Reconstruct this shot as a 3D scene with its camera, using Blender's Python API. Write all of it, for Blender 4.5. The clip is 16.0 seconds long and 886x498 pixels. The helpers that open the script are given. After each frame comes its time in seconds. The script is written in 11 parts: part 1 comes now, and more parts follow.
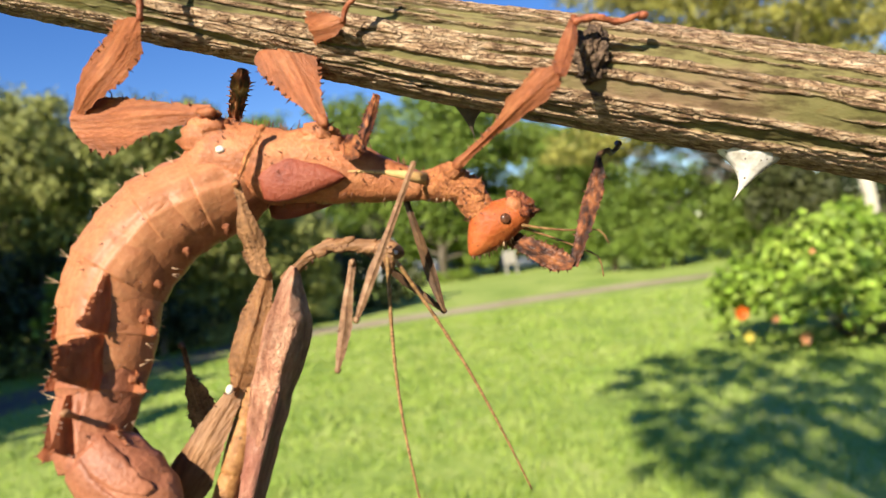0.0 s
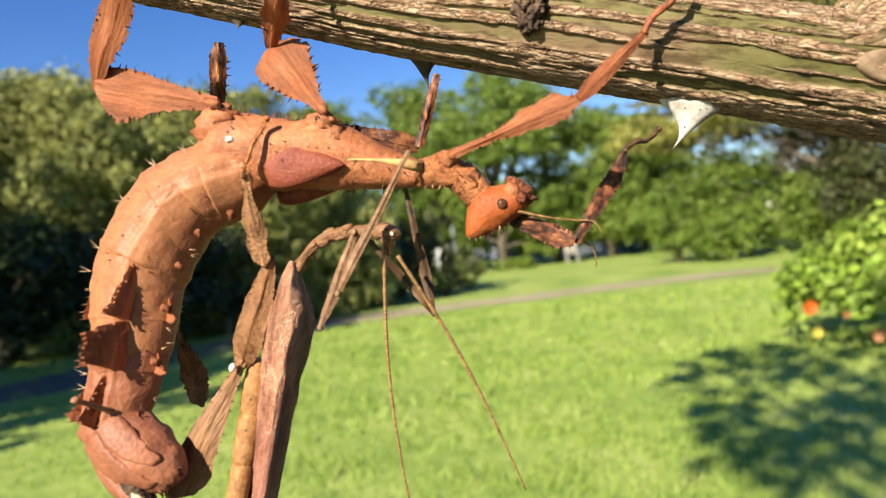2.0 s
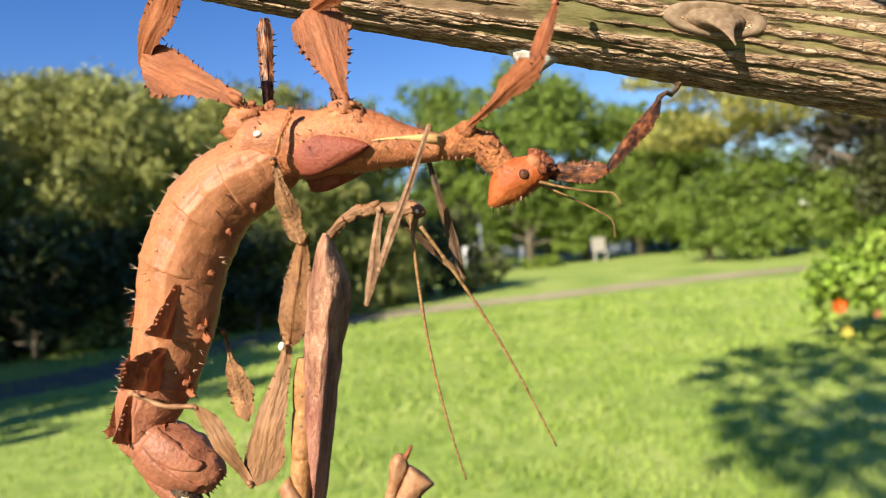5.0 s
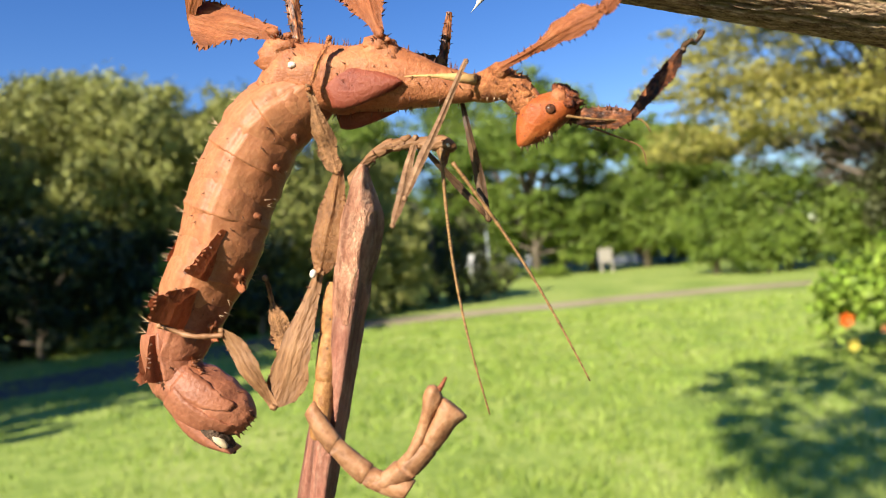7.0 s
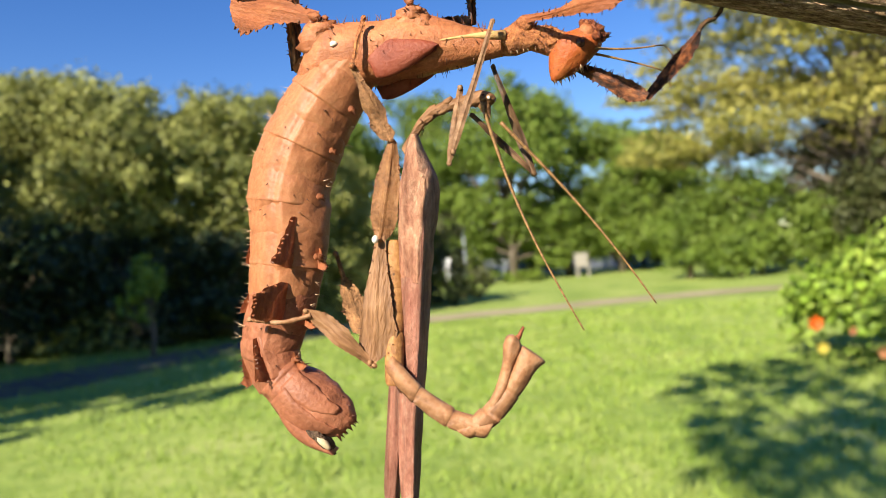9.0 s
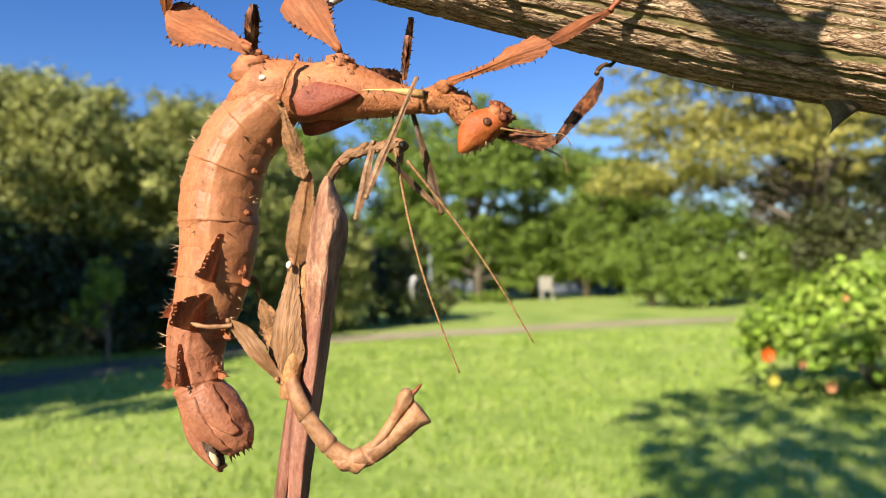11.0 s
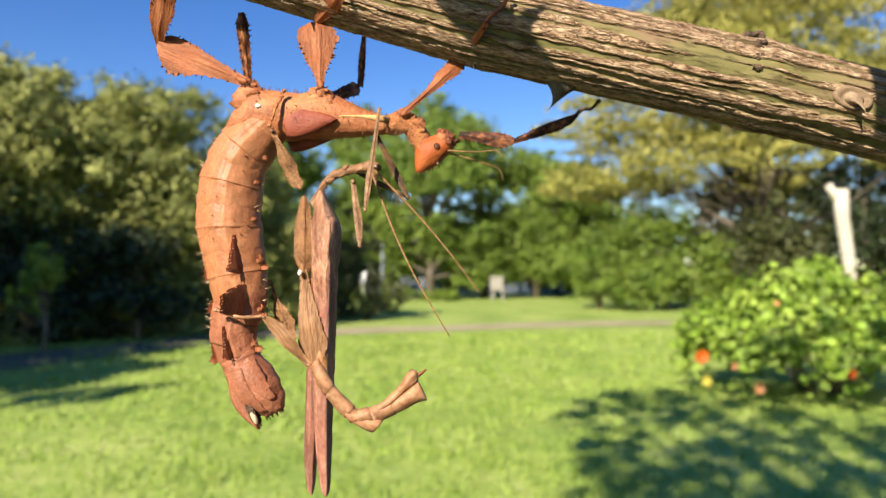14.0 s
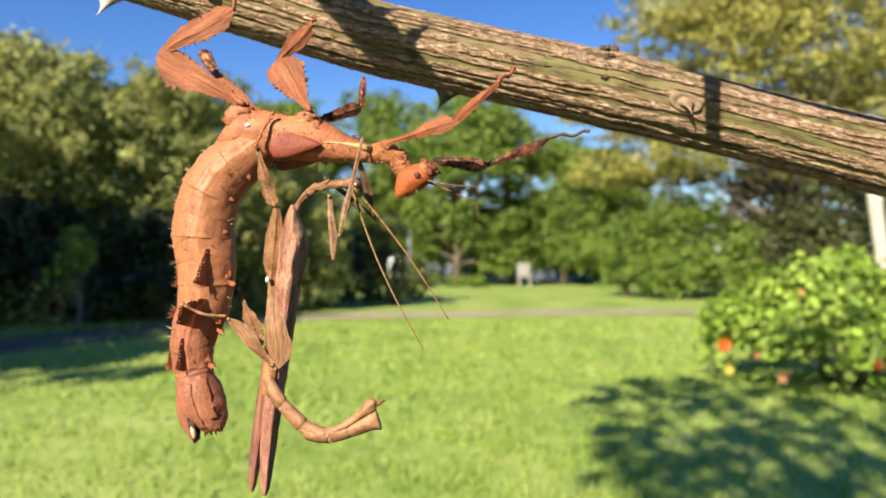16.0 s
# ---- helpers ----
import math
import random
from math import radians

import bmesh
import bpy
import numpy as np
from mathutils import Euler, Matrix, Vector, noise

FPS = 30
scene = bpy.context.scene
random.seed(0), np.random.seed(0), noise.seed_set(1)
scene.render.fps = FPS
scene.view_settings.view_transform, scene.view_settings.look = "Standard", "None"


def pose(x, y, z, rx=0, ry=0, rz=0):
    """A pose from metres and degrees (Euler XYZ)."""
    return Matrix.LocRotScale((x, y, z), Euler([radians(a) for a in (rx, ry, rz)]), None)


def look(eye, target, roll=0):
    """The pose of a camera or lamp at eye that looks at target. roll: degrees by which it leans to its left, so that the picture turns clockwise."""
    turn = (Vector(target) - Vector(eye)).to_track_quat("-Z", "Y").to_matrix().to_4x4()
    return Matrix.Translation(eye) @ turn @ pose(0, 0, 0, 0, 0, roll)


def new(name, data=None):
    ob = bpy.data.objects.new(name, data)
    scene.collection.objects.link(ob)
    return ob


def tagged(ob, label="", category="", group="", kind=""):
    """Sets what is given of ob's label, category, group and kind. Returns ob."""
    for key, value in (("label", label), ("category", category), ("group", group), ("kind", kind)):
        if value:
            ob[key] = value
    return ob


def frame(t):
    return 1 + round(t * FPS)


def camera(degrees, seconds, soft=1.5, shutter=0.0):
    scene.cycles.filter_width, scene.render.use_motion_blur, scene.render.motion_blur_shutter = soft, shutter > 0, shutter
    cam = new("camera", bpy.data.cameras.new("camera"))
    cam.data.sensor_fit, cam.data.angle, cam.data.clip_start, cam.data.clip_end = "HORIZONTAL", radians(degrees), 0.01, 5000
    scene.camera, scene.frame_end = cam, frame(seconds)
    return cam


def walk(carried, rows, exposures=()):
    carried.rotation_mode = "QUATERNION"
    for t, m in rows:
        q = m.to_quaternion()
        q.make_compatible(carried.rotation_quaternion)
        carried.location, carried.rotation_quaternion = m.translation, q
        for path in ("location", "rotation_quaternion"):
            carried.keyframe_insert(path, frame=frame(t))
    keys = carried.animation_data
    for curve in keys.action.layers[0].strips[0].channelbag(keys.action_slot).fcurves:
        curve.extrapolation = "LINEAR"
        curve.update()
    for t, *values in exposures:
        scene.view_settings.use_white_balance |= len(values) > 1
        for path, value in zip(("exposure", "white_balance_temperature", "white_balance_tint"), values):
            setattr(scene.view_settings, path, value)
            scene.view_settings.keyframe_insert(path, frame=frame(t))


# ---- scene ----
cam = camera(64.0, 16.0, soft=0.8)
cam.data.dof.use_dof = True
cam.data.dof.focus_distance = 0.143
cam.data.dof.aperture_fstop = 21.0
PATH = [
    (0, pose(-0.15871, 0.09903, 0.97269, 90.832, 7.261, -1.464)),
    (0.5, pose(-0.15404, 0.09767, 0.97181, 90.852, 7.005, 0.134)),
    (1, pose(-0.14949, 0.09495, 0.96537, 91.254, 7.955, 1.827)),
    (1.5, pose(-0.14770, 0.09253, 0.96682, 91.234, 7.750, 3.020)),
    (2, pose(-0.14065, 0.09121, 0.96260, 90.403, 6.220, 3.422)),
    (2.5, pose(-0.13670, 0.08602, 0.96012, 90.613, 6.523, 3.752)),
    (3, pose(-0.12789, 0.08211, 0.96120, 90.559, 6.532, 4.117)),
    (3.5, pose(-0.12404, 0.07782, 0.95876, 90.563, 6.362, 4.677)),
    (4, pose(-0.11756, 0.07505, 0.95630, 90.790, 6.259, 5.028)),
    (4.5, pose(-0.11233, 0.07271, 0.95302, 90.644, 6.145, 5.198)),
    (5, pose(-0.11065, 0.07410, 0.94604, 90.471, 5.934, 5.683)),
    (7.5, pose(-0.09952, 0.08435, 0.92471, 91.271, 4.676, 6.011)),
    (8, pose(-0.09862, 0.08375, 0.91979, 91.019, 4.652, 5.361)),
    (8.5, pose(-0.10291, 0.08565, 0.92472, 91.241, 5.142, 4.807)),
    (9, pose(-0.09870, 0.07810, 0.92163, 91.391, 4.751, 4.361)),
    (11.5, pose(-0.07389, 0.06657, 0.91924, 92.882, 1.931, 1.135)),
    (12, pose(-0.06975, 0.06035, 0.91563, 92.905, 1.984, 0.609)),
    (12.5, pose(-0.06530, 0.05624, 0.91493, 92.749, 1.461, -0.127)),
    (13, pose(-0.05829, 0.05673, 0.90862, 92.334, 1.434, -1.089)),
    (13.5, pose(-0.05092, 0.05244, 0.90638, 92.428, 1.017, -2.077)),
    (14, pose(-0.03652, 0.03818, 0.90427, 92.438, 0.577, -2.226)),
    (14.5, pose(-0.02064, 0.02386, 0.90685, 92.181, 0.361, -2.158)),
    (15, pose(-0.00899, 0.01403, 0.90507, 92.006, 0.561, -0.637)),
    (15.5, pose(0.00088, 0.00472, 0.89753, 91.857, 0.472, 0.136)),
    (16, pose(0.00000, -0.00000, 0.90000, 91.325, 0.000, 0.003)),
]
walk(cam, PATH)

# ---- light ----
SUN = Vector((0.42, 0.76, -0.50)).normalized()      # the way the sunlight goes
world = bpy.data.worlds.new("sky")
scene.world = world
world.use_nodes = True
wn = world.node_tree
sky = wn.nodes.new("ShaderNodeTexSky")
sky.sky_type, sky.sun_disc = "NISHITA", False
sky.sun_elevation = math.asin(-SUN.z)
sky.sun_rotation = math.atan2(-SUN.x, -SUN.y)
sky.air_density, sky.dust_density, sky.ozone_density = 1.0, 0.0, 2.2
deep = wn.nodes.new("ShaderNodeHueSaturation")
deep.inputs["Saturation"].default_value, deep.inputs["Hue"].default_value = 1.34, 0.517
wn.links.new(sky.outputs[0], deep.inputs["Color"])
wn.links.new(deep.outputs[0], wn.nodes["Background"].inputs[0])
wn.nodes["Background"].inputs[1].default_value = 0.086
sun = new("sun", bpy.data.lights.new("sun", "SUN"))
sun.data.energy, sun.data.angle, sun.data.color = 5.0, radians(0.5), (1.0, 0.90, 0.74)
sun.matrix_world = look((0, 0, 20), Vector((0, 0, 20)) + SUN)
scene.view_settings.exposure = 0.92


# ---- materials ----
def mat(name, stops, scale=(1, 1, 1), size=20.0, rough=0.6, bump=0.3, bump_size=None, fine=4.0, spots=None, tint=0.0, coords="Object", detail=8.0, translucent=0.0, depth=0.001, crease=None, streak=None):
    """A noise-mottled surface: colour stops over a coarse and a fine grain, relief from the fine grain; spots: (colour, size, amount)."""
    m = bpy.data.materials.new(name)
    m.use_nodes = True
    nt = m.node_tree
    nd, ln = nt.nodes, nt.links
    bsdf = nd["Principled BSDF"]
    tc, mp = nd.new("ShaderNodeTexCoord"), nd.new("ShaderNodeMapping")
    mp.inputs["Scale"].default_value = scale
    ln.new(tc.outputs[coords], mp.inputs[0])
    coarse, grain = nd.new("ShaderNodeTexNoise"), nd.new("ShaderNodeTexNoise")
    coarse.inputs["Scale"].default_value, coarse.inputs["Detail"].default_value = size, detail
    grain.inputs["Scale"].default_value, grain.inputs["Detail"].default_value = size * fine, detail
    for n in (coarse, grain):
        ln.new(mp.outputs[0], n.inputs["Vector"])
    mix = nd.new("ShaderNodeMix")
    mix.inputs[0].default_value = 0.4
    ln.new(coarse.outputs[0], mix.inputs[2])
    ln.new(grain.outputs[0], mix.inputs[3])
    ramp = nd.new("ShaderNodeValToRGB")
    while len(ramp.color_ramp.elements) < len(stops):
        ramp.color_ramp.elements.new(0.5)
    for e, (p, c) in zip(ramp.color_ramp.elements, stops):
        e.position, e.color = p, (*c, 1)
    ln.new(mix.outputs[0], ramp.inputs[0])
    colour = ramp.outputs[0]
    if spots:
        vo = nd.new("ShaderNodeTexVoronoi")
        vo.inputs["Scale"].default_value = spots[1]
        ln.new(mp.outputs[0], vo.inputs["Vector"])
        r2 = nd.new("ShaderNodeValToRGB")
        r2.color_ramp.elements[0].position, r2.color_ramp.elements[1].position = spots[2], spots[2] + 0.12
        r2.color_ramp.elements[0].color, r2.color_ramp.elements[1].color = (1, 1, 1, 1), (0, 0, 0, 1)
        ln.new(vo.outputs["Distance"], r2.inputs[0])
        mx = nd.new("ShaderNodeMix")
        mx.data_type = "RGBA"
        ln.new(r2.outputs[0], mx.inputs[0])
        ln.new(colour, mx.inputs[6])
        mx.inputs[7].default_value = (*spots[0], 1)
        colour = mx.outputs[2]
    heights = []
    if crease:      # (size, darkening): a net of fine creases
        ve = nd.new("ShaderNodeTexVoronoi")
        ve.feature = "DISTANCE_TO_EDGE"
        ve.inputs["Scale"].default_value = crease[0]
        warp, wm = nd.new("ShaderNodeTexNoise"), nd.new("ShaderNodeVectorMath")
        warp.inputs["Scale"].default_value = crease[0] * 0.7
        wm.operation = "MULTIPLY_ADD"
        wm.inputs[1].default_value = [1.2 / crease[0]] * 3
        ln.new(mp.outputs[0], warp.inputs["Vector"])
        ln.new(warp.outputs["Color"], wm.inputs[0])
        ln.new(mp.outputs[0], wm.inputs[2])
        ln.new(wm.outputs[0], ve.inputs["Vector"])
        cr = nd.new("ShaderNodeMapRange")
        cr.inputs[1].default_value, cr.inputs[2].default_value, cr.inputs[3].default_value, cr.inputs[4].default_value = 0.0, 0.16, 1 - crease[1], 1.0
        ln.new(ve.outputs["Distance"], cr.inputs[0])
        mu = nd.new("ShaderNodeMix")
        mu.data_type, mu.blend_type = "RGBA", "MULTIPLY"
        mu.inputs[0].default_value = 1.0
        ln.new(colour, mu.inputs[6])
        ln.new(cr.outputs[0], mu.inputs[7])
        colour = mu.outputs[2]
        heights.append(cr.outputs[0])
    if streak:      # (scale, amount): long darker streaks
        ms_, sn = nd.new("ShaderNodeMapping"), nd.new("ShaderNodeTexNoise")
        ms_.inputs["Scale"].default_value = streak[0]
        sn.inputs["Scale"].default_value, sn.inputs["Detail"].default_value = 1.0, 6
        ln.new(tc.outputs[coords], ms_.inputs[0])
        ln.new(ms_.outputs[0], sn.inputs["Vector"])
        sr = nd.new("ShaderNodeMapRange")
        sr.inputs[1].default_value, sr.inputs[2].default_value, sr.inputs[3].default_value, sr.inputs[4].default_value = 0.35, 0.6, 1 - streak[1], 1.1
        ln.new(sn.outputs[0], sr.inputs[0])
        mu = nd.new("ShaderNodeMix")
        mu.data_type, mu.blend_type = "RGBA", "MULTIPLY"
        mu.inputs[0].default_value = 1.0
        ln.new(colour, mu.inputs[6])
        ln.new(sr.outputs[0], mu.inputs[7])
        colour = mu.outputs[2]
        heights.append(sr.outputs[0])
    if tint:
        info = nd.new("ShaderNodeNewGeometry")
        hsv = nd.new("ShaderNodeHueSaturation")
        ma = nd.new("ShaderNodeMapRange")
        ma.inputs[3].default_value, ma.inputs[4].default_value = 1 - tint, 1 + tint
        ln.new(info.outputs["Random Per Island"], ma.inputs[0])
        ln.new(ma.outputs[0], hsv.inputs["Value"])
        ln.new(colour, hsv.inputs["Color"])
        colour = hsv.outputs[0]
    ln.new(colour, bsdf.inputs["Base Color"])
    bsdf.inputs["Roughness"].default_value = rough
    bsdf.inputs["Specular IOR Level"].default_value = 0.35
    if bump:
        bp = nd.new("ShaderNodeBump")
        bp.inputs["Strength"].default_value, bp.inputs["Distance"].default_value = bump, depth
        bn = grain
        if bump_size:
            bn = nd.new("ShaderNodeTexNoise")
            bn.inputs["Scale"].default_value, bn.inputs["Detail"].default_value = bump_size, 6
            ln.new(mp.outputs[0], bn.inputs["Vector"])
        height = bn.outputs[0]
        for h_ in heights:
            ha = nd.new("ShaderNodeMath")
            ha.operation = "ADD"
            ln.new(height, ha.inputs[0])
            ln.new(h_, ha.inputs[1])
            height = ha.outputs[0]
        ln.new(height, bp.inputs["Height"])
        ln.new(bp.outputs[0], bsdf.inputs["Normal"])
    if translucent:
        tr, ms = nd.new("ShaderNodeBsdfTranslucent"), nd.new("ShaderNodeMixShader")
        ms.inputs[0].default_value = translucent
        ln.new(colour, tr.inputs[0])
        ln.new(bsdf.outputs[0], ms.inputs[1])
        ln.new(tr.outputs[0], ms.inputs[2])
        ln.new(ms.outputs[0], nd["Material Output"].inputs[0])
    return m


SKIN = mat("thorax_skin", [(0.3, (0.307, 0.098, 0.037)), (0.5, (0.484, 0.172, 0.070)), (0.72, (0.623, 0.266, 0.111))], size=190, rough=0.5, bump=0.6, fine=6, depth=0.0004, crease=(2080, 0.14), streak=((160, 160, 500), 0.25))
ABDOMEN = mat("abdomen_skin", [(0.28, (0.267, 0.097, 0.041)), (0.48, (0.424, 0.166, 0.073)), (0.62, (0.464, 0.203, 0.093)), (0.8, (0.572, 0.314, 0.146))], size=130, rough=0.5, bump=0.3, fine=9, depth=0.0004, crease=(1320, 0.06), streak=((90, 300, 300), 0.13))
ABDOMEN_RED = mat("hind_abdomen_skin", [(0.28, (0.206, 0.069, 0.035)), (0.48, (0.343, 0.125, 0.064)), (0.64, (0.403, 0.161, 0.087)), (0.82, (0.498, 0.236, 0.134))], size=150, rough=0.5, bump=0.4, fine=8, depth=0.0005, crease=(1100, 0.07), streak=((90, 300, 300), 0.16))
LEAFY = mat("leg_skin", [(0.28, (0.270, 0.086, 0.034)), (0.5, (0.485, 0.164, 0.067)), (0.75, (0.634, 0.262, 0.115))], scale=(0.5, 1, 1.3), size=260, rough=0.5, bump=0.6, fine=5, depth=0.0005, translucent=0.32, crease=(3000, 0.12), streak=((30, 300, 900), 0.34))
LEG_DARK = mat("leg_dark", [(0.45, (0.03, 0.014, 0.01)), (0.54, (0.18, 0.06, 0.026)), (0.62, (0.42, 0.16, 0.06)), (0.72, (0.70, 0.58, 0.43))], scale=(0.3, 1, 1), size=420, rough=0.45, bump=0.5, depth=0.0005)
TARSUS = mat("tarsus_skin", [(0.3, (0.125, 0.041, 0.021)), (0.55, (0.325, 0.095, 0.040)), (0.8, (0.500, 0.202, 0.084))], size=400, rough=0.55, bump=0.5, depth=0.0005)
HEAD = mat("head_skin", [(0.3, (0.315, 0.064, 0.016)), (0.5, (0.462, 0.108, 0.026)), (0.75, (0.567, 0.187, 0.050))], size=210, rough=0.42, bump=0.5, fine=6, depth=0.0004, crease=(2800, 0.15), spots=((0.2, 0.05, 0.02), 900, 0.1))
NECK = mat("neck_skin", [(0.3, (0.215, 0.070, 0.026)), (0.5, (0.513, 0.183, 0.066)), (0.75, (0.779, 0.348, 0.120))], size=420, rough=0.5, bump=0.8, depth=0.0006, crease=(3200, 0.2))
BUD = mat("wing_bud_skin", [(0.3, (0.167, 0.033, 0.018)), (0.5, (0.276, 0.063, 0.032)), (0.75, (0.364, 0.111, 0.061))], size=300, rough=0.48, bump=0.8, fine=5, depth=0.0003, crease=(4400, 0.08))
EGG = mat("egg_shell", [(0.3, (0.5, 0.38, 0.22)), (0.6, (0.66, 0.55, 0.36))], size=400, rough=0.45, bump=0.2, depth=0.0002)
RIDGE = mat("yellow_ridge", [(0.3, (0.55, 0.29, 0.115)), (0.6, (0.68, 0.45, 0.18))], size=300, rough=0.5, bump=0.3, depth=0.0003)
SPINE = mat("spine_dark", [(0.3, (0.09, 0.035, 0.02)), (0.7, (0.22, 0.09, 0.045))], size=400, rough=0.45, bump=0.0)
PALE_SPINE = mat("spine_pale", [(0.3, (0.5, 0.3, 0.17)), (0.7, (0.68, 0.48, 0.3))], size=400, rough=0.5, bump=0.0)
EYE = mat("eye_dark", [(0.35, (0.035, 0.014, 0.008)), (0.65, (0.15, 0.06, 0.03))], size=900, rough=0.18, bump=0.2, depth=0.0001)
WHITE = mat("white_spot", [(0.3, (0.7, 0.62, 0.5)), (0.7, (0.85, 0.8, 0.7))], size=500, rough=0.4, bump=0.1, depth=0.0002)
WING = mat("wing_skin", [(0.3, (0.338, 0.118, 0.077)), (0.44, (0.518, 0.210, 0.140)), (0.56, (0.608, 0.276, 0.186)), (0.72, (0.748, 0.461, 0.327))], scale=(0.5, 1, 1), size=520, rough=0.5, bump=1.0, fine=3.5, depth=0.0006, crease=(5600, 0.2), streak=((40, 620, 620), 0.48))
TEGMEN = mat("forewing_skin", [(0.3, (0.312, 0.115, 0.063)), (0.46, (0.552, 0.253, 0.152)), (0.58, (0.696, 0.368, 0.226)), (0.74, (0.850, 0.598, 0.399))], scale=(0.45, 1, 1), size=330, rough=0.55, bump=1.0, fine=4, depth=0.0008, crease=(3600, 0.2), streak=((90, 380, 380), 0.35))
TAN = mat("male_leg_skin", [(0.28, (0.143, 0.064, 0.025)), (0.5, (0.305, 0.150, 0.066)), (0.75, (0.457, 0.248, 0.120))], scale=(0.35, 1, 1.4), size=320, rough=0.55, bump=0.7, fine=4, depth=0.0006, translucent=0.1, streak=((60, 500, 700), 0.26))
OLIVE = mat("male_upper_leg_skin", [(0.3, (0.122, 0.051, 0.017)), (0.5, (0.252, 0.112, 0.042)), (0.75, (0.363, 0.180, 0.071))], size=300, rough=0.55, bump=0.7, depth=0.0005, crease=(2800, 0.10), streak=((60, 400, 400), 0.3))
MALE_BODY = mat("male_body_skin", [(0.3, (0.183, 0.071, 0.023)), (0.5, (0.393, 0.181, 0.060)), (0.75, (0.548, 0.294, 0.106))], size=300, rough=0.5, bump=0.7, depth=0.0004, crease=(2400, 0.10), spots=((0.12, 0.06, 0.03), 500, 0.06))
MALE_TAIL = mat("male_tail_skin", [(0.3, (0.215, 0.086, 0.036)), (0.5, (0.367, 0.179, 0.084)), (0.75, (0.448, 0.258, 0.138))], size=260, rough=0.5, bump=0.4, depth=0.0004, crease=(3000, 0.08), streak=((60, 420, 420), 0.35))
DRY = mat("dry_leg_skin", [(0.3, (0.138, 0.063, 0.032)), (0.5, (0.304, 0.162, 0.081)), (0.75, (0.478, 0.297, 0.171))], size=320, rough=0.6, bump=0.4, depth=0.0005, crease=(2600, 0.12), translucent=0.15, streak=((60, 500, 700), 0.4))
CROWN = mat("crown_skin", [(0.32, (0.05, 0.02, 0.012)), (0.48, (0.24, 0.06, 0.025)), (0.62, (0.42, 0.14, 0.05)), (0.78, (0.6, 0.36, 0.18))], scale=(1, 1, 0.35), size=700, rough=0.45, bump=0.8, depth=0.0005, crease=(2400, 0.4))
# dark skin for far limbs, shadow side put into the colour
FAR_SHADED = mat("far_shaded_skin", [(0.35, (0.025, 0.016, 0.01)), (0.55, (0.11, 0.06, 0.03)), (0.8, (0.3, 0.17, 0.085))], scale=(0.4, 1, 1), size=320, rough=0.5, bump=0.5, depth=0.0005)
SCRAP = mat("ragged_leg_skin", [(0.3, (0.166, 0.082, 0.037)), (0.5, (0.399, 0.198, 0.088)), (0.75, (0.697, 0.356, 0.157))], size=420, rough=0.6, bump=0.8, depth=0.0006, crease=(2600, 0.12), streak=((60, 500, 700), 0.35), translucent=0.15)
# blotched leg skin, darkened for the shaded far side
FAR_LEG_SHADED = mat("far_leg_shaded_skin", [(0.42, (0.022, 0.012, 0.01)), (0.52, (0.12, 0.042, 0.02)), (0.6, (0.34, 0.115, 0.042)), (0.75, (0.52, 0.23, 0.09))], scale=(0.6, 1, 1), size=210, rough=0.45, bump=0.6, depth=0.0005, crease=(2400, 0.25), translucent=0.15)
FEELER = mat("feeler_skin", [(0.4, (0.14, 0.07, 0.025)), (0.6, (0.36, 0.2, 0.075))], scale=(3, 0.2, 0.2), size=300, rough=0.5, bump=0.3, depth=0.0002)
THORN_PALE = mat("pale_thorn", [(0.3, (0.45, 0.4, 0.33)), (0.55, (0.68, 0.64, 0.57)), (0.8, (0.78, 0.75, 0.7))], size=260, rough=0.6, bump=0.4, spots=((0.12, 0.09, 0.07), 900, 0.1), depth=0.0004)
THORN_DARK = mat("dark_thorn", [(0.3, (0.045, 0.035, 0.025)), (0.7, (0.14, 0.11, 0.07))], size=260, rough=0.6, bump=0.4, depth=0.0004)
SCAR = mat("thorn_base", [(0.3, (0.144, 0.086, 0.048)), (0.55, (0.273, 0.186, 0.111)), (0.8, (0.373, 0.279, 0.185))], size=240, rough=0.7, bump=0.5, depth=0.0004)
KNOT = mat("knot_bark", [(0.35, (0.028, 0.018, 0.012)), (0.55, (0.126, 0.078, 0.048)), (0.8, (0.364, 0.247, 0.156))], size=420, rough=0.85, bump=1.0, depth=0.001)


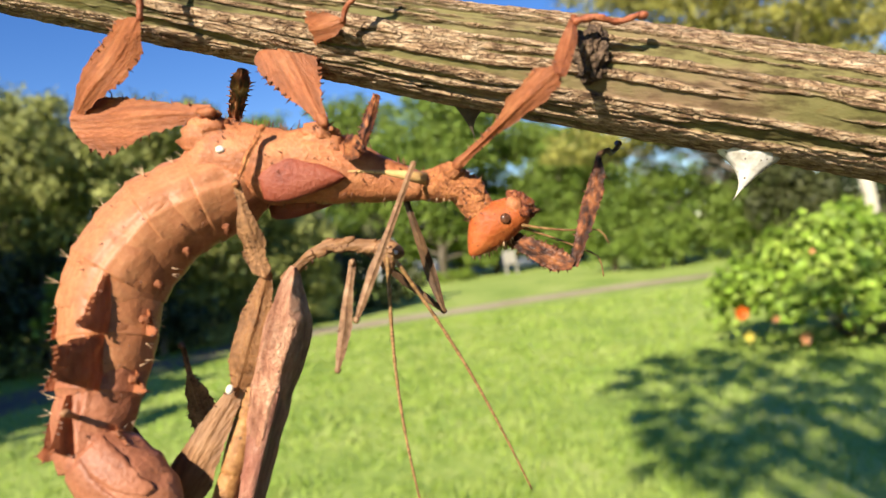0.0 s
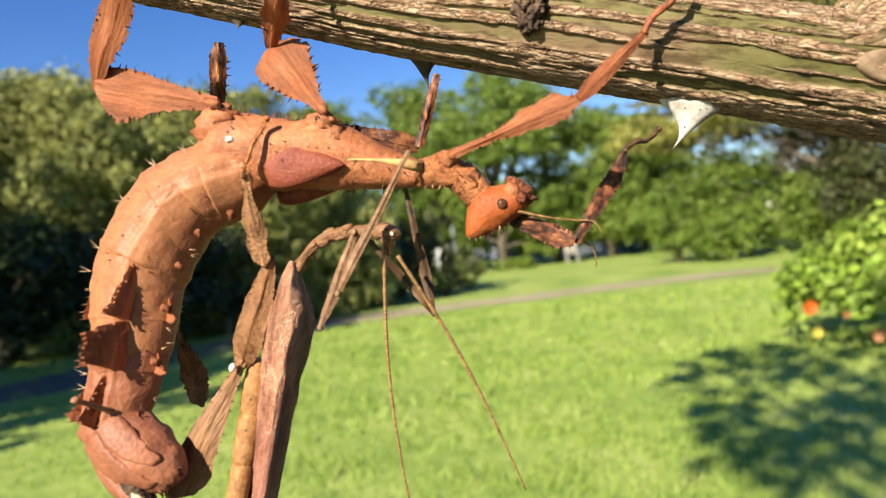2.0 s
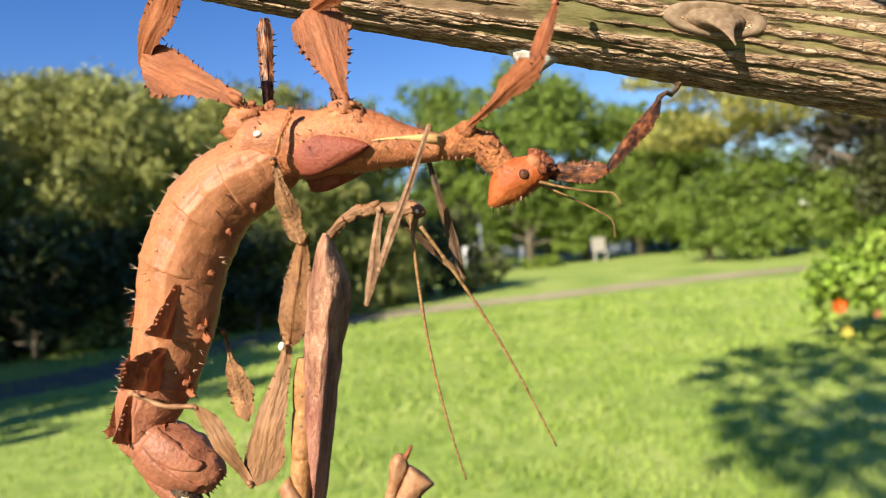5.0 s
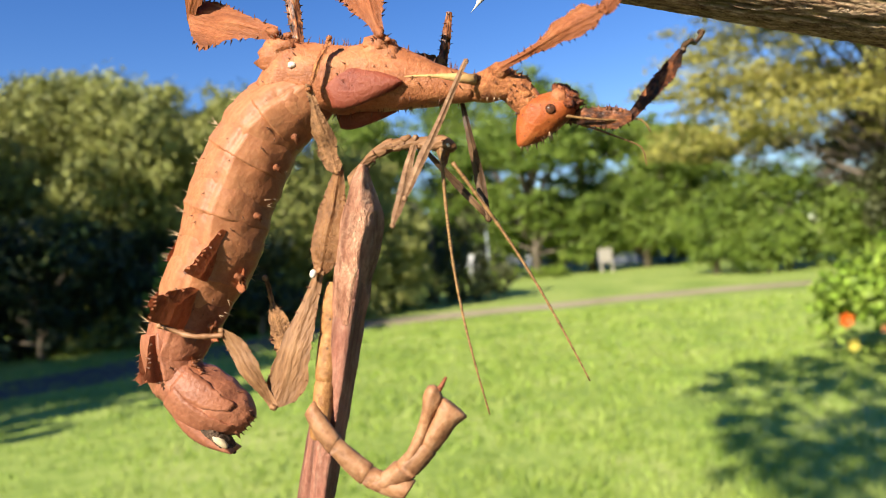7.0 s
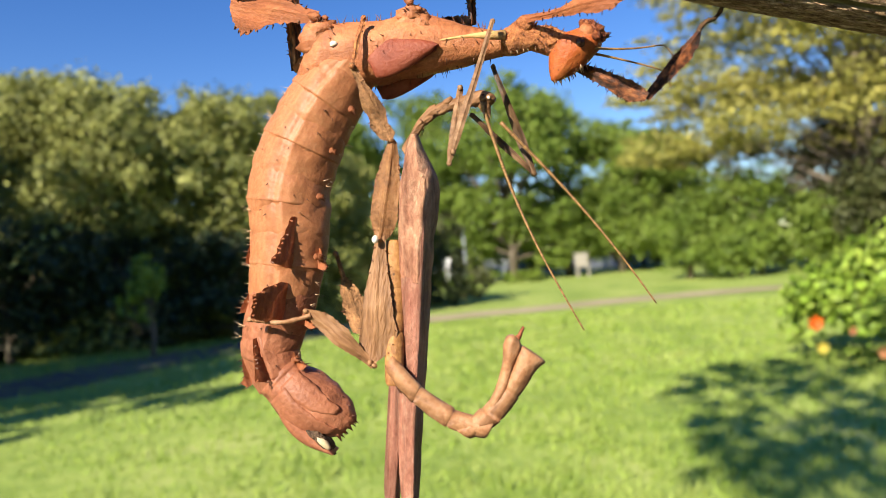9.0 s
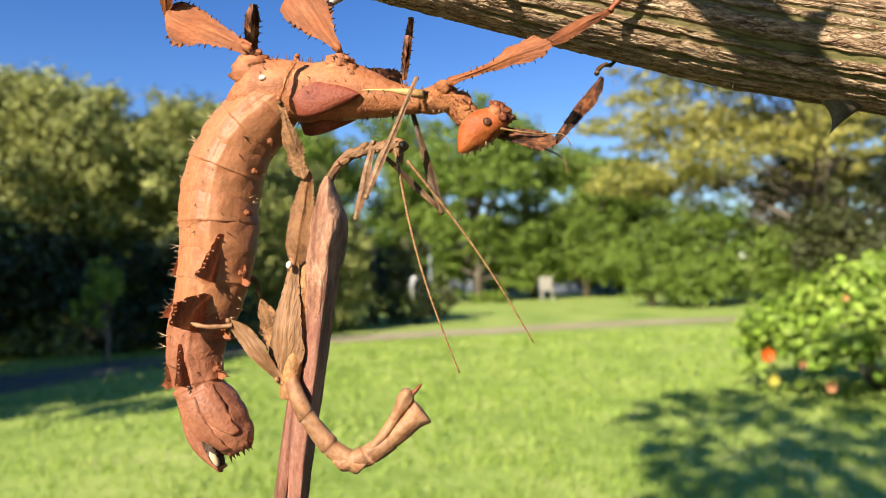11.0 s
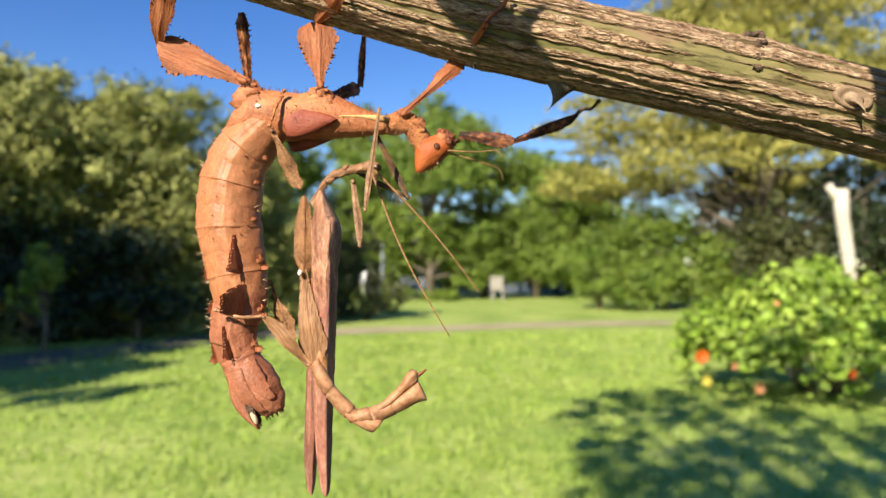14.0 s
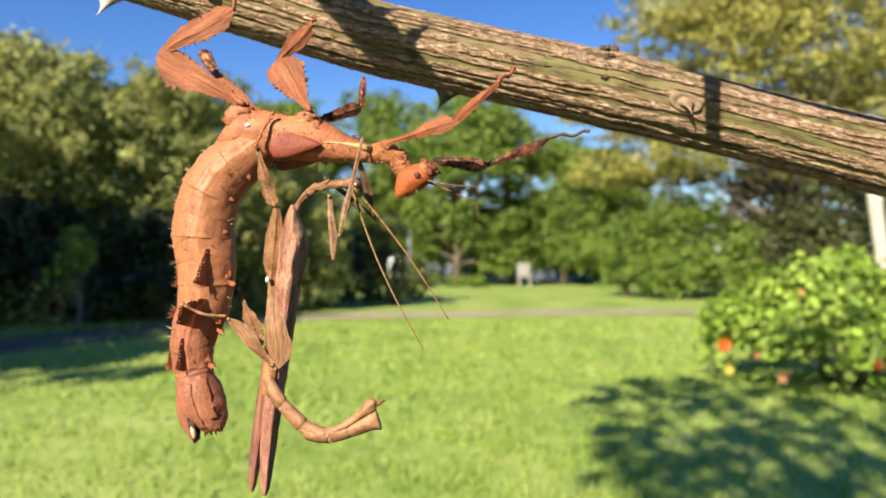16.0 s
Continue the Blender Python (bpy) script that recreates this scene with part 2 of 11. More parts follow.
def bark():
    """Smooth olive skin with long flaky cork ribs; attributes: cork (0 skin to 1 rib), crack."""
    m = bpy.data.materials.new("bark")
    m.use_nodes = True
    nd, ln = m.node_tree.nodes, m.node_tree.links
    bsdf = nd["Principled BSDF"]
    cork, crack, tc = nd.new("ShaderNodeAttribute"), nd.new("ShaderNodeAttribute"), nd.new("ShaderNodeTexCoord")
    cork.attribute_name, crack.attribute_name = "cork", "crack"
    mp = nd.new("ShaderNodeMapping")
    mp.inputs["Scale"].default_value = (0.35, 1, 1)
    ln.new(tc.outputs["Object"], mp.inputs[0])

    def tex(scale, detail=6, rough=0.6):
        n = nd.new("ShaderNodeTexNoise")
        n.inputs["Scale"].default_value, n.inputs["Detail"].default_value, n.inputs["Roughness"].default_value = scale, detail, rough
        ln.new(mp.outputs[0], n.inputs["Vector"])
        return n.outputs[0]

    def ramp_of(src, stops):
        r = nd.new("ShaderNodeValToRGB")
        while len(r.color_ramp.elements) < len(stops):
            r.color_ramp.elements.new(0.5)
        for e, (p, c) in zip(r.color_ramp.elements, stops):
            e.position, e.color = p, (*c, 1)
        ln.new(src, r.inputs[0])
        return r.outputs[0]

    def blend(fac, x, y, mode="MIX"):
        mx = nd.new("ShaderNodeMix")
        mx.data_type, mx.blend_type = "RGBA", mode
        for src, i in ((fac, 0), (x, 6), (y, 7)):
            if isinstance(src, bpy.types.NodeSocket):
                ln.new(src, mx.inputs[i])
            else:
                mx.inputs[i].default_value = src
        return mx.outputs[2]

    flake, grain, patch, speck = tex(900, 8, 0.7), tex(2600, 5), tex(70), tex(330)
    vo, vm = nd.new("ShaderNodeTexVoronoi"), nd.new("ShaderNodeMapping")
    vo.feature = "DISTANCE_TO_EDGE"
    vo.inputs["Scale"].default_value = 1300
    vm.inputs["Scale"].default_value = (0.17, 1, 1)
    wa, wv = nd.new("ShaderNodeTexNoise"), nd.new("ShaderNodeVectorMath")
    wa.inputs["Scale"].default_value, wa.inputs["Detail"].default_value = 700, 4
    wv.operation = "MULTIPLY_ADD"
    wv.inputs[1].default_value = (0.0040, 0.0016, 0.0016)
    ln.new(tc.outputs["Object"], wa.inputs["Vector"])
    ln.new(wa.outputs["Color"], wv.inputs[0])
    ln.new(tc.outputs["Object"], wv.inputs[2])
    ln.new(wv.outputs[0], vm.inputs[0])
    ln.new(vm.outputs[0], vo.inputs["Vector"])
    net = nd.new("ShaderNodeMapRange")
    net.inputs[1].default_value, net.inputs[2].default_value, net.inputs[3].default_value, net.inputs[4].default_value = 0.0, 0.13, 0.0, 1.0
    ln.new(vo.outputs["Distance"], net.inputs[0])
    ribs = ramp_of(flake, [(0.30, (0.06, 0.034, 0.02)), (0.39, (0.26, 0.15, 0.085)), (0.49, (0.50, 0.325, 0.19)), (0.64, (0.77, 0.57, 0.38))])
    skin = ramp_of(patch, [(0.34, (0.135, 0.125, 0.04)), (0.5, (0.21, 0.18, 0.07)), (0.62, (0.25, 0.17, 0.095)), (0.72, (0.2, 0.10, 0.06))])
    dots = ramp_of(speck, [(0.40, (0.45, 0.4, 0.38)), (0.5, (1, 1, 1)), (0.62, (1, 1, 1)), (0.72, (1.0, 0.72, 0.6))])
    skin = blend(0.85, skin, dots, "MULTIPLY")
    split = ramp_of(net.outputs[0], [(0.0, (0.16, 0.12, 0.1)), (0.5, (0.75, 0.7, 0.66)), (1.0, (1, 1, 1))])
    gap = nd.new("ShaderNodeMapRange")
    gap.inputs[1].default_value, gap.inputs[2].default_value, gap.inputs[3].default_value, gap.inputs[4].default_value = 0.40, 0.64, 0.10, 0.85
    ln.new(speck, gap.inputs[0])
    ribs = blend(gap.outputs[0], ribs, split, "MULTIPLY")
    colour = blend(cork.outputs["Fac"], skin, ribs)
    colour = blend(crack.outputs["Fac"], colour, (0.022, 0.014, 0.01, 1))
    ln.new(colour, bsdf.inputs["Base Color"])
    sc, ad = nd.new("ShaderNodeMath"), nd.new("ShaderNodeMath")
    sc.operation, ad.operation = "MULTIPLY", "MULTIPLY_ADD"
    hs = nd.new("ShaderNodeMath")
    hs.operation = "MULTIPLY_ADD"
    hs.inputs[1].default_value = 0.7
    ln.new(net.outputs[0], hs.inputs[0])
    ln.new(flake, hs.inputs[2])
    ln.new(hs.outputs[0], sc.inputs[0])
    ln.new(cork.outputs["Fac"], sc.inputs[1])
    ln.new(grain, ad.inputs[0])
    ad.inputs[1].default_value = 0.25
    ln.new(sc.outputs[0], ad.inputs[2])
    bp = nd.new("ShaderNodeBump")
    bp.inputs["Strength"].default_value, bp.inputs["Distance"].default_value = 0.85, 0.0009
    ln.new(ad.outputs[0], bp.inputs["Height"])
    ln.new(bp.outputs[0], bsdf.inputs["Normal"])
    bsdf.inputs["Roughness"].default_value = 0.7
    bsdf.inputs["Specular IOR Level"].default_value = 0.25
    return m


BARK = bark()
LAWN = mat("lawn", [(0.33, (0.151, 0.229, 0.032)), (0.46, (0.262, 0.357, 0.064)), (0.55, (0.360, 0.442, 0.095)), (0.68, (0.487, 0.514, 0.165))], size=0.9, fine=9, rough=0.85, bump=0.25, bump_size=45, depth=0.02)
BLADES = mat("grass_blades", [(0.3, (0.202, 0.323, 0.047)), (0.5, (0.333, 0.438, 0.080)), (0.75, (0.499, 0.541, 0.175))], size=2, rough=0.6, bump=0, tint=0.2, translucent=0.35)
# gravel colour lowered for the deep shade on the path's left part
PATHM_SHADED = mat("shaded_path_gravel", [(0.3, (0.088, 0.073, 0.060)), (0.6, (0.140, 0.117, 0.095)), (0.8, (0.176, 0.147, 0.112))], size=1.5, fine=20, rough=0.9, bump=0.5, depth=0.01)
SOIL = mat("worn_soil", [(0.3, (0.27, 0.24, 0.11)), (0.5, (0.42, 0.34, 0.21)), (0.8, (0.5, 0.42, 0.29))], size=1.2, fine=16, rough=0.9, bump=0.4, depth=0.01)
LEAF_DARK = mat("dark_leaves", [(0.3, (0.030, 0.037, 0.011)), (0.5, (0.062, 0.071, 0.021)), (0.75, (0.119, 0.116, 0.042))], size=1.2, rough=0.55, bump=0, tint=0.32, translucent=0.2)
LEAF_MID = mat("green_leaves", [(0.3, (0.10, 0.165, 0.025)), (0.5, (0.20, 0.28, 0.044)), (0.75, (0.31, 0.38, 0.075))], size=0.8, rough=0.5, bump=0, tint=0.32, translucent=0.35)
LEAF_GREY = mat("grey_olive_leaves", [(0.3, (0.10, 0.12, 0.032)), (0.5, (0.25, 0.265, 0.07)), (0.75, (0.46, 0.45, 0.14))], size=1.2, rough=0.55, bump=0, tint=0.4, translucent=0.15)
LEAF_YELLOW = mat("olive_leaves", [(0.3, (0.157, 0.156, 0.037)), (0.5, (0.327, 0.306, 0.073)), (0.75, (0.513, 0.441, 0.115))], size=0.8, rough=0.55, bump=0, tint=0.45, translucent=0.25)
LEAF_BUSH = mat("bush_leaves", [(0.3, (0.137, 0.240, 0.025)), (0.5, (0.273, 0.396, 0.050)), (0.75, (0.497, 0.563, 0.119))], size=3, rough=0.5, bump=0, tint=0.55, translucent=0.35)
LEAF_LIME = mat("lime_leaves", [(0.3, (0.16, 0.24, 0.03)), (0.7, (0.3, 0.38, 0.06))], size=3, rough=0.5, bump=0, tint=0.4, translucent=0.35)
TRUNK = mat("trunk_bark", [(0.3, (0.09, 0.07, 0.05)), (0.6, (0.2, 0.16, 0.12)), (0.8, (0.32, 0.27, 0.21))], scale=(1, 1, 0.2), size=8, rough=0.85, bump=0.6, depth=0.03)
PALE_TRUNK = mat("pale_trunk_bark", [(0.3, (0.432, 0.370, 0.281)), (0.6, (0.594, 0.528, 0.425)), (0.8, (0.675, 0.616, 0.510))], scale=(1, 1, 0.25), size=7, rough=0.8, bump=0.5, depth=0.02)
# leaf colour lowered to near-black to stand for deep shade
LEAF_SHADE_DARK = mat("shade_dark_leaves", [(0.3, (0.014, 0.024, 0.009)), (0.7, (0.045, 0.062, 0.022))], size=3, rough=0.5, bump=0, tint=0.4)
BED = mat("bounce_bed_soil", [(0.3, (0.025, 0.018, 0.012)), (0.7, (0.07, 0.05, 0.035))], size=6, rough=0.9, bump=0.6, depth=0.02)
ORANGE = mat("orange_petals", [(0.3, (0.75, 0.1, 0.01)), (0.7, (0.85, 0.2, 0.02))], size=20, rough=0.5, bump=0, translucent=0.2)
PEACH = mat("peach_petals", [(0.3, (0.8, 0.32, 0.12)), (0.7, (0.85, 0.45, 0.2))], size=20, rough=0.5, bump=0, translucent=0.2)
YELLOW = mat("yellow_petals", [(0.3, (0.75, 0.6, 0.06)), (0.7, (0.85, 0.72, 0.15))], size=20, rough=0.5, bump=0, translucent=0.2)
CREAM = mat("cream_paint", [(0.3, (0.275, 0.250, 0.200)), (0.7, (0.340, 0.315, 0.265))], size=3, rough=0.6, bump=0.2, depth=0.005)
WHITEP = mat("white_paint", [(0.3, (0.7, 0.7, 0.69)), (0.7, (0.8, 0.8, 0.79))], size=3, rough=0.5, bump=0.1, depth=0.005)
GREYP = mat("grey_wall", [(0.3, (0.24, 0.27, 0.31)), (0.7, (0.33, 0.36, 0.4))], size=1, rough=0.7, bump=0.2, depth=0.005)
ROOFM = mat("grey_roof", [(0.3, (0.15, 0.14, 0.14)), (0.7, (0.24, 0.22, 0.21))], size=1, rough=0.7, bump=0.3, depth=0.01)
GLASS_DARK = mat("window_glass", [(0.3, (0.02, 0.025, 0.03)), (0.7, (0.04, 0.045, 0.05))], size=1, rough=0.08, bump=0)


# ---- mesh helpers ----
def part(name, bm, material, parent=None, label="", smooth=True):
    me = bpy.data.meshes.new(name)
    bmesh.ops.recalc_face_normals(bm, faces=bm.faces)
    bm.to_mesh(me)
    bm.free()
    for m in material if isinstance(material, (list, tuple)) else (material,):
        me.materials.append(m)
    if smooth:
        me.polygons.foreach_set("use_smooth", [True] * len(me.polygons))
    ob = new(name, me)
    if parent:
        ob.parent = parent
    return tagged(ob, label)


def empty(name, m=None):
    e = new(name)
    e.empty_display_size = 0.01
    if m:
        e.matrix_world = m
    return e


def rings(bm, loops, caps=True, slot=0):
    """Skin a row of equal loops of points; returns the rows of vertices."""
    rows = [[bm.verts.new(p) for p in lp] for lp in loops]
    n = len(rows[0])
    for a, b in zip(rows, rows[1:]):
        for i in range(n):
            bm.faces.new((a[i], a[(i + 1) % n], b[(i + 1) % n], b[i])).material_index = slot
    if caps:
        bm.faces.new(rows[0][::-1]).material_index = slot
        bm.faces.new(rows[-1]).material_index = slot
    return rows


def barrel(bm, stations, n=20, rough=0.0, seed=0.0, slot=0):
    """A tube along x: stations of x, centre z, half height z, half depth y."""
    loops = []
    for x, zc, hz, hy in stations:
        lp = []
        for i in range(n):
            a = 2 * math.pi * i / n
            k = 1 + rough * noise.noise(Vector((x * 400 + seed, math.cos(a) * 2.2, math.sin(a) * 2.2 + seed)))
            lp.append((x, hy * k * math.cos(a), zc + hz * k * math.sin(a)))
        loops.append(lp)
    return rings(bm, loops, slot=slot)


def smooth_stations(st, k=4):
    """More stations on a smooth curve through the given ones."""
    out = []
    for i in range(len(st) - 1):
        p = [Vector(st[max(i - 1, 0)]), Vector(st[i]), Vector(st[i + 1]), Vector(st[min(i + 2, len(st) - 1)])]
        for j in range(k):
            u = j / k
            out.append(tuple(0.5 * (2 * p[1] + (p[2] - p[0]) * u + (2 * p[0] - 5 * p[1] + 4 * p[2] - p[3]) * u * u + (3 * p[1] - p[0] - 3 * p[2] + p[3]) * u ** 3)))
    return out + [st[-1]]


def tube(bm, pts, radii, n=8, flat=1.0, slot=0):
    """A round tube through points."""
    pts = [Vector(p) for p in pts]
    loops = []
    for i, p in enumerate(pts):
        d = (pts[min(i + 1, len(pts) - 1)] - pts[max(i - 1, 0)]).normalized()
        s = d.cross(Vector((0, 1, 0)) if abs(d.y) < 0.9 else Vector((1, 0, 0))).normalized()
        q = d.cross(s)
        r = radii[i] if isinstance(radii, (list, tuple)) else radii
        loops.append([p + s * r * math.cos(2 * math.pi * j / n) + q * r * flat * math.sin(2 * math.pi * j / n) for j in range(n)])
    return rings(bm, loops, slot=slot)


def spine(bm, base, way, length, r, slot=0, n=5):
    """A small sharp cone."""
    base, way = Vector(base), Vector(way).normalized()
    s = way.orthogonal().normalized()
    q = way.cross(s)
    ring = [bm.verts.new(base - way * r + s * r * math.cos(2 * math.pi * j / n) + q * r * math.sin(2 * math.pi * j / n)) for j in range(n)]
    tip = bm.verts.new(base + way * length)
    for j in range(n):
        bm.faces.new((ring[j], ring[(j + 1) % n], tip)).material_index = slot


def blade(bm, length, up, down, thick, teeth=0, tooth=0.0007, seed=0, k=34, slot=0, tooth_slot=1, sides=(1, 1)):
    """A flattened, keeled leg joint along x; up and down: rows of (u, half width) towards +z and -z."""
    rnd = random.Random(seed)
    us = [i / k for i in range(k + 1)]

    def width(rows, u):
        return float(np.interp(u, [r[0] for r in rows], [r[1] for r in rows]))
    near, far = [], []
    cuts = [1.0, 0.86, 0.7, 0.55, 0.42, 0.3, 0.2, 0.12, 0.05, 0.0, -0.05, -0.12, -0.2, -0.3, -0.42, -0.55, -0.7, -0.86, -1.0]
    for i, u in enumerate(us):
        rag = (0.11 if tooth > 0.00052 else 0.05) if 0.12 < u < 0.97 else 0.02
        a, b = width(up, u) * (1 + rag * rnd.uniform(-1, 1)), width(down, u) * (1 + rag * rnd.uniform(-1, 1))
        t = 0.8 * thick * (0.45 + 0.55 * math.sin(math.pi * min(max(u, 0.06), 0.94)))
        x, w = u * length, 0.0004 * math.sin(u * 9 + seed)
        lp = []
        for f in cuts:
            wave = 0.10 * noise.noise(Vector((u * 5 + seed, f * 2.5, seed * 0.7)))
            ribs = 0.22 * math.exp(-((f - 0.09) / 0.06) ** 2) + 0.22 * math.exp(-((f + 0.09) / 0.06) ** 2) + 0.10 * math.exp(-((abs(f) - 0.48) / 0.07) ** 2)
            y = t * ((0.55 * (1 - abs(f) ** 0.8) + ribs) * (1 - f * f) + wave * (1 - abs(f)) + 0.05)
            lp.append((x, w - y, f * (a if f > 0 else b)))
        near.append(lp)
        far.append([(x, w, -b), (x, w + 0.35 * t, -0.5 * b), (x, w + t * 0.7, 0), (x, w + 0.35 * t, 0.5 * a), (x, w, a)])
    for loops in (near, far):
        rows_ = [[bm.verts.new(p) for p in lp] for lp in loops]
        for r0, r1 in zip(rows_, rows_[1:]):
            for j in range(len(r0) - 1):
                bm.faces.new((r0[j], r0[j + 1], r1[j + 1], r1[j])).material_index = slot
    for s, rows, on in ((1, up, sides[0]), (-1, down, sides[1])):
        if not on:
            continue
        for i in range(teeth):
            u = 0.12 + 0.86 * (i + rnd.uniform(0.1, 0.9)) / teeth
            w = width(rows, u)
            spine(bm, (u * length, 0, s * (w - 0.0001)), (rnd.uniform(-0.4, 0.5), rnd.uniform(-0.4, 0.4), s), tooth * rnd.uniform(0.6, 1.4), tooth * 0.28, tooth_slot)


def hairs(bm, points, length, seed, slot=1, r=0.00009):
    """Short bristles: points of (place, way)."""
    rnd = random.Random(seed)
    for p, w in points:
        w = Vector(w) + Vector((rnd.uniform(-0.4, 0.4), rnd.uniform(-0.4, 0.4), rnd.uniform(-0.4, 0.4)))
        spine(bm, p, w, length * rnd.uniform(0.6, 1.3), r, slot, 4)


def ball(bm, centre, size, n=12, slot=0, lumps=0.0):
    """A lumpy ball of the given half sizes."""
    res = bmesh.ops.create_icosphere(bm, subdivisions=2 if n < 16 else 3, radius=1.0)
    for v in res["verts"]:
        k = 1 + lumps * noise.noise(v.co * 2.3 + Vector(centre) * 900)
        v.co = Vector((v.co.x * size[0] * k + centre[0], v.co.y * size[1] * k + centre[1], v.co.z * size[2] * k + centre[2]))
    for fc in {fc for v in res["verts"] for fc in v.link_faces}:
        fc.material_index = slot


def box(bm, lo, hi, slot=0, bevel=0.0):
    res = bmesh.ops.create_cube(bm, size=1.0)
    for v in res["verts"]:
        v.co = Vector([(lo[i] + hi[i]) / 2 + v.co[i] * (hi[i] - lo[i]) for i in range(3)])
    for fc in {fc for v in res["verts"] for fc in v.link_faces}:
        fc.material_index = slot
    if bevel:
        bmesh.ops.bevel(bm, geom=list({e for v in res["verts"] for e in v.link_edges}), offset=bevel, segments=1, affect="EDGES")


MM = 0.001
moving = {}

# ---- ground ----
def ground():
    bm = bmesh.new()
    xs = [-400, -120, -60, -30] + [-16 + i for i in range(33)] + [30, 60, 120, 400]
    ys = [-200, -60, -20, -8] + [-4 + i for i in range(40)] + [45, 60, 120, 400]
    grid = [[bm.verts.new((x, y, 0.03 * noise.noise(Vector((x * 0.25, y * 0.25, 0))) if abs(x) < 17 and abs(y) < 34 else 0)) for x in xs] for y in ys]
    for a, b in zip(grid, grid[1:]):
        for i in range(len(xs) - 1):
            bm.faces.new((a[i], a[i + 1], b[i + 1], b[i]))
    tagged(part("ground", bm, LAWN), "sunlit bright green mown lawn", "lawn", kind="structure")


def strip(name, pts, material, label, z):
    """A flat, softly edged strip on the lawn: points of x, y, half width."""
    bm = bmesh.new()
    rows = []
    fine = smooth_stations([(x, y, w, 0) for x, y, w in pts], 8)
    for i, (x, y, w, _) in enumerate(fine):
        a, b = fine[max(i - 1, 0)], fine[min(i + 1, len(fine) - 1)]
        n = Vector((-(b[1] - a[1]), b[0] - a[0], 0)).normalized()
        row = []
        for s in (-1, -0.5, 0, 0.5, 1):
            j = 1 + 0.25 * noise.noise(Vector((x, y, s * 3))) if abs(s) == 1 else 1
            p = Vector((x, y, 0)) + n * s * w * j
            p.z = z + 0.03 * noise.noise(Vector((p.x * 0.25, p.y * 0.25, 0))) + 0.012 * (1 - abs(s))
            row.append(bm.verts.new(p))
        rows.append(row)
    for a, b in zip(rows, rows[1:]):
        for i in range(4):
            bm.faces.new((a[i], a[i + 1], b[i + 1], b[i]))
    tagged(part(name, bm, material), label, "path", kind="structure")


def grass():
    """Loose blades that stand out of the mown lawn."""
    rnd = random.Random(3)
    verts, faces = [], []
    for _ in range(52000):
        d = 1.7 + 10 * rnd.random() ** 1.5
        a = max(-1.3, min(1.3, rnd.gauss(0, 0.5)))
        x, y = d * math.tan(a), d
        h, b = rnd.uniform(0.02, 0.05) * (1 + 0.8 * noise.noise(Vector((x * 2.2, y * 2.2, 7)))), rnd.uniform(0, 6.28)
        w, lx, ly = 0.006 * d / 3, rnd.uniform(-0.03, 0.03), rnd.uniform(-0.03, 0.03)
        z = 0.03 * noise.noise(Vector((x * 0.25, y * 0.25, 0))) - 0.004
        i = len(verts)
        verts += [(x - w * math.cos(b), y - w * math.sin(b), z), (x + w * math.cos(b), y + w * math.sin(b), z), (x + lx, y + ly, z + h)]
        faces.append((i, i + 1, i + 2))
    me = bpy.data.meshes.new("grass")
    me.from_pydata(verts, [], faces)
    me.materials.append(BLADES)
    tagged(new("grass", me), "short green grass blades on the lawn", "grass", kind="stuff")


ground()
strip("path", [(-9.5, 4.2, 0.8), (-7, 5.6, 0.8), (-5.2, 7.6, 0.8), (-4.0, 10.0, 0.8), (-2.6, 12.2, 0.8), (-0.5, 13.0, 0.6), (1.6, 13.4, 0.35)], PATHM_SHADED, "grey gravel path across the lawn, darkened for shade", 0.006)
# worn soil; its left end covers the dark path to lighten the sunlit stretch
strip("worn_strip", [(-3.1, 11.5, 0.45), (-1.6, 12.6, 0.6), (0.2, 13.1, 0.65), (3, 13.6, 0.6), (6, 14.0, 0.5), (10, 14.2, 0.45), (16, 14.4, 0.4)], SOIL, "brown worn strip in the lawn, its start laid over the path as sunlit gravel", 0.009)
grass()


# ---- trees ----
def leaves(verts, faces, rnd, centre, size, count, leaf, shell=0.55):
    """Bent leaf cards in a clump, thick towards its rim."""
    for _ in range(count):
        v = Vector((rnd.gauss(0, 1), rnd.gauss(0, 1), rnd.gauss(0, 1))).normalized() * (shell + (1 - shell) * rnd.random()) * rnd.uniform(0.6, 1.1)
        p = Vector((centre[0] + v.x * size[0], centre[1] + v.y * size[1], centre[2] + v.z * size[2]))
        if p.z < 0.03:
            continue
        n = (v + Vector((rnd.gauss(0, 0.6), rnd.gauss(0, 0.6), rnd.gauss(0, 0.6) + 0.4))).normalized()
        s = n.orthogonal().normalized()
        s.rotate(Matrix.Rotation(rnd.uniform(0, 6.28), 3, n))
        q = n.cross(s)
        k = leaf * rnd.uniform(0.6, 1.4)
        i = len(verts)
        verts.extend([p - s * k, p - q * 0.45 * k + n * 0.15 * k, p + s * k, p + q * 0.45 * k + n * 0.15 * k])
        faces.append((i, i + 1, i + 2, i + 3))


GROUPS = {"shrub_tree": "trees beside the path", "shade_shrub": "shrubs beneath the trees", "garden_tree": "garden trees beyond the lawn",
          "hedge_shrub": "hedge at the far edge", "under_shrub": "shrubs under the spreading tree", "green_shrub": "green shrubs",
          "border_plant": "border plants", "tall_shade_tree": "shade trees", "back_hedge": "back hedge", "unseen_hedge": "tall hedge"}


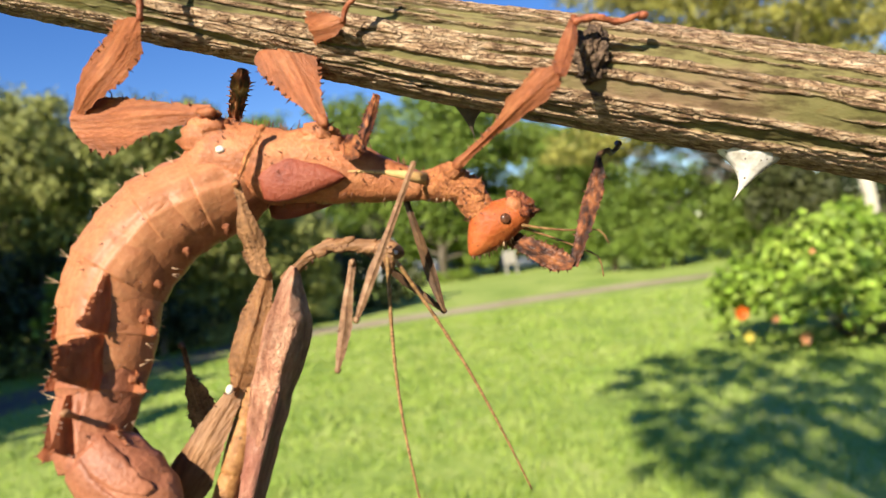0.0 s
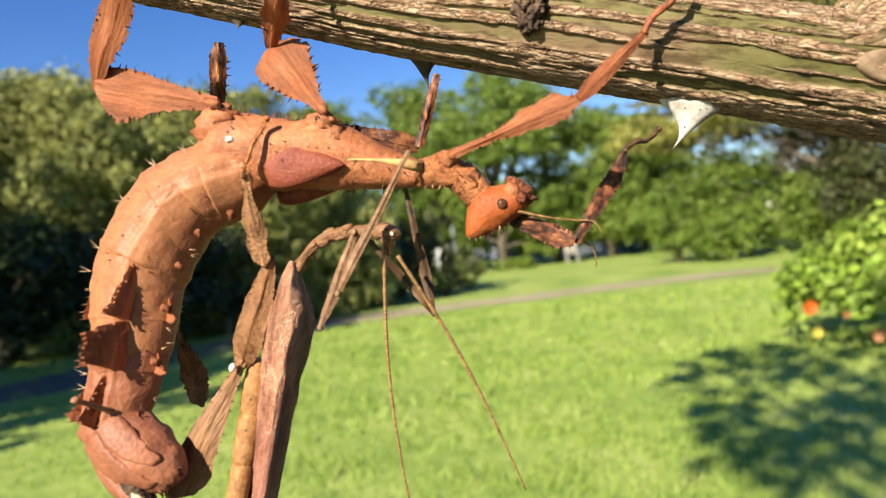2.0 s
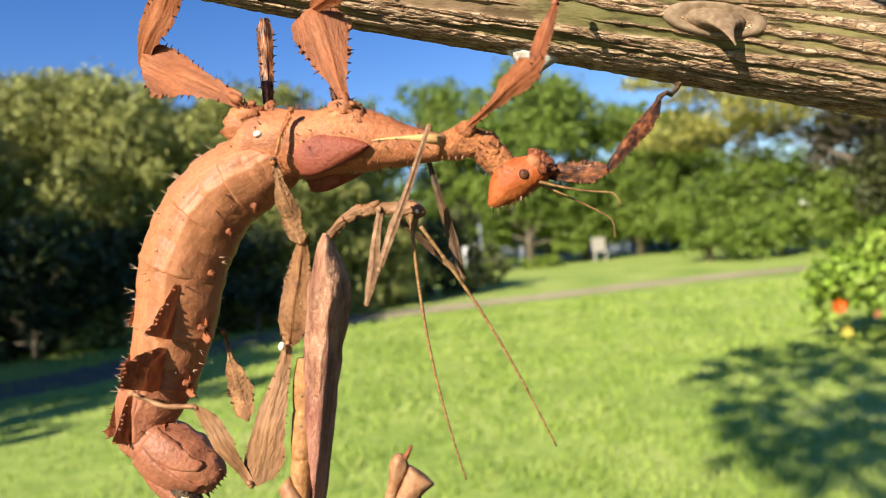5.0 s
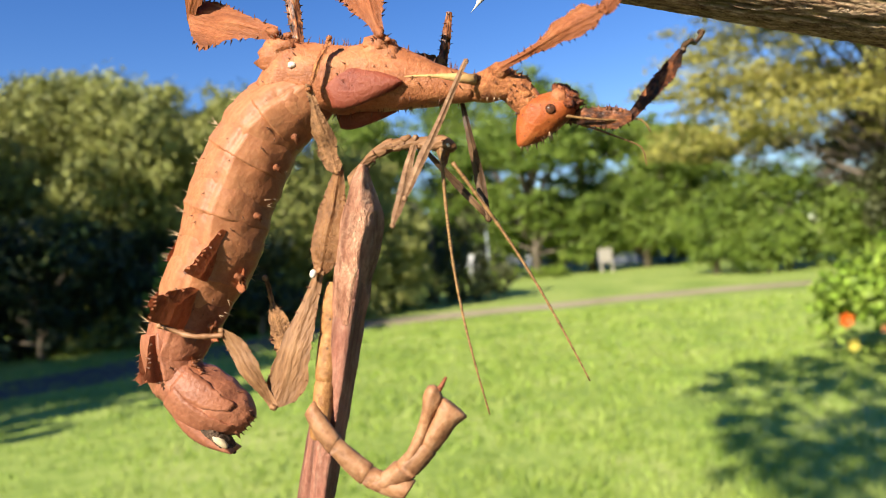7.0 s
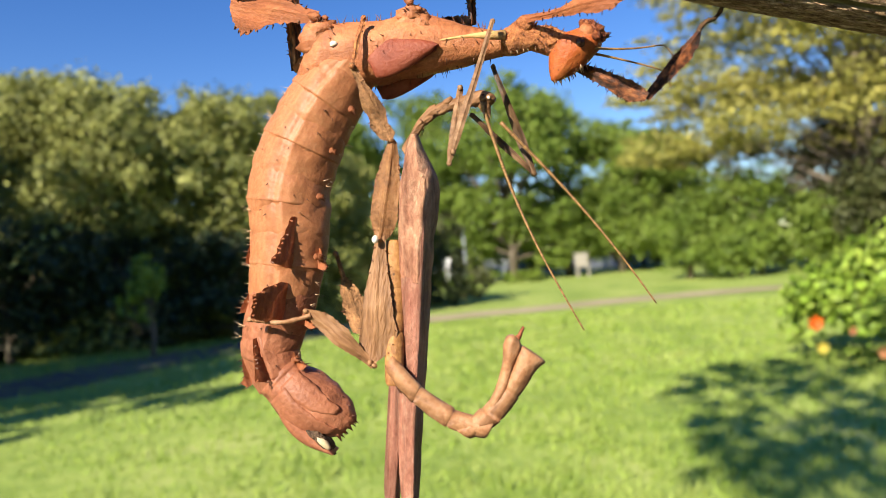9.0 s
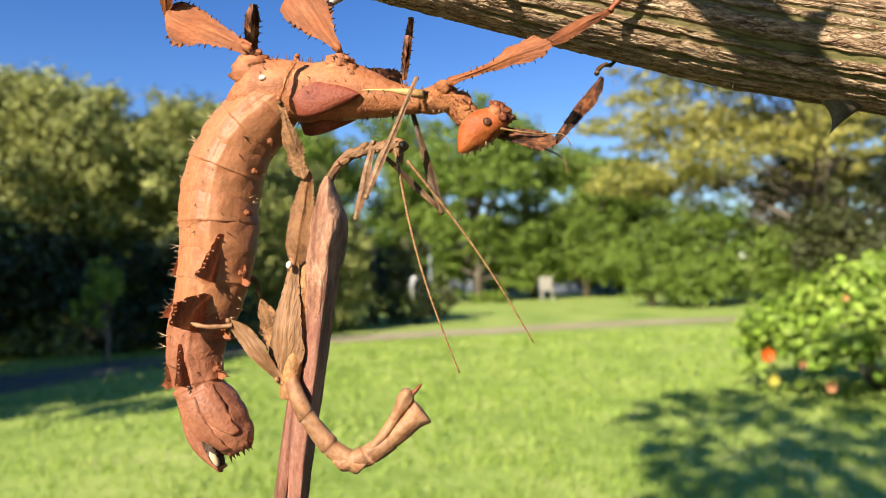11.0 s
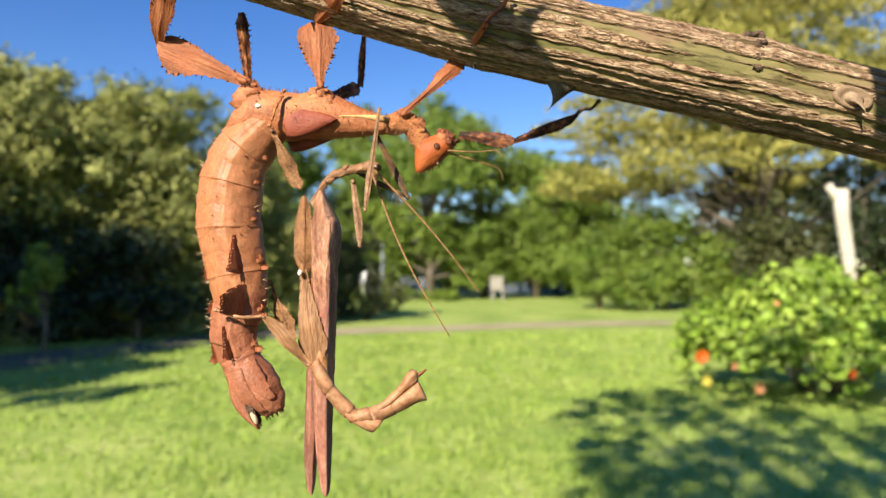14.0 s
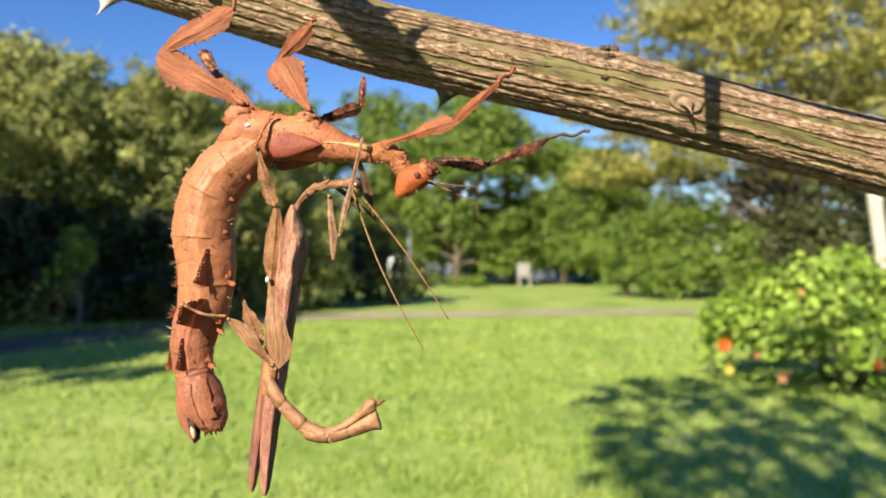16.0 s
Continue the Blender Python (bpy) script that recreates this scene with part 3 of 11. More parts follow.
def tree(name, place, height, clumps, leaf, material, label, seed, trunk=0.12, bark_mat=None, per=220, lean=(0, 0), category="tree", limb=0.42):
    """A tapered trunk with limbs to each clump of leaves; clumps: (x, y, z, rx, ry, rz) round the foot."""
    rnd = random.Random(seed)
    e = empty(name, Matrix.Translation(place))
    bm = bmesh.new()
    top = Vector((lean[0], lean[1], height * 0.72))
    tube(bm, [Vector((0, 0, -0.05)), top * 0.35 + Vector((0.05, 0, 0)), top * 0.7, top], [trunk * 1.25, trunk, trunk * 0.7, trunk * 0.25], 10)
    for c in clumps:
        a = top * min(max(c[2] / height * 0.7, 0.15), 0.95)
        b = Vector(c[:3])
        mid = (a + b) / 2 + Vector((rnd.uniform(-0.1, 0.1), rnd.uniform(-0.1, 0.1), -0.06 * (b - a).length))
        tube(bm, [a, mid, b], [trunk * limb, trunk * limb * 0.67, trunk * limb * 0.24], 6)
    part("trunk", bm, bark_mat or TRUNK, e)
    verts, faces = [], []
    for c in clumps:
        vol = (c[3] * c[4] * c[5]) ** (2 / 3)
        leaves(verts, faces, rnd, c[:3], c[3:], max(30, int(per * vol / leaf ** 2 * 0.02)), leaf)
        for _ in range(5):
            v = Vector((rnd.gauss(0, 1), rnd.gauss(0, 1), rnd.gauss(0, 1))).normalized()
            q = (c[0] + v.x * c[3], c[1] + v.y * c[4], c[2] + v.z * c[5])
            leaves(verts, faces, rnd, q, (c[3] * 0.4, c[4] * 0.4, c[5] * 0.4), max(12, int(per * vol / leaf ** 2 * 0.0032)), leaf, 0.3)
    me = bpy.data.meshes.new("crown")
    me.from_pydata([tuple(v) for v in verts], [], faces)
    me.materials.append(material)
    cr = new("crown", me)
    cr.parent = e
    return tagged(e, label, category, GROUPS.get(name, ""))


def clump_set(rnd, n, rx, ry, z0, z1, size, flat=0.7):
    """Clumps spread through a rounded body from z0 to z1."""
    out = []
    for _ in range(n):
        a, r, h = rnd.uniform(0, 6.28), math.sqrt(rnd.random()), rnd.random()
        k = math.sqrt(max(0.08, 1 - (2 * h - 1.0) ** 2)) if h > 0.5 else 1.0
        s = size * rnd.uniform(0.7, 1.3)
        out.append((rx * r * k * math.cos(a), ry * r * k * math.sin(a), z0 + (z1 - z0) * h, s, s, s * flat))
    return out


R = random.Random(11)
# the dark shrubby trees by the path
for px, py, hh, rx, sd in ((-9.8, 12.8, 5.1, 2.1, 1), (-7.2, 11.8, 4.9, 1.7, 2), (-5.1, 12.8, 4.6, 1.4, 3), (-12.8, 11.5, 5.2, 2.0, 4), (-3.7, 14.6, 3.6, 1.1, 5)):
    tree("shrub_tree", (px, py, 0), hh, clump_set(random.Random(sd), 56, rx * 1.12, rx * 0.8, 0.3, hh - 0.45, 0.8), 0.06, LEAF_GREY, "dense olive green rounded tree beside the gravel path", sd, 0.13, per=175)
# shrubs whose near-black leaves carry the shade beneath these trees
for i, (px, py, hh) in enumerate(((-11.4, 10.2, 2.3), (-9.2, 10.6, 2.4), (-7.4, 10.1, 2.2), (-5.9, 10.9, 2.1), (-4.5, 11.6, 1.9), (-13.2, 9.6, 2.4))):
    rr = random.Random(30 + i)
    tree("shade_shrub", (px, py, 0), hh, clump_set(rr, 20, 1.05, 0.6, 0.3, hh - 0.3, 0.5), 0.075, LEAF_SHADE_DARK, "evergreen shrub coloured near-black for the shade beneath the olive green trees", 30 + i, 0.05, per=150, category="shrub")
# the lighter trees across the lawn
for px, py, hh, rx, sd in ((-6.5, 30, 7.4, 2.2, 21), (-2.8, 33, 8.6, 2.3, 22), (0.6, 31, 8.9, 2.1, 23), (3.2, 33.5, 8.2, 2.1, 24), (5.6, 33, 6.6, 1.9, 25), (8.0, 34, 6.2, 1.9, 26)):
    tree("garden_tree", (px, py, 0), hh, clump_set(random.Random(sd), 46, rx * 1.15, rx, 1.2, hh - 0.2, 1.1), 0.12, LEAF_MID, "light green leafy tree beyond the lawn", sd, 0.16, per=150)
# low hedge of shrubs along the far edge
for i in range(17):
    rr = random.Random(60 + i)
    px, hh = -10 + i * 2.0 + rr.uniform(-0.4, 0.4), rr.uniform(3.7, 5.3)
    if i in (5, 7, 8):      # gaps through which the house shows
        continue
    tree("hedge_shrub", (px, 38 + rr.uniform(-1, 1.5), 0), hh, clump_set(rr, 14, 1.5, 1.0, 0.4, hh - 0.4, 0.85), 0.17, LEAF_DARK, "dark green shrub at the far edge of the lawn", 60 + i, 0.08, per=90, category="shrub")
# the olive spreading tree
cl = []
for i in range(95):
    a, u = R.uniform(0, 6.28), R.random()
    r = 5.8 * math.sqrt(R.random()) * (1.0 - 0.35 * u)
    z = 3.5 + 6.4 * u
    s = R.uniform(0.7, 1.25)
    cl.append((r * math.cos(a), 0.8 * r * math.sin(a), z, s * 1.7, s * 1.4, s * 0.42))
for i in range(16):
    s = R.uniform(0.55, 0.95)
    cl.append((R.uniform(-6.6, -3.0), R.uniform(-2.5, 1.5), R.uniform(3.3, 6.0), s * 1.8, s * 1.3, s * 0.42))
spreading = tree("spreading_tree", (10.6, 21, 0), 10.5, cl, 0.09, LEAF_YELLOW, "tall spreading tree with layered olive-green foliage", 77, 0.30, per=130, limb=0.13)
# understory: the tree's shade is put into these shrubs' dark leaf colours
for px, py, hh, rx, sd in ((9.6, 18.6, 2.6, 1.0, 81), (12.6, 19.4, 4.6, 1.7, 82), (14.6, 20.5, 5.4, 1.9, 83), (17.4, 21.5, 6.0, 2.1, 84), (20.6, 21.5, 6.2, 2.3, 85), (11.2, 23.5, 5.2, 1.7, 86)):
    tree("under_shrub", (px, py, 0), hh, clump_set(random.Random(sd), 24, rx, rx * 0.7, 0.5, hh - 0.4, 0.85), 0.12, LEAF_DARK if sd in (81, 86) else LEAF_SHADE_DARK, "shrub with leaves coloured dark for the shade of the spreading tree", sd, 0.1, per=130, category="shrub")
for px, py, hh, rx, sd in ((5.3, 20.6, 2.3, 1.1, 87), (7.0, 19.8, 2.9, 1.2, 88), (8.7, 19.0, 2.2, 1.0, 89), (6.3, 19.2, 1.4, 0.8, 90)):
    tree("green_shrub", (px, py, 0), hh, clump_set(random.Random(sd), 18, rx, rx * 0.7, 0.5, hh - 0.4, 0.7), 0.07, LEAF_MID, "green shrub beside the spreading tree", sd, 0.08, per=120, category="shrub")
bm = bmesh.new()
tube(bm, [Vector(p) - Vector((10.6, 21, 0)) for p in ((10.9, 20.6, 2.9), (9.9, 18.9, 1.95), (9.0, 18.7, 2.0), (7.9, 18.6, 2.55))], [0.16, 0.13, 0.10, 0.03], 8)
part("dead_limb", bm, TRUNK, spreading, "pale bare dead limb")
# leafy border at the far edge
for i, (px, hh) in enumerate(((-3.1, 0.55), (-2.3, 0.65), (-1.4, 0.5), (-0.5, 0.6), (0.5, 0.45), (1.3, 0.4))):
    tree("border_plant", (px, 28.6 + 0.2 * (i % 2), 0), hh, clump_set(random.Random(200 + i), 8, 0.5, 0.3, 0.1, hh, 0.22), 0.06, LEAF_LIME, "low bright green border plant at the lawn's far edge", 200 + i, 0.02, per=110, category="plant")
# small bush by the path; its bright leaf colour stands for sun through a gap
tree("lime_bush", (-4.95, 9.6, 0), 1.3, clump_set(random.Random(91), 7, 0.22, 0.2, 0.5, 1.25, 0.22), 0.05, LEAF_LIME, "small lime green bush, gap sunlight put into its light leaf colour", 91, 0.03, per=120, category="bush")
# tree added out of view behind the camera, whose shade lies on the lawn
tree("shade_tree", (-0.2, -4.6, 0), 5.2, [(c[0] - 3.05, c[1] - 0.75, *c[2:]) for c in [(1.75, 2.35, 4.2, 0.75, 0.6, 0.35), (2.5, 2.6, 4.4, 0.75, 0.6, 0.35), (1.2, 1.6, 4.5, 0.45, 0.45, 0.3), (2.1, 1.7, 4.1, 0.65, 0.5, 0.3), (2.9, 1.9, 4.3, 0.6, 0.5, 0.3), (0.3, 1.2, 4.9, 0.4, 0.4, 0.3)]] + [(x + 0.2, y + 4.6, 4.3, r, r, 0.22) for x, y, r in ((-1.4, -1.9, 0.42), (-0.7, -2.2, 0.45), (-1.0, -2.6, 0.4), (-0.2, -2.5, 0.5), (-1.9, -1.7, 0.22), (-0.4, -3.3, 0.45), (-1.3, -3.2, 0.35), (0.3, -1.9, 0.5), (-1.1, -1.6, 0.35), (-0.4, -1.7, 0.4), (-1.6, -2.3, 0.35), (-2.0, -2.75, 0.25), (-0.7, -2.9, 0.45), (0.2, -2.7, 0.45), (-2.6, -1.95, 0.22), (-2.3, -1.5, 0.3), (-1.9, -1.15, 0.28), (-2.2, -2.1, 0.26), (-2.55, -2.6, 0.2), (-2.72, -3.2, 0.18), (-2.35, -3.05, 0.25),
     (-2.0, -3.4, 0.25), (-2.6, -3.6, 0.16), (-2.2, -3.8, 0.15), (-1.6, -1.3, 0.35), (-1.0, -1.2, 0.3), (-0.3, -1.2, 0.4), (-1.6, -2.8, 0.3), (-1.6, -3.5, 0.28))], 0.06, LEAF_MID, "unseen leafy tree added to shade the lawn", 101, 0.1, per=28)
# trees added out of view on the left to shade path and lower crowns
for i, (px, py) in enumerate(((-8.2, 0.2), (-8.4, 2.6), (-8.1, 5.2), (-10.6, 7.4), (-13.0, 8.2))):
    tree("tall_shade_tree", (px, py, 0), 5.6, clump_set(random.Random(111 + i), 30, 1.8, 1.6, 0.8, 5.1, 0.95), 0.2, LEAF_DARK, "unseen tall dark tree added to shade the path side", 111 + i, 0.2, per=75)
for i in range(7):
    rr = random.Random(140 + i)
    tree("back_hedge", (-16 + 2.3 * i, 17.5 + rr.uniform(-0.6, 0.6), 0), 2.9, clump_set(rr, 14, 1.5, 0.8, 0.4, 2.5, 0.75), 0.12, LEAF_DARK, "dark hedge shrub behind the trees", 140 + i, 0.07, per=110, category="hedge")


# ---- flowering bush ----
def flowering_bush():
    e = empty("flowering_bush", Matrix.Translation((3.02, 5.35, 0)))
    rnd = random.Random(5)
    bm = bmesh.new()
    for i in range(26):
        a, r = rnd.uniform(0, 6.28), rnd.uniform(0.2, 0.95)
        b = Vector((r * math.cos(a), r * 0.8 * math.sin(a), rnd.uniform(0.35, 0.85) * (1.1 - 0.5 * r)))
        tube(bm, [(0.2 * b.x, 0.2 * b.y, -0.02), b * 0.5 + Vector((0, 0, 0.08)), b], [0.012, 0.009, 0.005], 6)
    part("stem", bm, TRUNK, e)
    verts, faces = [], []
    # lobed leaves in loose sprays over a mound
    sprays = []
    for _ in range(520):
        a, r = rnd.uniform(0, 6.28), 1.02 * math.sqrt(rnd.random())
        top = 0.92 * math.sqrt(max(0.03, 1 - (r / 1.1) ** 2)) + 0.26 * noise.noise(Vector((2.4 * math.cos(a) * r, 2.4 * math.sin(a) * r, 4)))
        sprays.append(Vector((r * math.cos(a), 0.85 * r * math.sin(a), max(0.06, top * (1 - 0.55 * rnd.random() ** 2)))))
    for c in sprays:
        out = Vector((c.x * 0.8 + rnd.gauss(0, 0.3), c.y * 0.8 + rnd.gauss(0, 0.3), 0.55 + rnd.gauss(0, 0.25))).normalized()
        for _ in range(rnd.randint(9, 15)):
            p = c + Vector((rnd.gauss(0, 0.05), rnd.gauss(0, 0.05), rnd.gauss(0, 0.045)))
            p.z = max(p.z, 0.03)
            n = (out + Vector((rnd.gauss(0, 0.45), rnd.gauss(0, 0.45), rnd.gauss(0, 0.35)))).normalized()
            s = n.orthogonal().normalized()
            s.rotate(Matrix.Rotation(rnd.uniform(0, 6.28), 3, n))
            q = n.cross(s)
            k, i = rnd.uniform(0.018, 0.042), len(verts)
            verts.append(p - n * 0.2 * k)
            for j in range(8):
                kk = k * (1.0 if j % 2 else 0.78)
                verts.append(p + (s * math.cos(j * 0.7854) + q * math.sin(j * 0.7854)) * kk + n * 0.12 * k * rnd.uniform(-1, 1))
            for j in range(8):
                faces.append((i, i + 1 + j, i + 1 + (j + 1) % 8))
    me = bpy.data.meshes.new("foliage")
    me.from_pydata([tuple(v) for v in verts], [], faces)
    me.materials.append(LEAF_BUSH)
    fo = new("foliage", me)
    fo.parent = e
    tagged(e, "bright green leafy bush with orange and yellow flowers on the lawn", "bush")
    spots = [((-0.86, -0.57, 0.364), ORANGE, "orange flower", 0.075), ((-0.85, -0.62, 0.21), YELLOW, "yellow flower", 0.06), ((-0.65, -0.95, 0.21), PEACH, "peach flower", 0.06), ((-0.66, -0.62, 0.30), PEACH, "peach flower", 0.045),
             ((-0.35, -0.6, 0.72), PEACH, "peach flower", 0.03), ((-0.05, -0.93, 0.28), ORANGE, "orange flower", 0.05), ((0.5, -0.8, 0.42), ORANGE, "orange flower", 0.05)]
    for (x, y, z), m, lab, k in spots:
        x -= 0.27
        k *= 0.72
        bm = bmesh.new()
        for j in range(6):
            a = j * math.pi / 3 + x * 7
            w = Vector((math.cos(a), -0.35, math.sin(a)))
            t_ = Vector((-math.sin(a), 0, math.cos(a)))
            c0 = bm.verts.new((x, y + 0.02, z))
            l1, l2 = bm.verts.new(Vector((x, y, z)) + w * k * 0.6 + t_ * k * 0.4), bm.verts.new(Vector((x, y, z)) + w * k * 0.6 - t_ * k * 0.4)
            tp = bm.verts.new(Vector((x, y, z)) + w * k + Vector((0, 0.3 * k, 0)))
            bm.faces.new((c0, l1, tp, l2))
        part("flower", bm, m, e, lab)


flowering_bush()


# ---- things beyond the lawn ----
def pale_stump():
    e = empty("pale_trunk", Matrix.Translation((5.11, 8.3, 0)))
    bm = bmesh.new()
    tube(bm, [(0.02, 0, -0.05), (0.05, 0, 0.5), (0.02, 0, 1.1), (-0.04, 0, 1.6), (-0.05, 0, 1.93)], [0.10, 0.075, 0.073, 0.082, 0.088], 14)
    part("trunk", bm, PALE_TRUNK, e)
    bm = bmesh.new()
    tube(bm, [(-0.05, 0, 1.75), (-0.15, 0.02, 1.92), (-0.19, 0.02, 1.99)], [0.06, 0.05, 0.045], 10)
    part("limb_stub", bm, PALE_TRUNK, e)
    tagged(e, "pale bare cut tree trunk behind the flowering bush", "tree trunk")


def drum(place, r, h):
    bm = bmesh.new()
    tube(bm, [(0, 0, 0), (0, 0, 0.02), (0, 0, h * 0.33), (0, 0, h * 0.36), (0, 0, h * 0.66), (0, 0, h * 0.69), (0, 0, h - 0.02), (0, 0, h)], [r * 0.95, r, r, r * 1.04, r * 1.04, r, r, r * 0.93], 16)
    ob = part("drum", bm, WHITEP)
    ob.matrix_world = Matrix.Translation(place)
    tagged(ob, "white plastic drum at the far edge of the lawn", "drum")


def garden_post(place, h):
    bm = bmesh.new()
    box(bm, (-0.045, -0.045, 0), (0.045, 0.045, h), bevel=0.01)
    box(bm, (-0.06, -0.06, h - 0.01), (0.06, 0.06, h + 0.04), bevel=0.01)
    ob = part("garden_post", bm, GREYP, smooth=False)
    ob.matrix_world = Matrix.Translation(place)
    tagged(ob, "weathered grey post between the garden trees", "post", "garden posts")


def garden_seat(name, place, w, material, label):
    e = empty(name, Matrix.Translation(place))
    bm = bmesh.new()
    box(bm, (-w / 2, -0.25, 0.40), (w / 2, 0.25, 0.46), bevel=0.01)
    part("seat", bm, material, e, smooth=False)
    bm = bmesh.new()
    box(bm, (-w / 2, 0.22, 0.46), (w / 2, 0.27, 1.0), bevel=0.01)
    part("backrest", bm, material, e, smooth=False)
    for sx in (-1, 1):
        for y in (-0.2, 0.2):
            bm = bmesh.new()
            box(bm, (sx * (w / 2 - 0.06) - 0.03, y - 0.03, 0), (sx * (w / 2 - 0.06) + 0.03, y + 0.03, 0.40))
            part("leg", bm, material, e, smooth=False)
    tagged(e, label, "bench")


def house():
    e = empty("garden_house", Matrix.Translation((3.4, 44, 0)))
    bm = bmesh.new()
    box(bm, (-7.5, 0, 0), (7.5, 5, 2.6))
    part("wall", bm, GREYP, e, smooth=False)
    bm = bmesh.new()
    loops = [[(x, -0.5, 2.55), (x, 2.5, 3.9), (x, 5.5, 2.55), (x, 5.5, 2.45), (x, 2.5, 3.75), (x, -0.5, 2.45)] for x in (-8, 8)]
    rings(bm, loops)
    part("roof", bm, ROOFM, e, smooth=False)
    for x in (-5.6, -3.2, -0.6, 2.2, 4.6):
        bm = bmesh.new()
        box(bm, (x - 0.6, -0.06, 0.9), (x + 0.6, 0.02, 2.0), bevel=0.02)
        w = part("window", bm, WHITEP, e, "white framed window", smooth=False)
        bm = bmesh.new()
        box(bm, (x - 0.5, -0.08, 1.0), (x + 0.5, -0.05, 1.9))
        part("pane", bm, GLASS_DARK, w, smooth=False)
    tagged(e, "low grey house half hidden behind the garden trees", "house")


def unseen_hedge():
    """Clipped dark hedge added behind the camera, unseen, to hold back sky light."""
    for i in range(6):
        rr = random.Random(170 + i)
        tree("unseen_hedge", (0.35 + 0.95 * i, -1.35 + rr.uniform(-0.1, 0.1), 0), 2.5, clump_set(rr, 18, 0.55, 0.35, 0.25, 2.15, 0.36), 0.05, LEAF_SHADE_DARK, "tall dark green hedge added out of view against sky light", 170 + i, 0.04, per=150, category="hedge")


def bounce_bed():
    """Dark soil under the thorny branch, added out of view to cut bounced light."""
    bm = bmesh.new()
    c = bm.verts.new((0.3, 0.1, 0.05))
    ring = []
    for j in range(48):
        a = 2 * math.pi * j / 48
        k = 1 + 0.12 * noise.noise(Vector((2 * math.cos(a), 2 * math.sin(a), 1)))
        ring.append([bm.verts.new((0.3 + 2.3 * k * q * math.cos(a), 0.05 + 1.75 * k * q * math.sin(a), z)) for q, z in ((0.55, 0.055), (0.95, 0.05), (1.0, 0.0))])
    for r0, r1 in zip(ring, ring[1:] + ring[:1]):
        bm.faces.new((c, r0[0], r1[0]))
        for q in (0, 1):
            bm.faces.new((r0[q], r0[q + 1], r1[q + 1], r1[q]))
    tagged(part("bounce_bed", bm, BED), "unseen dark soil added under the thorny branch to cut bounced light", "flower bed", kind="structure")


unseen_hedge()
bounce_bed()
pale_stump()
drum((-1.9, 29.6, 0), 0.42, 1.25)
for px, py, hh in ((-1.45, 30.6, 2.4), (2.9, 36.5, 2.6)):
    garden_post((px, py, 0), hh)
garden_seat("cream_bench", (3.4, 29.7, 0), 0.55, CREAM, "cream painted garden bench by the trees")
garden_seat("white_bench", (12.4, 27.7, 0), 2.0, WHITEP, "long white garden bench under the spreading tree")
house()


# ---- thorny branch ----
BX = [-0.34, -0.28, -0.22, -0.19, -0.15, -0.12, -0.09, -0.055, -0.02, 0.02, 0.045, 0.052, 0.06, 0.11, 0.134, 0.2, 0.3, 0.42, 0.52]
BZ = [1.076, 1.0505, 1.028, 1.0190, 1.0065, 0.9985, 0.9900, 0.9797, 0.9697, 0.9606, 0.9553, 0.9537, 0.9518, 0.9392, 0.9332, 0.917, 0.893, 0.862, 0.83]
BR = [0.0050, 0.0056, 0.0063, 0.0071, 0.0083, 0.0094, 0.0100, 0.0106, 0.0110, 0.0109, 0.0111, 0.0118, 0.0112, 0.0108, 0.0113, 0.0118, 0.0124, 0.0132, 0.014]
BY = 0.2168
TILT = math.atan2(-0.2, 1)
BASE = pose(-0.03, BY, 0.9725, 0, -math.degrees(TILT), 0)


def on_branch(x, turn, out=0.0):
    """A place on the bark at the world's x; turn: degrees from straight up, towards the camera side; and the outward way."""
    z, r = float(np.interp(x, BX, BZ)), float(np.interp(x, BX, BR))
    a = radians(turn)
    way = Vector((0.2 * math.cos(a) * 0.98, -math.sin(a), math.cos(a) * 0.98)).normalized()
    return Vector((x, BY, z)) + way * (r + out), way


def cork_of(x, u, v, bias=0.0):
    """Relief of the bark: x along the cane in metres, u and v round it; gives height, cork share, crack share."""
    warp = 0.30 * noise.noise(Vector((x * 90, u * 2, v * 2))) + 0.10 * noise.noise(Vector((x * 420, u * 5, v * 5)))
    broad = noise.noise(Vector((x * 15, u * 2.1 + warp, v * 2.1 + warp + 7)))
    thin = noise.noise(Vector((x * 36, u * 4.0 + warp, v * 4.0 + warp + 3)))
    flake = noise.noise(Vector((x * 330, u * 8, v * 8)))
    fine = noise.noise(Vector((x * 620, u * 15, v * 15 + 3)))
    lay = 0.75 * broad + 0.5 * thin + bias + 0.08
    share = min(1.0, max(0.0, (lay + 0.10 * flake + 0.05 * fine) * 9))
    edge = max(0.0, 1 - abs(lay + 0.06 * flake + 0.035) * 22)
    slit = max(0.0, 1 - abs(thin + 0.2 * flake - 0.12) * 14) * share
    crack = min(1.0, 0.6 * edge + 0.5 * slit)
    h = share * (0.00050 + 0.00022 * flake + 0.00018 * fine) - 0.0003 * crack + 0.00015 * broad
    return h, share, crack


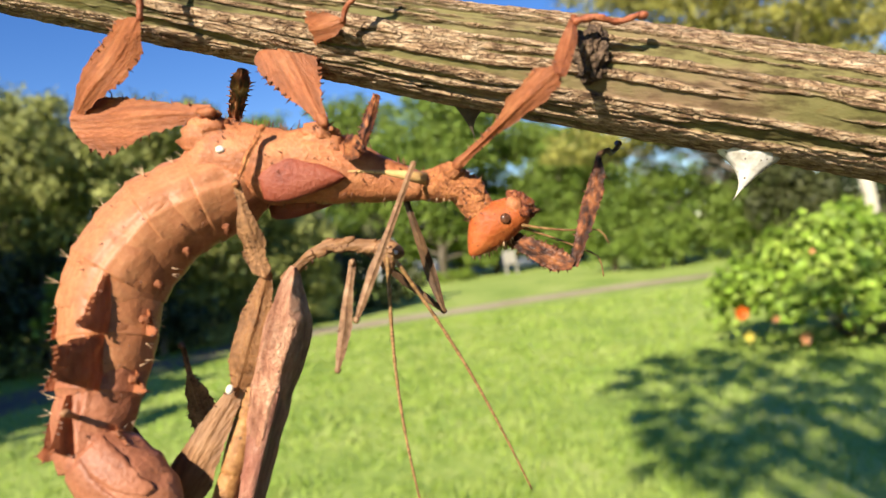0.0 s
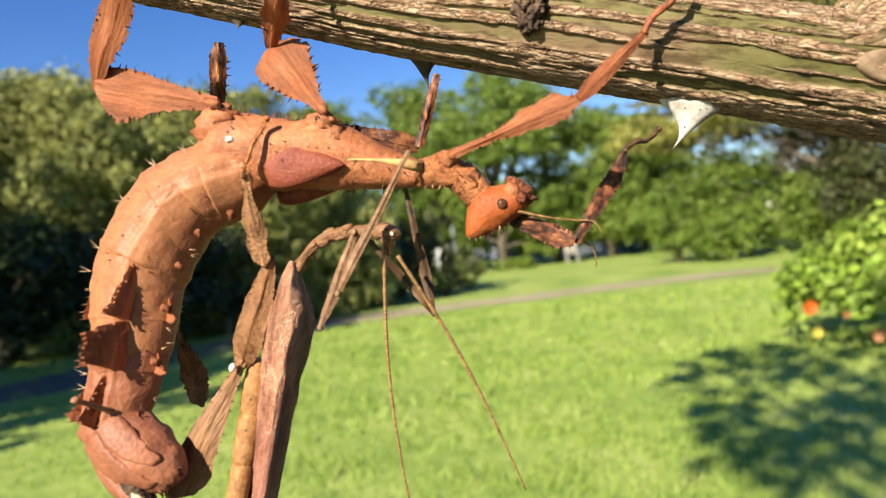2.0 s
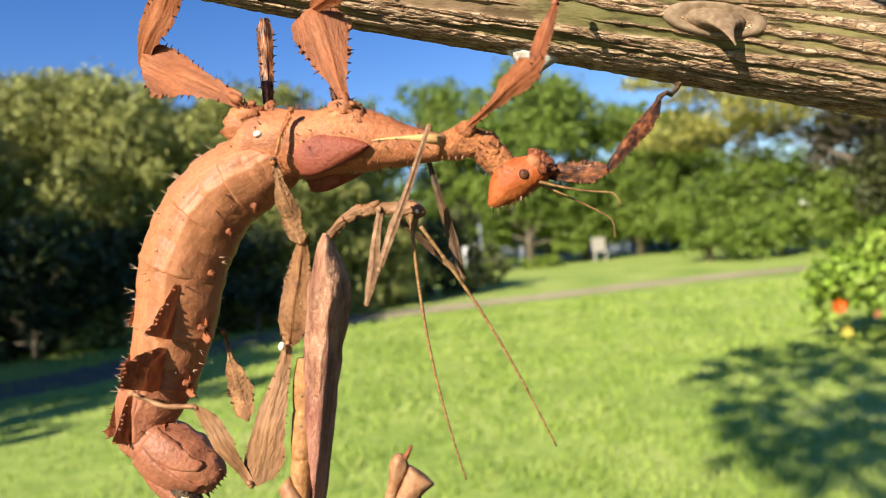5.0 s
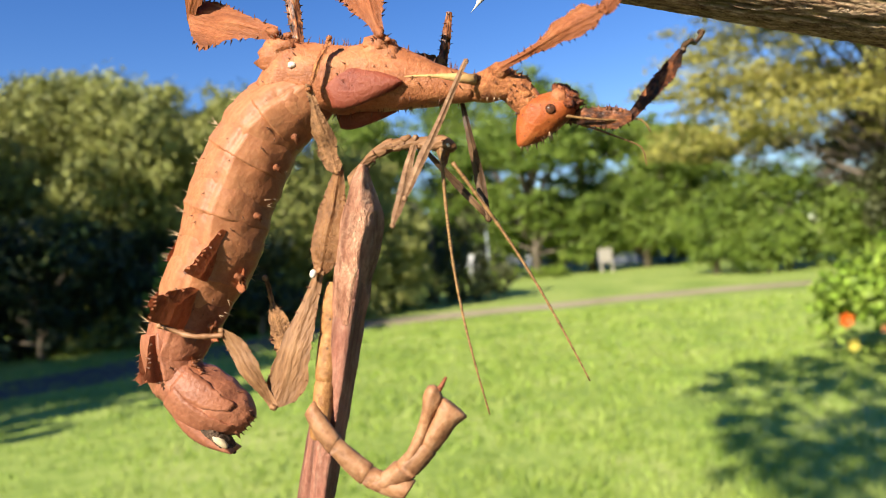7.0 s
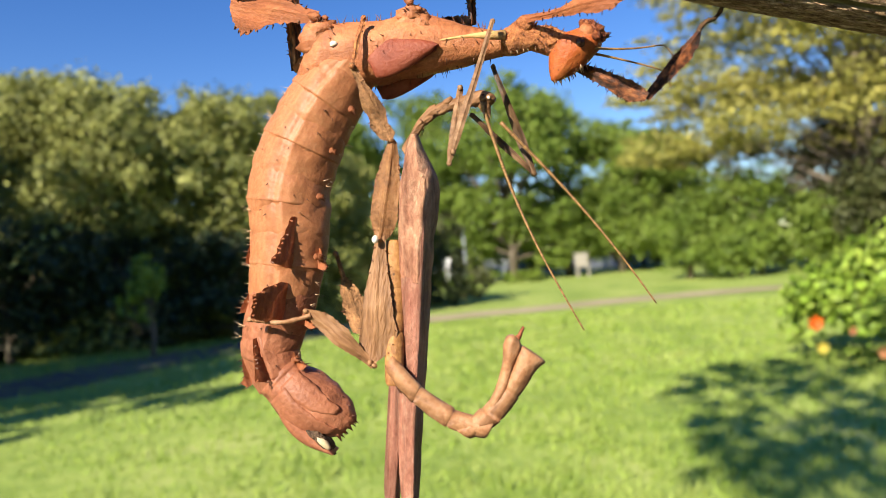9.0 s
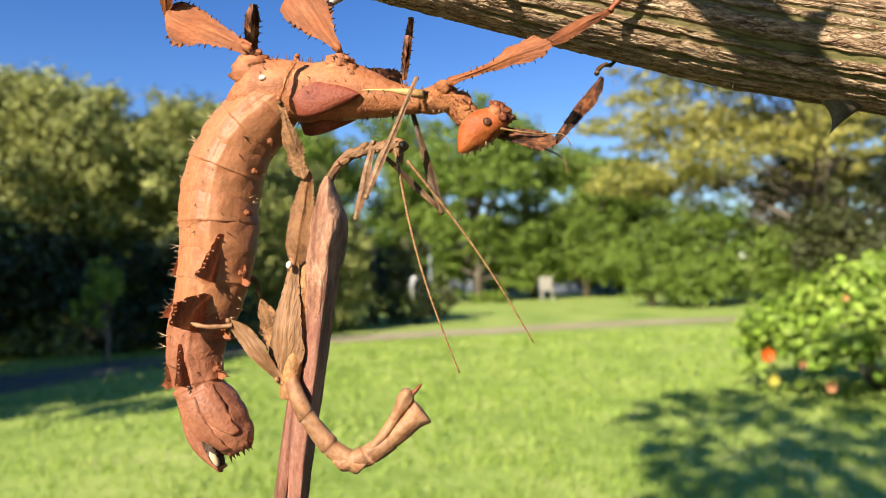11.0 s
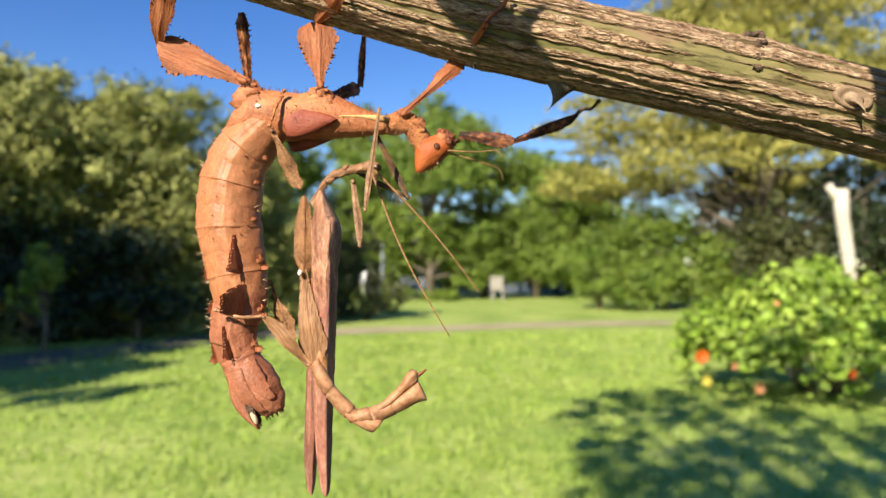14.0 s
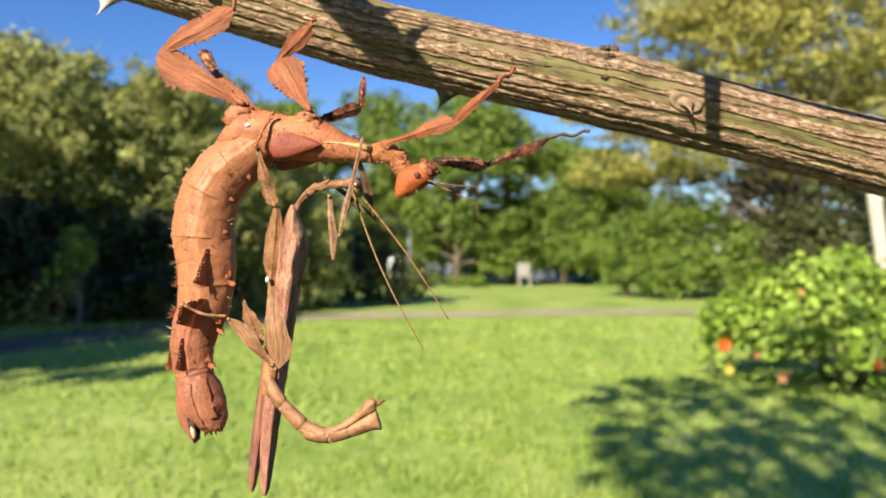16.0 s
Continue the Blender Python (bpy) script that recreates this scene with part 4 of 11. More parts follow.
def thorny_branch():
    e = empty("thorny_branch", BASE)
    inv = BASE.inverted()
    n, k = 300, 860
    xs = np.concatenate([np.linspace(-0.34, -0.245, 40), np.linspace(-0.244, 0.18, k - 100), np.linspace(0.185, 0.52, 60)])
    path = list(zip(xs, np.interp(xs, BX, BZ)))
    kern = np.hanning(25) / np.hanning(25).sum()
    zs = np.array([p[1] for p in path])
    zs[20:-20] = np.convolve(zs, kern, "same")[20:-20]
    verts, faces, cork, crack = [], [], [], []
    for i, (x, _) in enumerate(path):
        z, r = float(zs[i]), float(np.interp(x, BX, BR))
        for j in range(n):
            a = 2 * math.pi * j / n
            way = Vector((0.2 * math.cos(a), -math.sin(a), math.cos(a) * 0.98)).normalized()
            h, ck, cr = cork_of(x, math.sin(a) * 3.0, math.cos(a) * 3.0, 0.13 * max(0.0, -math.cos(a) - 0.15))
            verts.append(inv @ (Vector((x, BY, z)) + way * (r - 0.0004 + h)))
            cork.append(ck)
            crack.append(cr)
    for i in range(k - 1):
        for j in range(n):
            a, b = i * n + j, i * n + (j + 1) % n
            faces.append((a, b, b + n, a + n))
    # the cane goes on to its root out of view
    me = bpy.data.meshes.new("cane")
    me.from_pydata([tuple(v) for v in verts], [], faces)
    me.attributes.new("cork", "FLOAT", "POINT").data.foreach_set("value", cork)
    me.attributes.new("crack", "FLOAT", "POINT").data.foreach_set("value", crack)
    me.polygons.foreach_set("use_smooth", [True] * len(faces))
    me.materials.append(BARK)
    cane = new("cane", me)
    cane.parent = e
    bm = bmesh.new()
    tube(bm, [inv @ Vector(p) for p in ((0.51, BY, 0.834), (0.62, BY, 0.78), (0.72, BY + 0.02, 0.62), (0.76, BY + 0.05, 0.3), (0.77, BY + 0.06, -0.05))], [0.0139, 0.016, 0.018, 0.02, 0.024], 14)
    part("root_cane", bm, KNOT, e)

    def thorn(x, turn, length, width, bend, material, label, depth=0.5):
        p, w = on_branch(x, turn, -0.0008)
        bm = bmesh.new()
        along = Vector((0.98, 0, -0.2))
        side = w.cross(along).normalized()
        loops = []
        for i in range(9):
            u = i / 8
            kx, ky = width / 2 * ((1 - u) ** 2.1 * 0.94 + 0.055 * (1 - u) + 0.004), width * depth / 2 * ((1 - u) ** 1.8 * 0.9 + 0.07 * (1 - u) + 0.004)
            c = p + w * (u * length) + along * (bend * u * u)
            loops.append([inv @ (c + along * kx * math.cos(2 * math.pi * j / 12) + side * ky * math.sin(2 * math.pi * j / 12)) for j in range(12)])
        rings(bm, loops)
        return part("thorn", bm, material, e, label)

    thorn(-0.1003, 176, 0.0086, 0.0130, -0.0030, THORN_PALE, "pale grey-white thorn")
    thorn(-0.1464, 196, 0.0060, 0.0062, 0.0016, THORN_DARK, "dark green-brown thorn")
    thorn(0.0035, 178, 0.0082, 0.0104, -0.0024, THORN_DARK, "dark brown thorn")
    thorn(-0.1785, 172, 0.0026, 0.0085, 0.0, THORN_DARK, "dark blunt knob under the branch")
    thorn(-0.0190, 172, 0.0022, 0.0036, 0.0, THORN_DARK, "stub of a dark thorn")
    thorn(-0.2235, 178, 0.0060, 0.0060, 0.0010, THORN_DARK, "dark green-brown thorn")
    # thorn that points at the viewer, on its pale oval base
    for x, turn, a, b, tl, sink in ((-0.0700, 95, 0.0086, 0.0029, 0.0078, 0.0), (0.0712, 98, 0.0047, 0.0026, 0.0046, 0.0)):
        p, w = on_branch(x, turn, -0.0006)
        along = Vector((0.96, 0.0, -0.27)).normalized()
        side = w.cross(along).normalized()
        bm = bmesh.new()
        loops = []
        for u, o in ((1.12, -0.0008), (1.08, 0.0006), (1.0, 0.0011), (0.86, 0.0012), (0.72, 0.0007), (0.3, 0.0009)):
            loops.append([inv @ (p + w * o + along * a * u * math.cos(2 * math.pi * j / 28) + side * b * u * math.sin(2 * math.pi * j / 28)) for j in range(28)])
        rings(bm, loops)
        part("thorn_base", bm, SCAR, e, "pale oval thorn base")
        if tl:
            bm = bmesh.new()
            loops = []
            for i in range(8):
                u = i / 7
                k2 = (1 - u) ** 1.5
                c = p + w * (u * tl) + Vector((0.10, 0, -0.80)) * tl * u * u
                loops.append([inv @ (c + along * a * 0.72 * (k2 + 0.02) * math.cos(2 * math.pi * j / 12) + side * b * 0.8 * (k2 + 0.03) * math.sin(2 * math.pi * j / 12)) for j in range(12)])
            rings(bm, loops)
            part("thorn", bm, SCAR, e, "pale curved thorn seen from its tip")
    # knot
    p, w = on_branch(-0.1290, 86, -0.0012)
    bm = bmesh.new()
    rnd = random.Random(4)
    res = bmesh.ops.create_icosphere(bm, subdivisions=5, radius=1.0)
    q = inv @ p
    for v in res["verts"]:
        d = v.co.copy()
        k3 = 1.05 + 0.35 * noise.noise(d * 1.7) + 0.3 * noise.noise(d * 3.6) + 0.2 * noise.noise(d * 9)
        v.co = Vector((q.x + d.x * 0.0028 * k3, q.y + d.y * 0.0030 * k3, q.z + d.z * 0.0038 * k3))
    part("knot", bm, KNOT, e, "dark rough knot in the bark")
    # bud ring
    for x, turn, s in ((0.0475, 8, 0.0030), (0.0478, 55, 0.0015), (0.047, 90, 0.0011), (0.0472, 30, 0.0017), (0.0474, 72, 0.0010)):
        p, w = on_branch(x, turn, -0.0003)
        bm = bmesh.new()
        for i in range(7):
            ball(bm, inv @ (p + Vector((rnd.gauss(0, s * 0.5), rnd.gauss(0, s * 0.4), rnd.gauss(0, s * 0.4)))), (s * 0.55, s * 0.5, s * 0.5), lumps=0.5)
        part("bud", bm, KNOT, e, "small brown bud scar")
    # stub of a side shoot on top, flaring into the cane
    p, w = on_branch(-0.0675, 20, -0.006)
    bm = bmesh.new()
    prof = [(-0.1, 0.0275), (0.0, 0.0215), (0.12, 0.0178), (0.3, 0.0142), (0.5, 0.0118), (0.75, 0.0103), (1.0, 0.0096), (1.4, 0.0088), (2.2, 0.0080)]
    loops, ck, cr = [], [], []
    for i in range(70):
        u = -0.1 + 2.3 * i / 69
        r = float(np.interp(u, [q[0] for q in prof], [q[1] for q in prof]))
        c = p + Vector((0.16, 0.0, 0.98)) * 0.0125 * u
        lp = []
        for j in range(120):
            t_ = 2 * math.pi * j / 120
            h, k1, k2 = cork_of(0.6 + u * 0.0125, 3 * math.cos(t_), 3 * math.sin(t_), 0.02)
            q = r + h
            lp.append(inv @ (c + Vector((q * math.cos(t_), min(0.62 * q, 0.0094) * math.sin(t_), -0.2 * q * math.cos(t_)))))
            ck.append(k1)
            cr.append(k2)
        loops.append(lp)
    rings(bm, loops)
    sh = part("side_shoot", bm, BARK, e, "stub of a thick side shoot")
    sh.data.attributes.new("cork", "FLOAT", "POINT").data.foreach_set("value", ck)
    sh.data.attributes.new("crack", "FLOAT", "POINT").data.foreach_set("value", cr)
    tagged(e, "olive and tan ridged thorny branch with pale thorns", "branch")


thorny_branch()


def side_shoot_twigs():
    """The side shoot goes on over the camera's view and throws its shade on the branch."""
    e = empty("thorny_side_shoot", Matrix.Translation((-0.066, BY, 1.0)))
    o = Vector((-0.066, BY, 1.0))
    bm = bmesh.new()
    pts = [(-0.0655, BY, 0.998), (-0.069, 0.213, 1.02), (-0.090, 0.185, 1.060), (-0.115, 0.140, 1.085), (-0.1026, 0.1036, 1.0654), (-0.0806, 0.1036, 1.0394), (-0.0606, 0.1036, 1.0184), (-0.0366, 0.1036, 0.9924)]
    fine = smooth_stations(pts, 5)
    tube(bm, [Vector(p) - o for p in fine], [0.0076 - 0.0022 * i / len(fine) for i in range(len(fine))], 14)
    part("cane", bm, KNOT, e)
    for p, w in (((-0.0806, 0.1036, 1.0394), (0.8, 0, 0.6)), ((-0.0706, 0.1036, 1.0289), (0.75, 0.1, 0.65)), ((-0.0606, 0.1036, 1.0184), (-0.7, 0, -0.6))):
        bm = bmesh.new()
        spine(bm, Vector(p) + Vector(w) * 0.005 - o, w, 0.010, 0.003, 0, 10)
        part("thorn", bm, THORN_DARK, e)
    bm = bmesh.new()
    pts = [(-0.1026, 0.1036, 1.0654), (-0.0766, 0.1036, 1.0774), (-0.0266, 0.1036, 1.0574), (0.0184, 0.1036, 1.0294), (0.0434, 0.1036, 1.0204), (0.0934, 0.1036, 1.0074)]
    tube(bm, [Vector(p) - o for p in smooth_stations(pts, 4)], 0.0017, 8)
    part("twig", bm, KNOT, e)
    bm = bmesh.new()
    tube(bm, [Vector(p) - o for p in ((0.0214, 0.1036, 1.0300), (0.0222, 0.1036, 1.0140), (0.0200, 0.1036, 0.9880))], [0.0026, 0.0022, 0.001], 8)
    part("twig", bm, KNOT, e)
    tagged(e, "thorny brown side shoot that arches over the branch", "branch")


side_shoot_twigs()


# ---- female insect ----
def part_on(name, key, bm, material, parent, label=""):
    ob = part(name, bm, material, parent, label)
    moving[key] = ob
    return ob


def female():
    e = empty("female_stick_insect")
    moving["female"] = e
    rnd = random.Random(8)
    # thorax: from the hind hips to the waist
    bm = bmesh.new()
    st = [(-8.6, -5.4, 1.2, 1.2), (-7.6, -4.8, 2.6, 2.4), (-5.8, -3.3, 4.1, 3.7), (-3.2, -1.6, 5.6, 4.8), (0, -0.9, 6.2, 5.2), (4, -1.3, 6.3, 5.4), (9, -1.1, 6.0, 5.3), (14, -0.5, 6.0, 5.0), (19, -0.8, 5.2, 4.4), (24, -1.5, 3.9, 3.5), (28, -1.9, 2.9, 2.8), (31, -2.1, 2.3, 2.4)]
    barrel(bm, [tuple(v * MM for v in s) for s in smooth_stations(st, 3)], 28, 0.10, 1.0)
    pts = []
    for _ in range(130):
        x = rnd.uniform(-3, 29)
        z, hz, hy = (float(np.interp(x, [s[0] for s in st], [s[i] for s in st])) for i in (1, 2, 3))
        a = rnd.choice((rnd.uniform(-0.2, 0.3), rnd.uniform(2.9, 3.4), rnd.uniform(0.3, 2.6)))
        a += math.pi / 2
        pts.append(((x * MM, hy * math.cos(a) * MM, (z + hz * math.sin(a)) * MM), (rnd.uniform(-0.5, 0.3), math.cos(a), math.sin(a))))
    hairs(bm, pts, 0.0013, 2, 1, 0.00014)
    part("thorax", bm, (SKIN, SPINE), e, "orange-brown spiny thorax")
    # raised yellow ridge
    bm = bmesh.new()
    tube(bm, [Vector(p) * MM for p in ((15, -4.7, -2.0), (18.5, -4.35, -1.5), (22, -3.75, -1.1), (25, -3.15, -0.9), (28, -2.55, -0.9), (31.5, -1.7, -1.2))], [0.05 * MM, 0.15 * MM, 0.22 * MM, 0.4 * MM, 0.75 * MM, 1.2 * MM], 10)
    part("ridge", bm, RIDGE, e, "pale yellow ridge")
    # coxae of the near legs
    for (x, y, z), s in (((-2.6, -2.8, 4.1), 2.0), ((14.6, -3.0, 4.9), 1.8)):
        bm = bmesh.new()
        ball(bm, (x * MM, (y + 0.6) * MM, (z - 2.4) * MM), (s * 2.3 * MM, s * 1.1 * MM, s * 1.5 * MM), 20, lumps=0.35)
        ball(bm, (x * MM, y * MM, (z - 0.6) * MM), (s * 1.5 * MM, s * 0.9 * MM, s * 1.1 * MM), 20, lumps=0.5)
        for _ in range(9):     # rough warty skin up to the thigh
            q = Vector((rnd.gauss(0, 1.0), -abs(rnd.gauss(0.6, 0.4)), rnd.uniform(-1.8, 1.8)))
            k = rnd.uniform(0.4, 0.75)
            ball(bm, (Vector((x, y, z)) + q) * MM, (k * 1.1 * MM, k * 0.6 * MM, k * 0.8 * MM), lumps=0.6)
        for _ in range(16):
            v = Vector((rnd.gauss(0, 1), -abs(rnd.gauss(0, 1)), rnd.gauss(0.4, 1))).normalized()
            spine(bm, Vector((x, y, z)) * MM + v * s * MM * 0.95, v, 0.0009, 0.00018, 1)
        part("coxa", bm, (SKIN, SPINE), e, "rough warty hip")
    # prothorax
    bm = bmesh.new()
    st2 = [(29.5, -2.1, 2.0, 2.1), (31.5, -2.0, 2.5, 2.4), (34, -1.4, 2.9, 2.7), (36.5, -1.5, 2.6, 2.6), (38.2, -1.9, 2.2, 2.3), (39.6, -2.2, 2.5, 2.4), (41, -2.6, 2.0, 2.0)]
    barrel(bm, [tuple(v * MM for v in s) for s in smooth_stations(st2, 4)], 24, 0.22, 5.0)
    hairs(bm, [((x * MM, -1.2 * MM, -4.0 * MM), (0, -0.3, -1)) for x in (32.5, 33.6, 34.8, 35.6, 37, 38.4, 39.5)], 0.0010, 3, 2, 0.00012)
    for _ in range(26):
        a, x = rnd.uniform(1.2, 3.6), rnd.uniform(31, 40.5)
        spine(bm, (x * MM, 2.4 * math.cos(a) * MM, (-1.8 + 2.3 * math.sin(a)) * MM), (0.2, math.cos(a), math.sin(a)), 0.0008, 0.00017, 1)
    ball(bm, (35.6 * MM, -2.0 * MM, 0.5 * MM), (1.7 * MM, 1.5 * MM, 1.6 * MM), lumps=0.3)
    for _ in range(14):
        x, a_ = rnd.uniform(32, 40.5), rnd.uniform(1.2, 4.4)
        z_ = float(np.interp(x, [q[0] for q in st2], [q[1] for q in st2]))
        ball(bm, (x * MM, 2.15 * math.cos(a_) * MM, (z_ + 2.2 * math.sin(a_)) * MM), (rnd.uniform(0.5, 1.1) * MM, 0.55 * MM, rnd.uniform(0.4, 0.8) * MM), lumps=0.6)
    part("prothorax", bm, (NECK, SPINE, PALE_SPINE), e, "wrinkled brown front of the thorax")
    bm = bmesh.new()
    barrel(bm, [tuple(v * MM for v in s) for s in smooth_stations([(-2.5, 0, 1.5, 1.6), (0, 0, 2.2, 2.1), (3.5, 0.2, 2.5, 2.3), (7, 0, 2.3, 2.1), (9.5, 0, 1.5, 1.5)], 4)], 20, 0.2, 77)
    for _ in range(16):
        x, a_ = rnd.uniform(-1.5, 8.5), rnd.uniform(2.4, 5.4)
        ball(bm, (x * MM, 1.8 * math.cos(a_) * MM, 1.9 * math.sin(a_) * MM * (-1)), (rnd.uniform(0.5, 1.0) * MM, 0.5 * MM, rnd.uniform(0.5, 0.9) * MM), lumps=0.5)
    for _ in range(26):
        x, a_ = rnd.uniform(-1.5, 9), rnd.uniform(1.6, 4.7)
        spine(bm, (x * MM, 2.1 * math.cos(a_) * MM, 2.3 * math.sin(a_) * MM), (0.2, math.cos(a_), math.sin(a_)), 0.0010, 0.00020, 1)
    part_on("neck", "neck", bm, (NECK, SPINE), e, "wrinkled brown neck")
    # wing buds
    for y, z, sc, lab in ((-5.3, -3.9, 1.0, "dark red oval wing bud"), (1.6, -6.9, 0.8, "dark red wing bud")):
        bm = bmesh.new()
        loops = []
        for i in range(13):
            u = i / 12
            w = 4.3 * sc * (math.sin(math.pi * u ** 0.62) ** 0.55) * (1 - 0.5 * u) + 0.05
            x = 6.2 + 13.2 * u * (1 if sc == 1 else 0.9)
            zc = z + 1.6 * u
            loops.append([(x * MM, (y + 1.0 - (0.9 + 0.5 * math.sin(math.pi * u)) * math.cos(a) * (1 if math.cos(a) > 0 else 0.2)) * MM, (zc + w * math.sin(a)) * MM) for a in [2 * math.pi * j / 18 for j in range(18)]])
        rings(bm, loops)
        part("wing_bud", bm, BUD, e, lab)
    bm = bmesh.new()
    ball(bm, (0.1 * MM, -5.2 * MM, -0.1 * MM), (0.75 * MM, 0.5 * MM, 0.6 * MM), lumps=0.4)
    part("white_spot", bm, WHITE, e, "small white wax spot")
    # abdomen rings, each slipped a little into the one before it
    U = [-0.04, 0.03, 0.09, 0.15, 0.21, 0.28, 0.355, 0.43, 0.51, 0.58, 0.645, 0.72, 0.79]
    wide = lambda u: float(np.interp(u, [-0.04, 0.03, 0.1, 0.21, 0.355, 0.51, 0.645, 0.74, 0.8], [5.6, 6.7, 7.4, 7.9, 8.0, 7.3, 6.3, 5.5, 5.0]))
    for i in range(12):
        bm = bmesh.new()
        ln = (U[i + 1] - U[i]) * 74
        a, b, c = wide(U[i]), wide(U[i + 1]), wide((U[i] + U[i + 1]) / 2)
        seam = i % 2 == 1
        h = ln * 0.82
        st = [(-h * 1.25, 0, a * 0.86, a * 0.7), (-h * 0.9, 0, a * 0.94, a * 0.77), (-h * 0.5, 0, a * 0.985, a * 0.8), (0, 0, c, c * 0.815), (h * 0.5, 0, b * 1.005, b * 0.82)]
        st += [(h * 0.72, 0, b * 1.02, b * 0.835), (h * 0.8, 0, b * 0.99, b * 0.80), (h * 1.0, 0, b * 0.93, b * 0.75), (h * 1.3, 0, b * 0.85, b * 0.68)] if seam else [(h * 0.9, 0, b * 0.965, b * 0.78), (h * 1.35, 0, b * 0.87, b * 0.7)]
        for r in barrel(bm, [tuple(v * MM for v in s) for s in smooth_stations(st, 3)], 112, 0.05, i * 1.7):
            for v in r:     # two flat faces that meet in a keel on the near side, with soft folds beside it
                zz = max(-1.0, min(1.0, v.co.z / (c * MM)))
                if v.co.y < 0:
                    kz = 0.05 + 0.05 * noise.noise(Vector((v.co.x * 60 + i * 1.3, 3, 1)))
                    roof = 1 - ((zz - kz) / (1 - kz) if zz > kz else (kz - zz) / (1 + kz)) ** (1.7 - 0.05 * i)
                    v.co.y *= 0.55 + 0.50 * roof / max(0.08, math.sqrt(1 - zz * zz))
                    v.co.y += 0.00026 * math.exp(-((zz - kz + 0.12) / 0.07) ** 2) - 0.0001 * math.exp(-((zz - kz) / 0.05) ** 2)
                    v.co.y += 0.00022 * noise.noise(Vector((v.co.x * 120 + i, zz * 3, 5 + i * 0.3))) + 0.00006 * noise.noise(Vector((v.co.x * 300 + i, zz * 7, i)))
        # pale spiny warts along the underside
        if i % 2:
            w0 = Vector((0.3 * h * MM, -0.42 * c * MM, 0.88 * c * MM))
            for q in range(4):
                spine(bm, w0, (0.5 * (q - 1.5), -0.5, 1.0), 0.0018 * rnd.uniform(0.6, 1.2), 0.00055, 3)
        pts = []
        for s in (-1, 1):
            for q in range(2):
                x = rnd.uniform(-h * 0.6, h * 0.7)
                y = rnd.uniform(-0.5, 0.3)
                for _ in range(rnd.randint(2, 4)):
                    pts.append(((x * MM, c * 0.8 * y * MM, s * c * 0.93 * math.sqrt(1 - y * y * 0.8) * MM), (rnd.uniform(-0.4, 0.4), y + rnd.uniform(-0.3, 0.3), s)))
        hairs(bm, pts, 0.0019, i, 2, 0.00008)
        pts = []
        for _ in range(3):
            th = rnd.uniform(-0.9, 0.9)
            x = h * rnd.uniform(-0.3, 0.6)
            pts.append(((x * MM, -c * 0.81 * math.cos(th) * MM, c * math.sin(th) * MM), (0.5, -math.cos(th), math.sin(th))))
        hairs(bm, pts, 0.0008, i + 30, 1, 0.00013)
        # spiny side lobes
        if i in (7, 9, 11):
            for s, y0, ww in ((1, -2.6, 2.6 - 0.6 * (i == 11)), (-1, -1.0, 0.6 + 0.7 * (i == 9) + 1.3 * (i == 11))):
                rows = []
                for j in range(8):
                    u = j / 7
                    x = h * (-0.05 + 0.80 * u if s > 0 else -1.0 + 1.75 * u)
                    o = ww * (u ** 1.5) * (1 if u < 0.9 else 0.55) * (1 + 0.35 * rnd.uniform(-1, 1))
                    rows.append(((x * MM, (y0 + 0.6) * MM, s * c * 0.86 * MM), ((x + 0.3) * MM, (y0 - 0.8 * u) * MM, s * (c * 0.93 + o) * MM)))
                for dy in (0.0, 0.0005):
                    vs = [[bm.verts.new((p[0], p[1] + dy, p[2])) for p in r] for r in rows]
                    for g, d in zip(vs, vs[1:]):
                        bm.faces.new((g[0], g[1], d[1], d[0])).material_index = 3
                for j, r in enumerate(rows[2:]):
                    spine(bm, r[1], (0.2, -0.3, s), 0.0009 * rnd.uniform(0.4, 1.2), 0.00016, 1)
            # toothed lobe that stands out on the near side; its inner face lies in its own shade
            oy, oz, z0 = {7: (4.6, 2.4, 0.36), 9: (6.2, 3.3, 0.32), 11: (3.0, 1.5, -0.05)}[i]
            rows = []
            for j in range(12):
                u = j / 11
                x = h * (-1.15 + 1.95 * u)
                zz = z0 * c
                yy = -c * 0.815 * math.sqrt(1 - (zz / c) ** 2)
                o = (min(1.0, 0.25 + 2.6 * u) if i == 9 else 0.12 + 0.88 * u) * min(1.0, 9 * (1.02 - u)) * (1 + 0.13 * rnd.uniform(-1, 1))
                rows.append(((x * MM, (yy + 0.5) * MM, (zz + 0.1) * MM), (x * MM, (yy - 0.55 * oy * o) * MM, (zz - 0.4 * oz * o) * MM), (x * MM, (yy - oy * o) * MM, (zz - oz * o) * MM)))
            for dz in (0.0, 0.0004):
                vs = [[bm.verts.new((p[0], p[1], p[2] - dz)) for p in r] for r in rows]
                for g, d in zip(vs, vs[1:]):
                    for q in (0, 1):
                        bm.faces.new((g[q], g[q + 1], d[q + 1], d[q])).material_index = 3
            for r in rows[1:]:
                if rnd.random() < 0.7:
                    spine(bm, r[2], (rnd.uniform(-0.8, 0.8), -0.6, -0.8), 0.0006 * rnd.uniform(0.3, 1.3), 0.00025, 3 if rnd.random() < 0.6 else 1)
        part_on("abdomen_ring", "abdomen%d" % i, bm, (ABDOMEN if i < 9 else ABDOMEN_RED, SPINE, PALE_SPINE, LEAFY), e)
    # last ring with its open valves
    bm = bmesh.new()
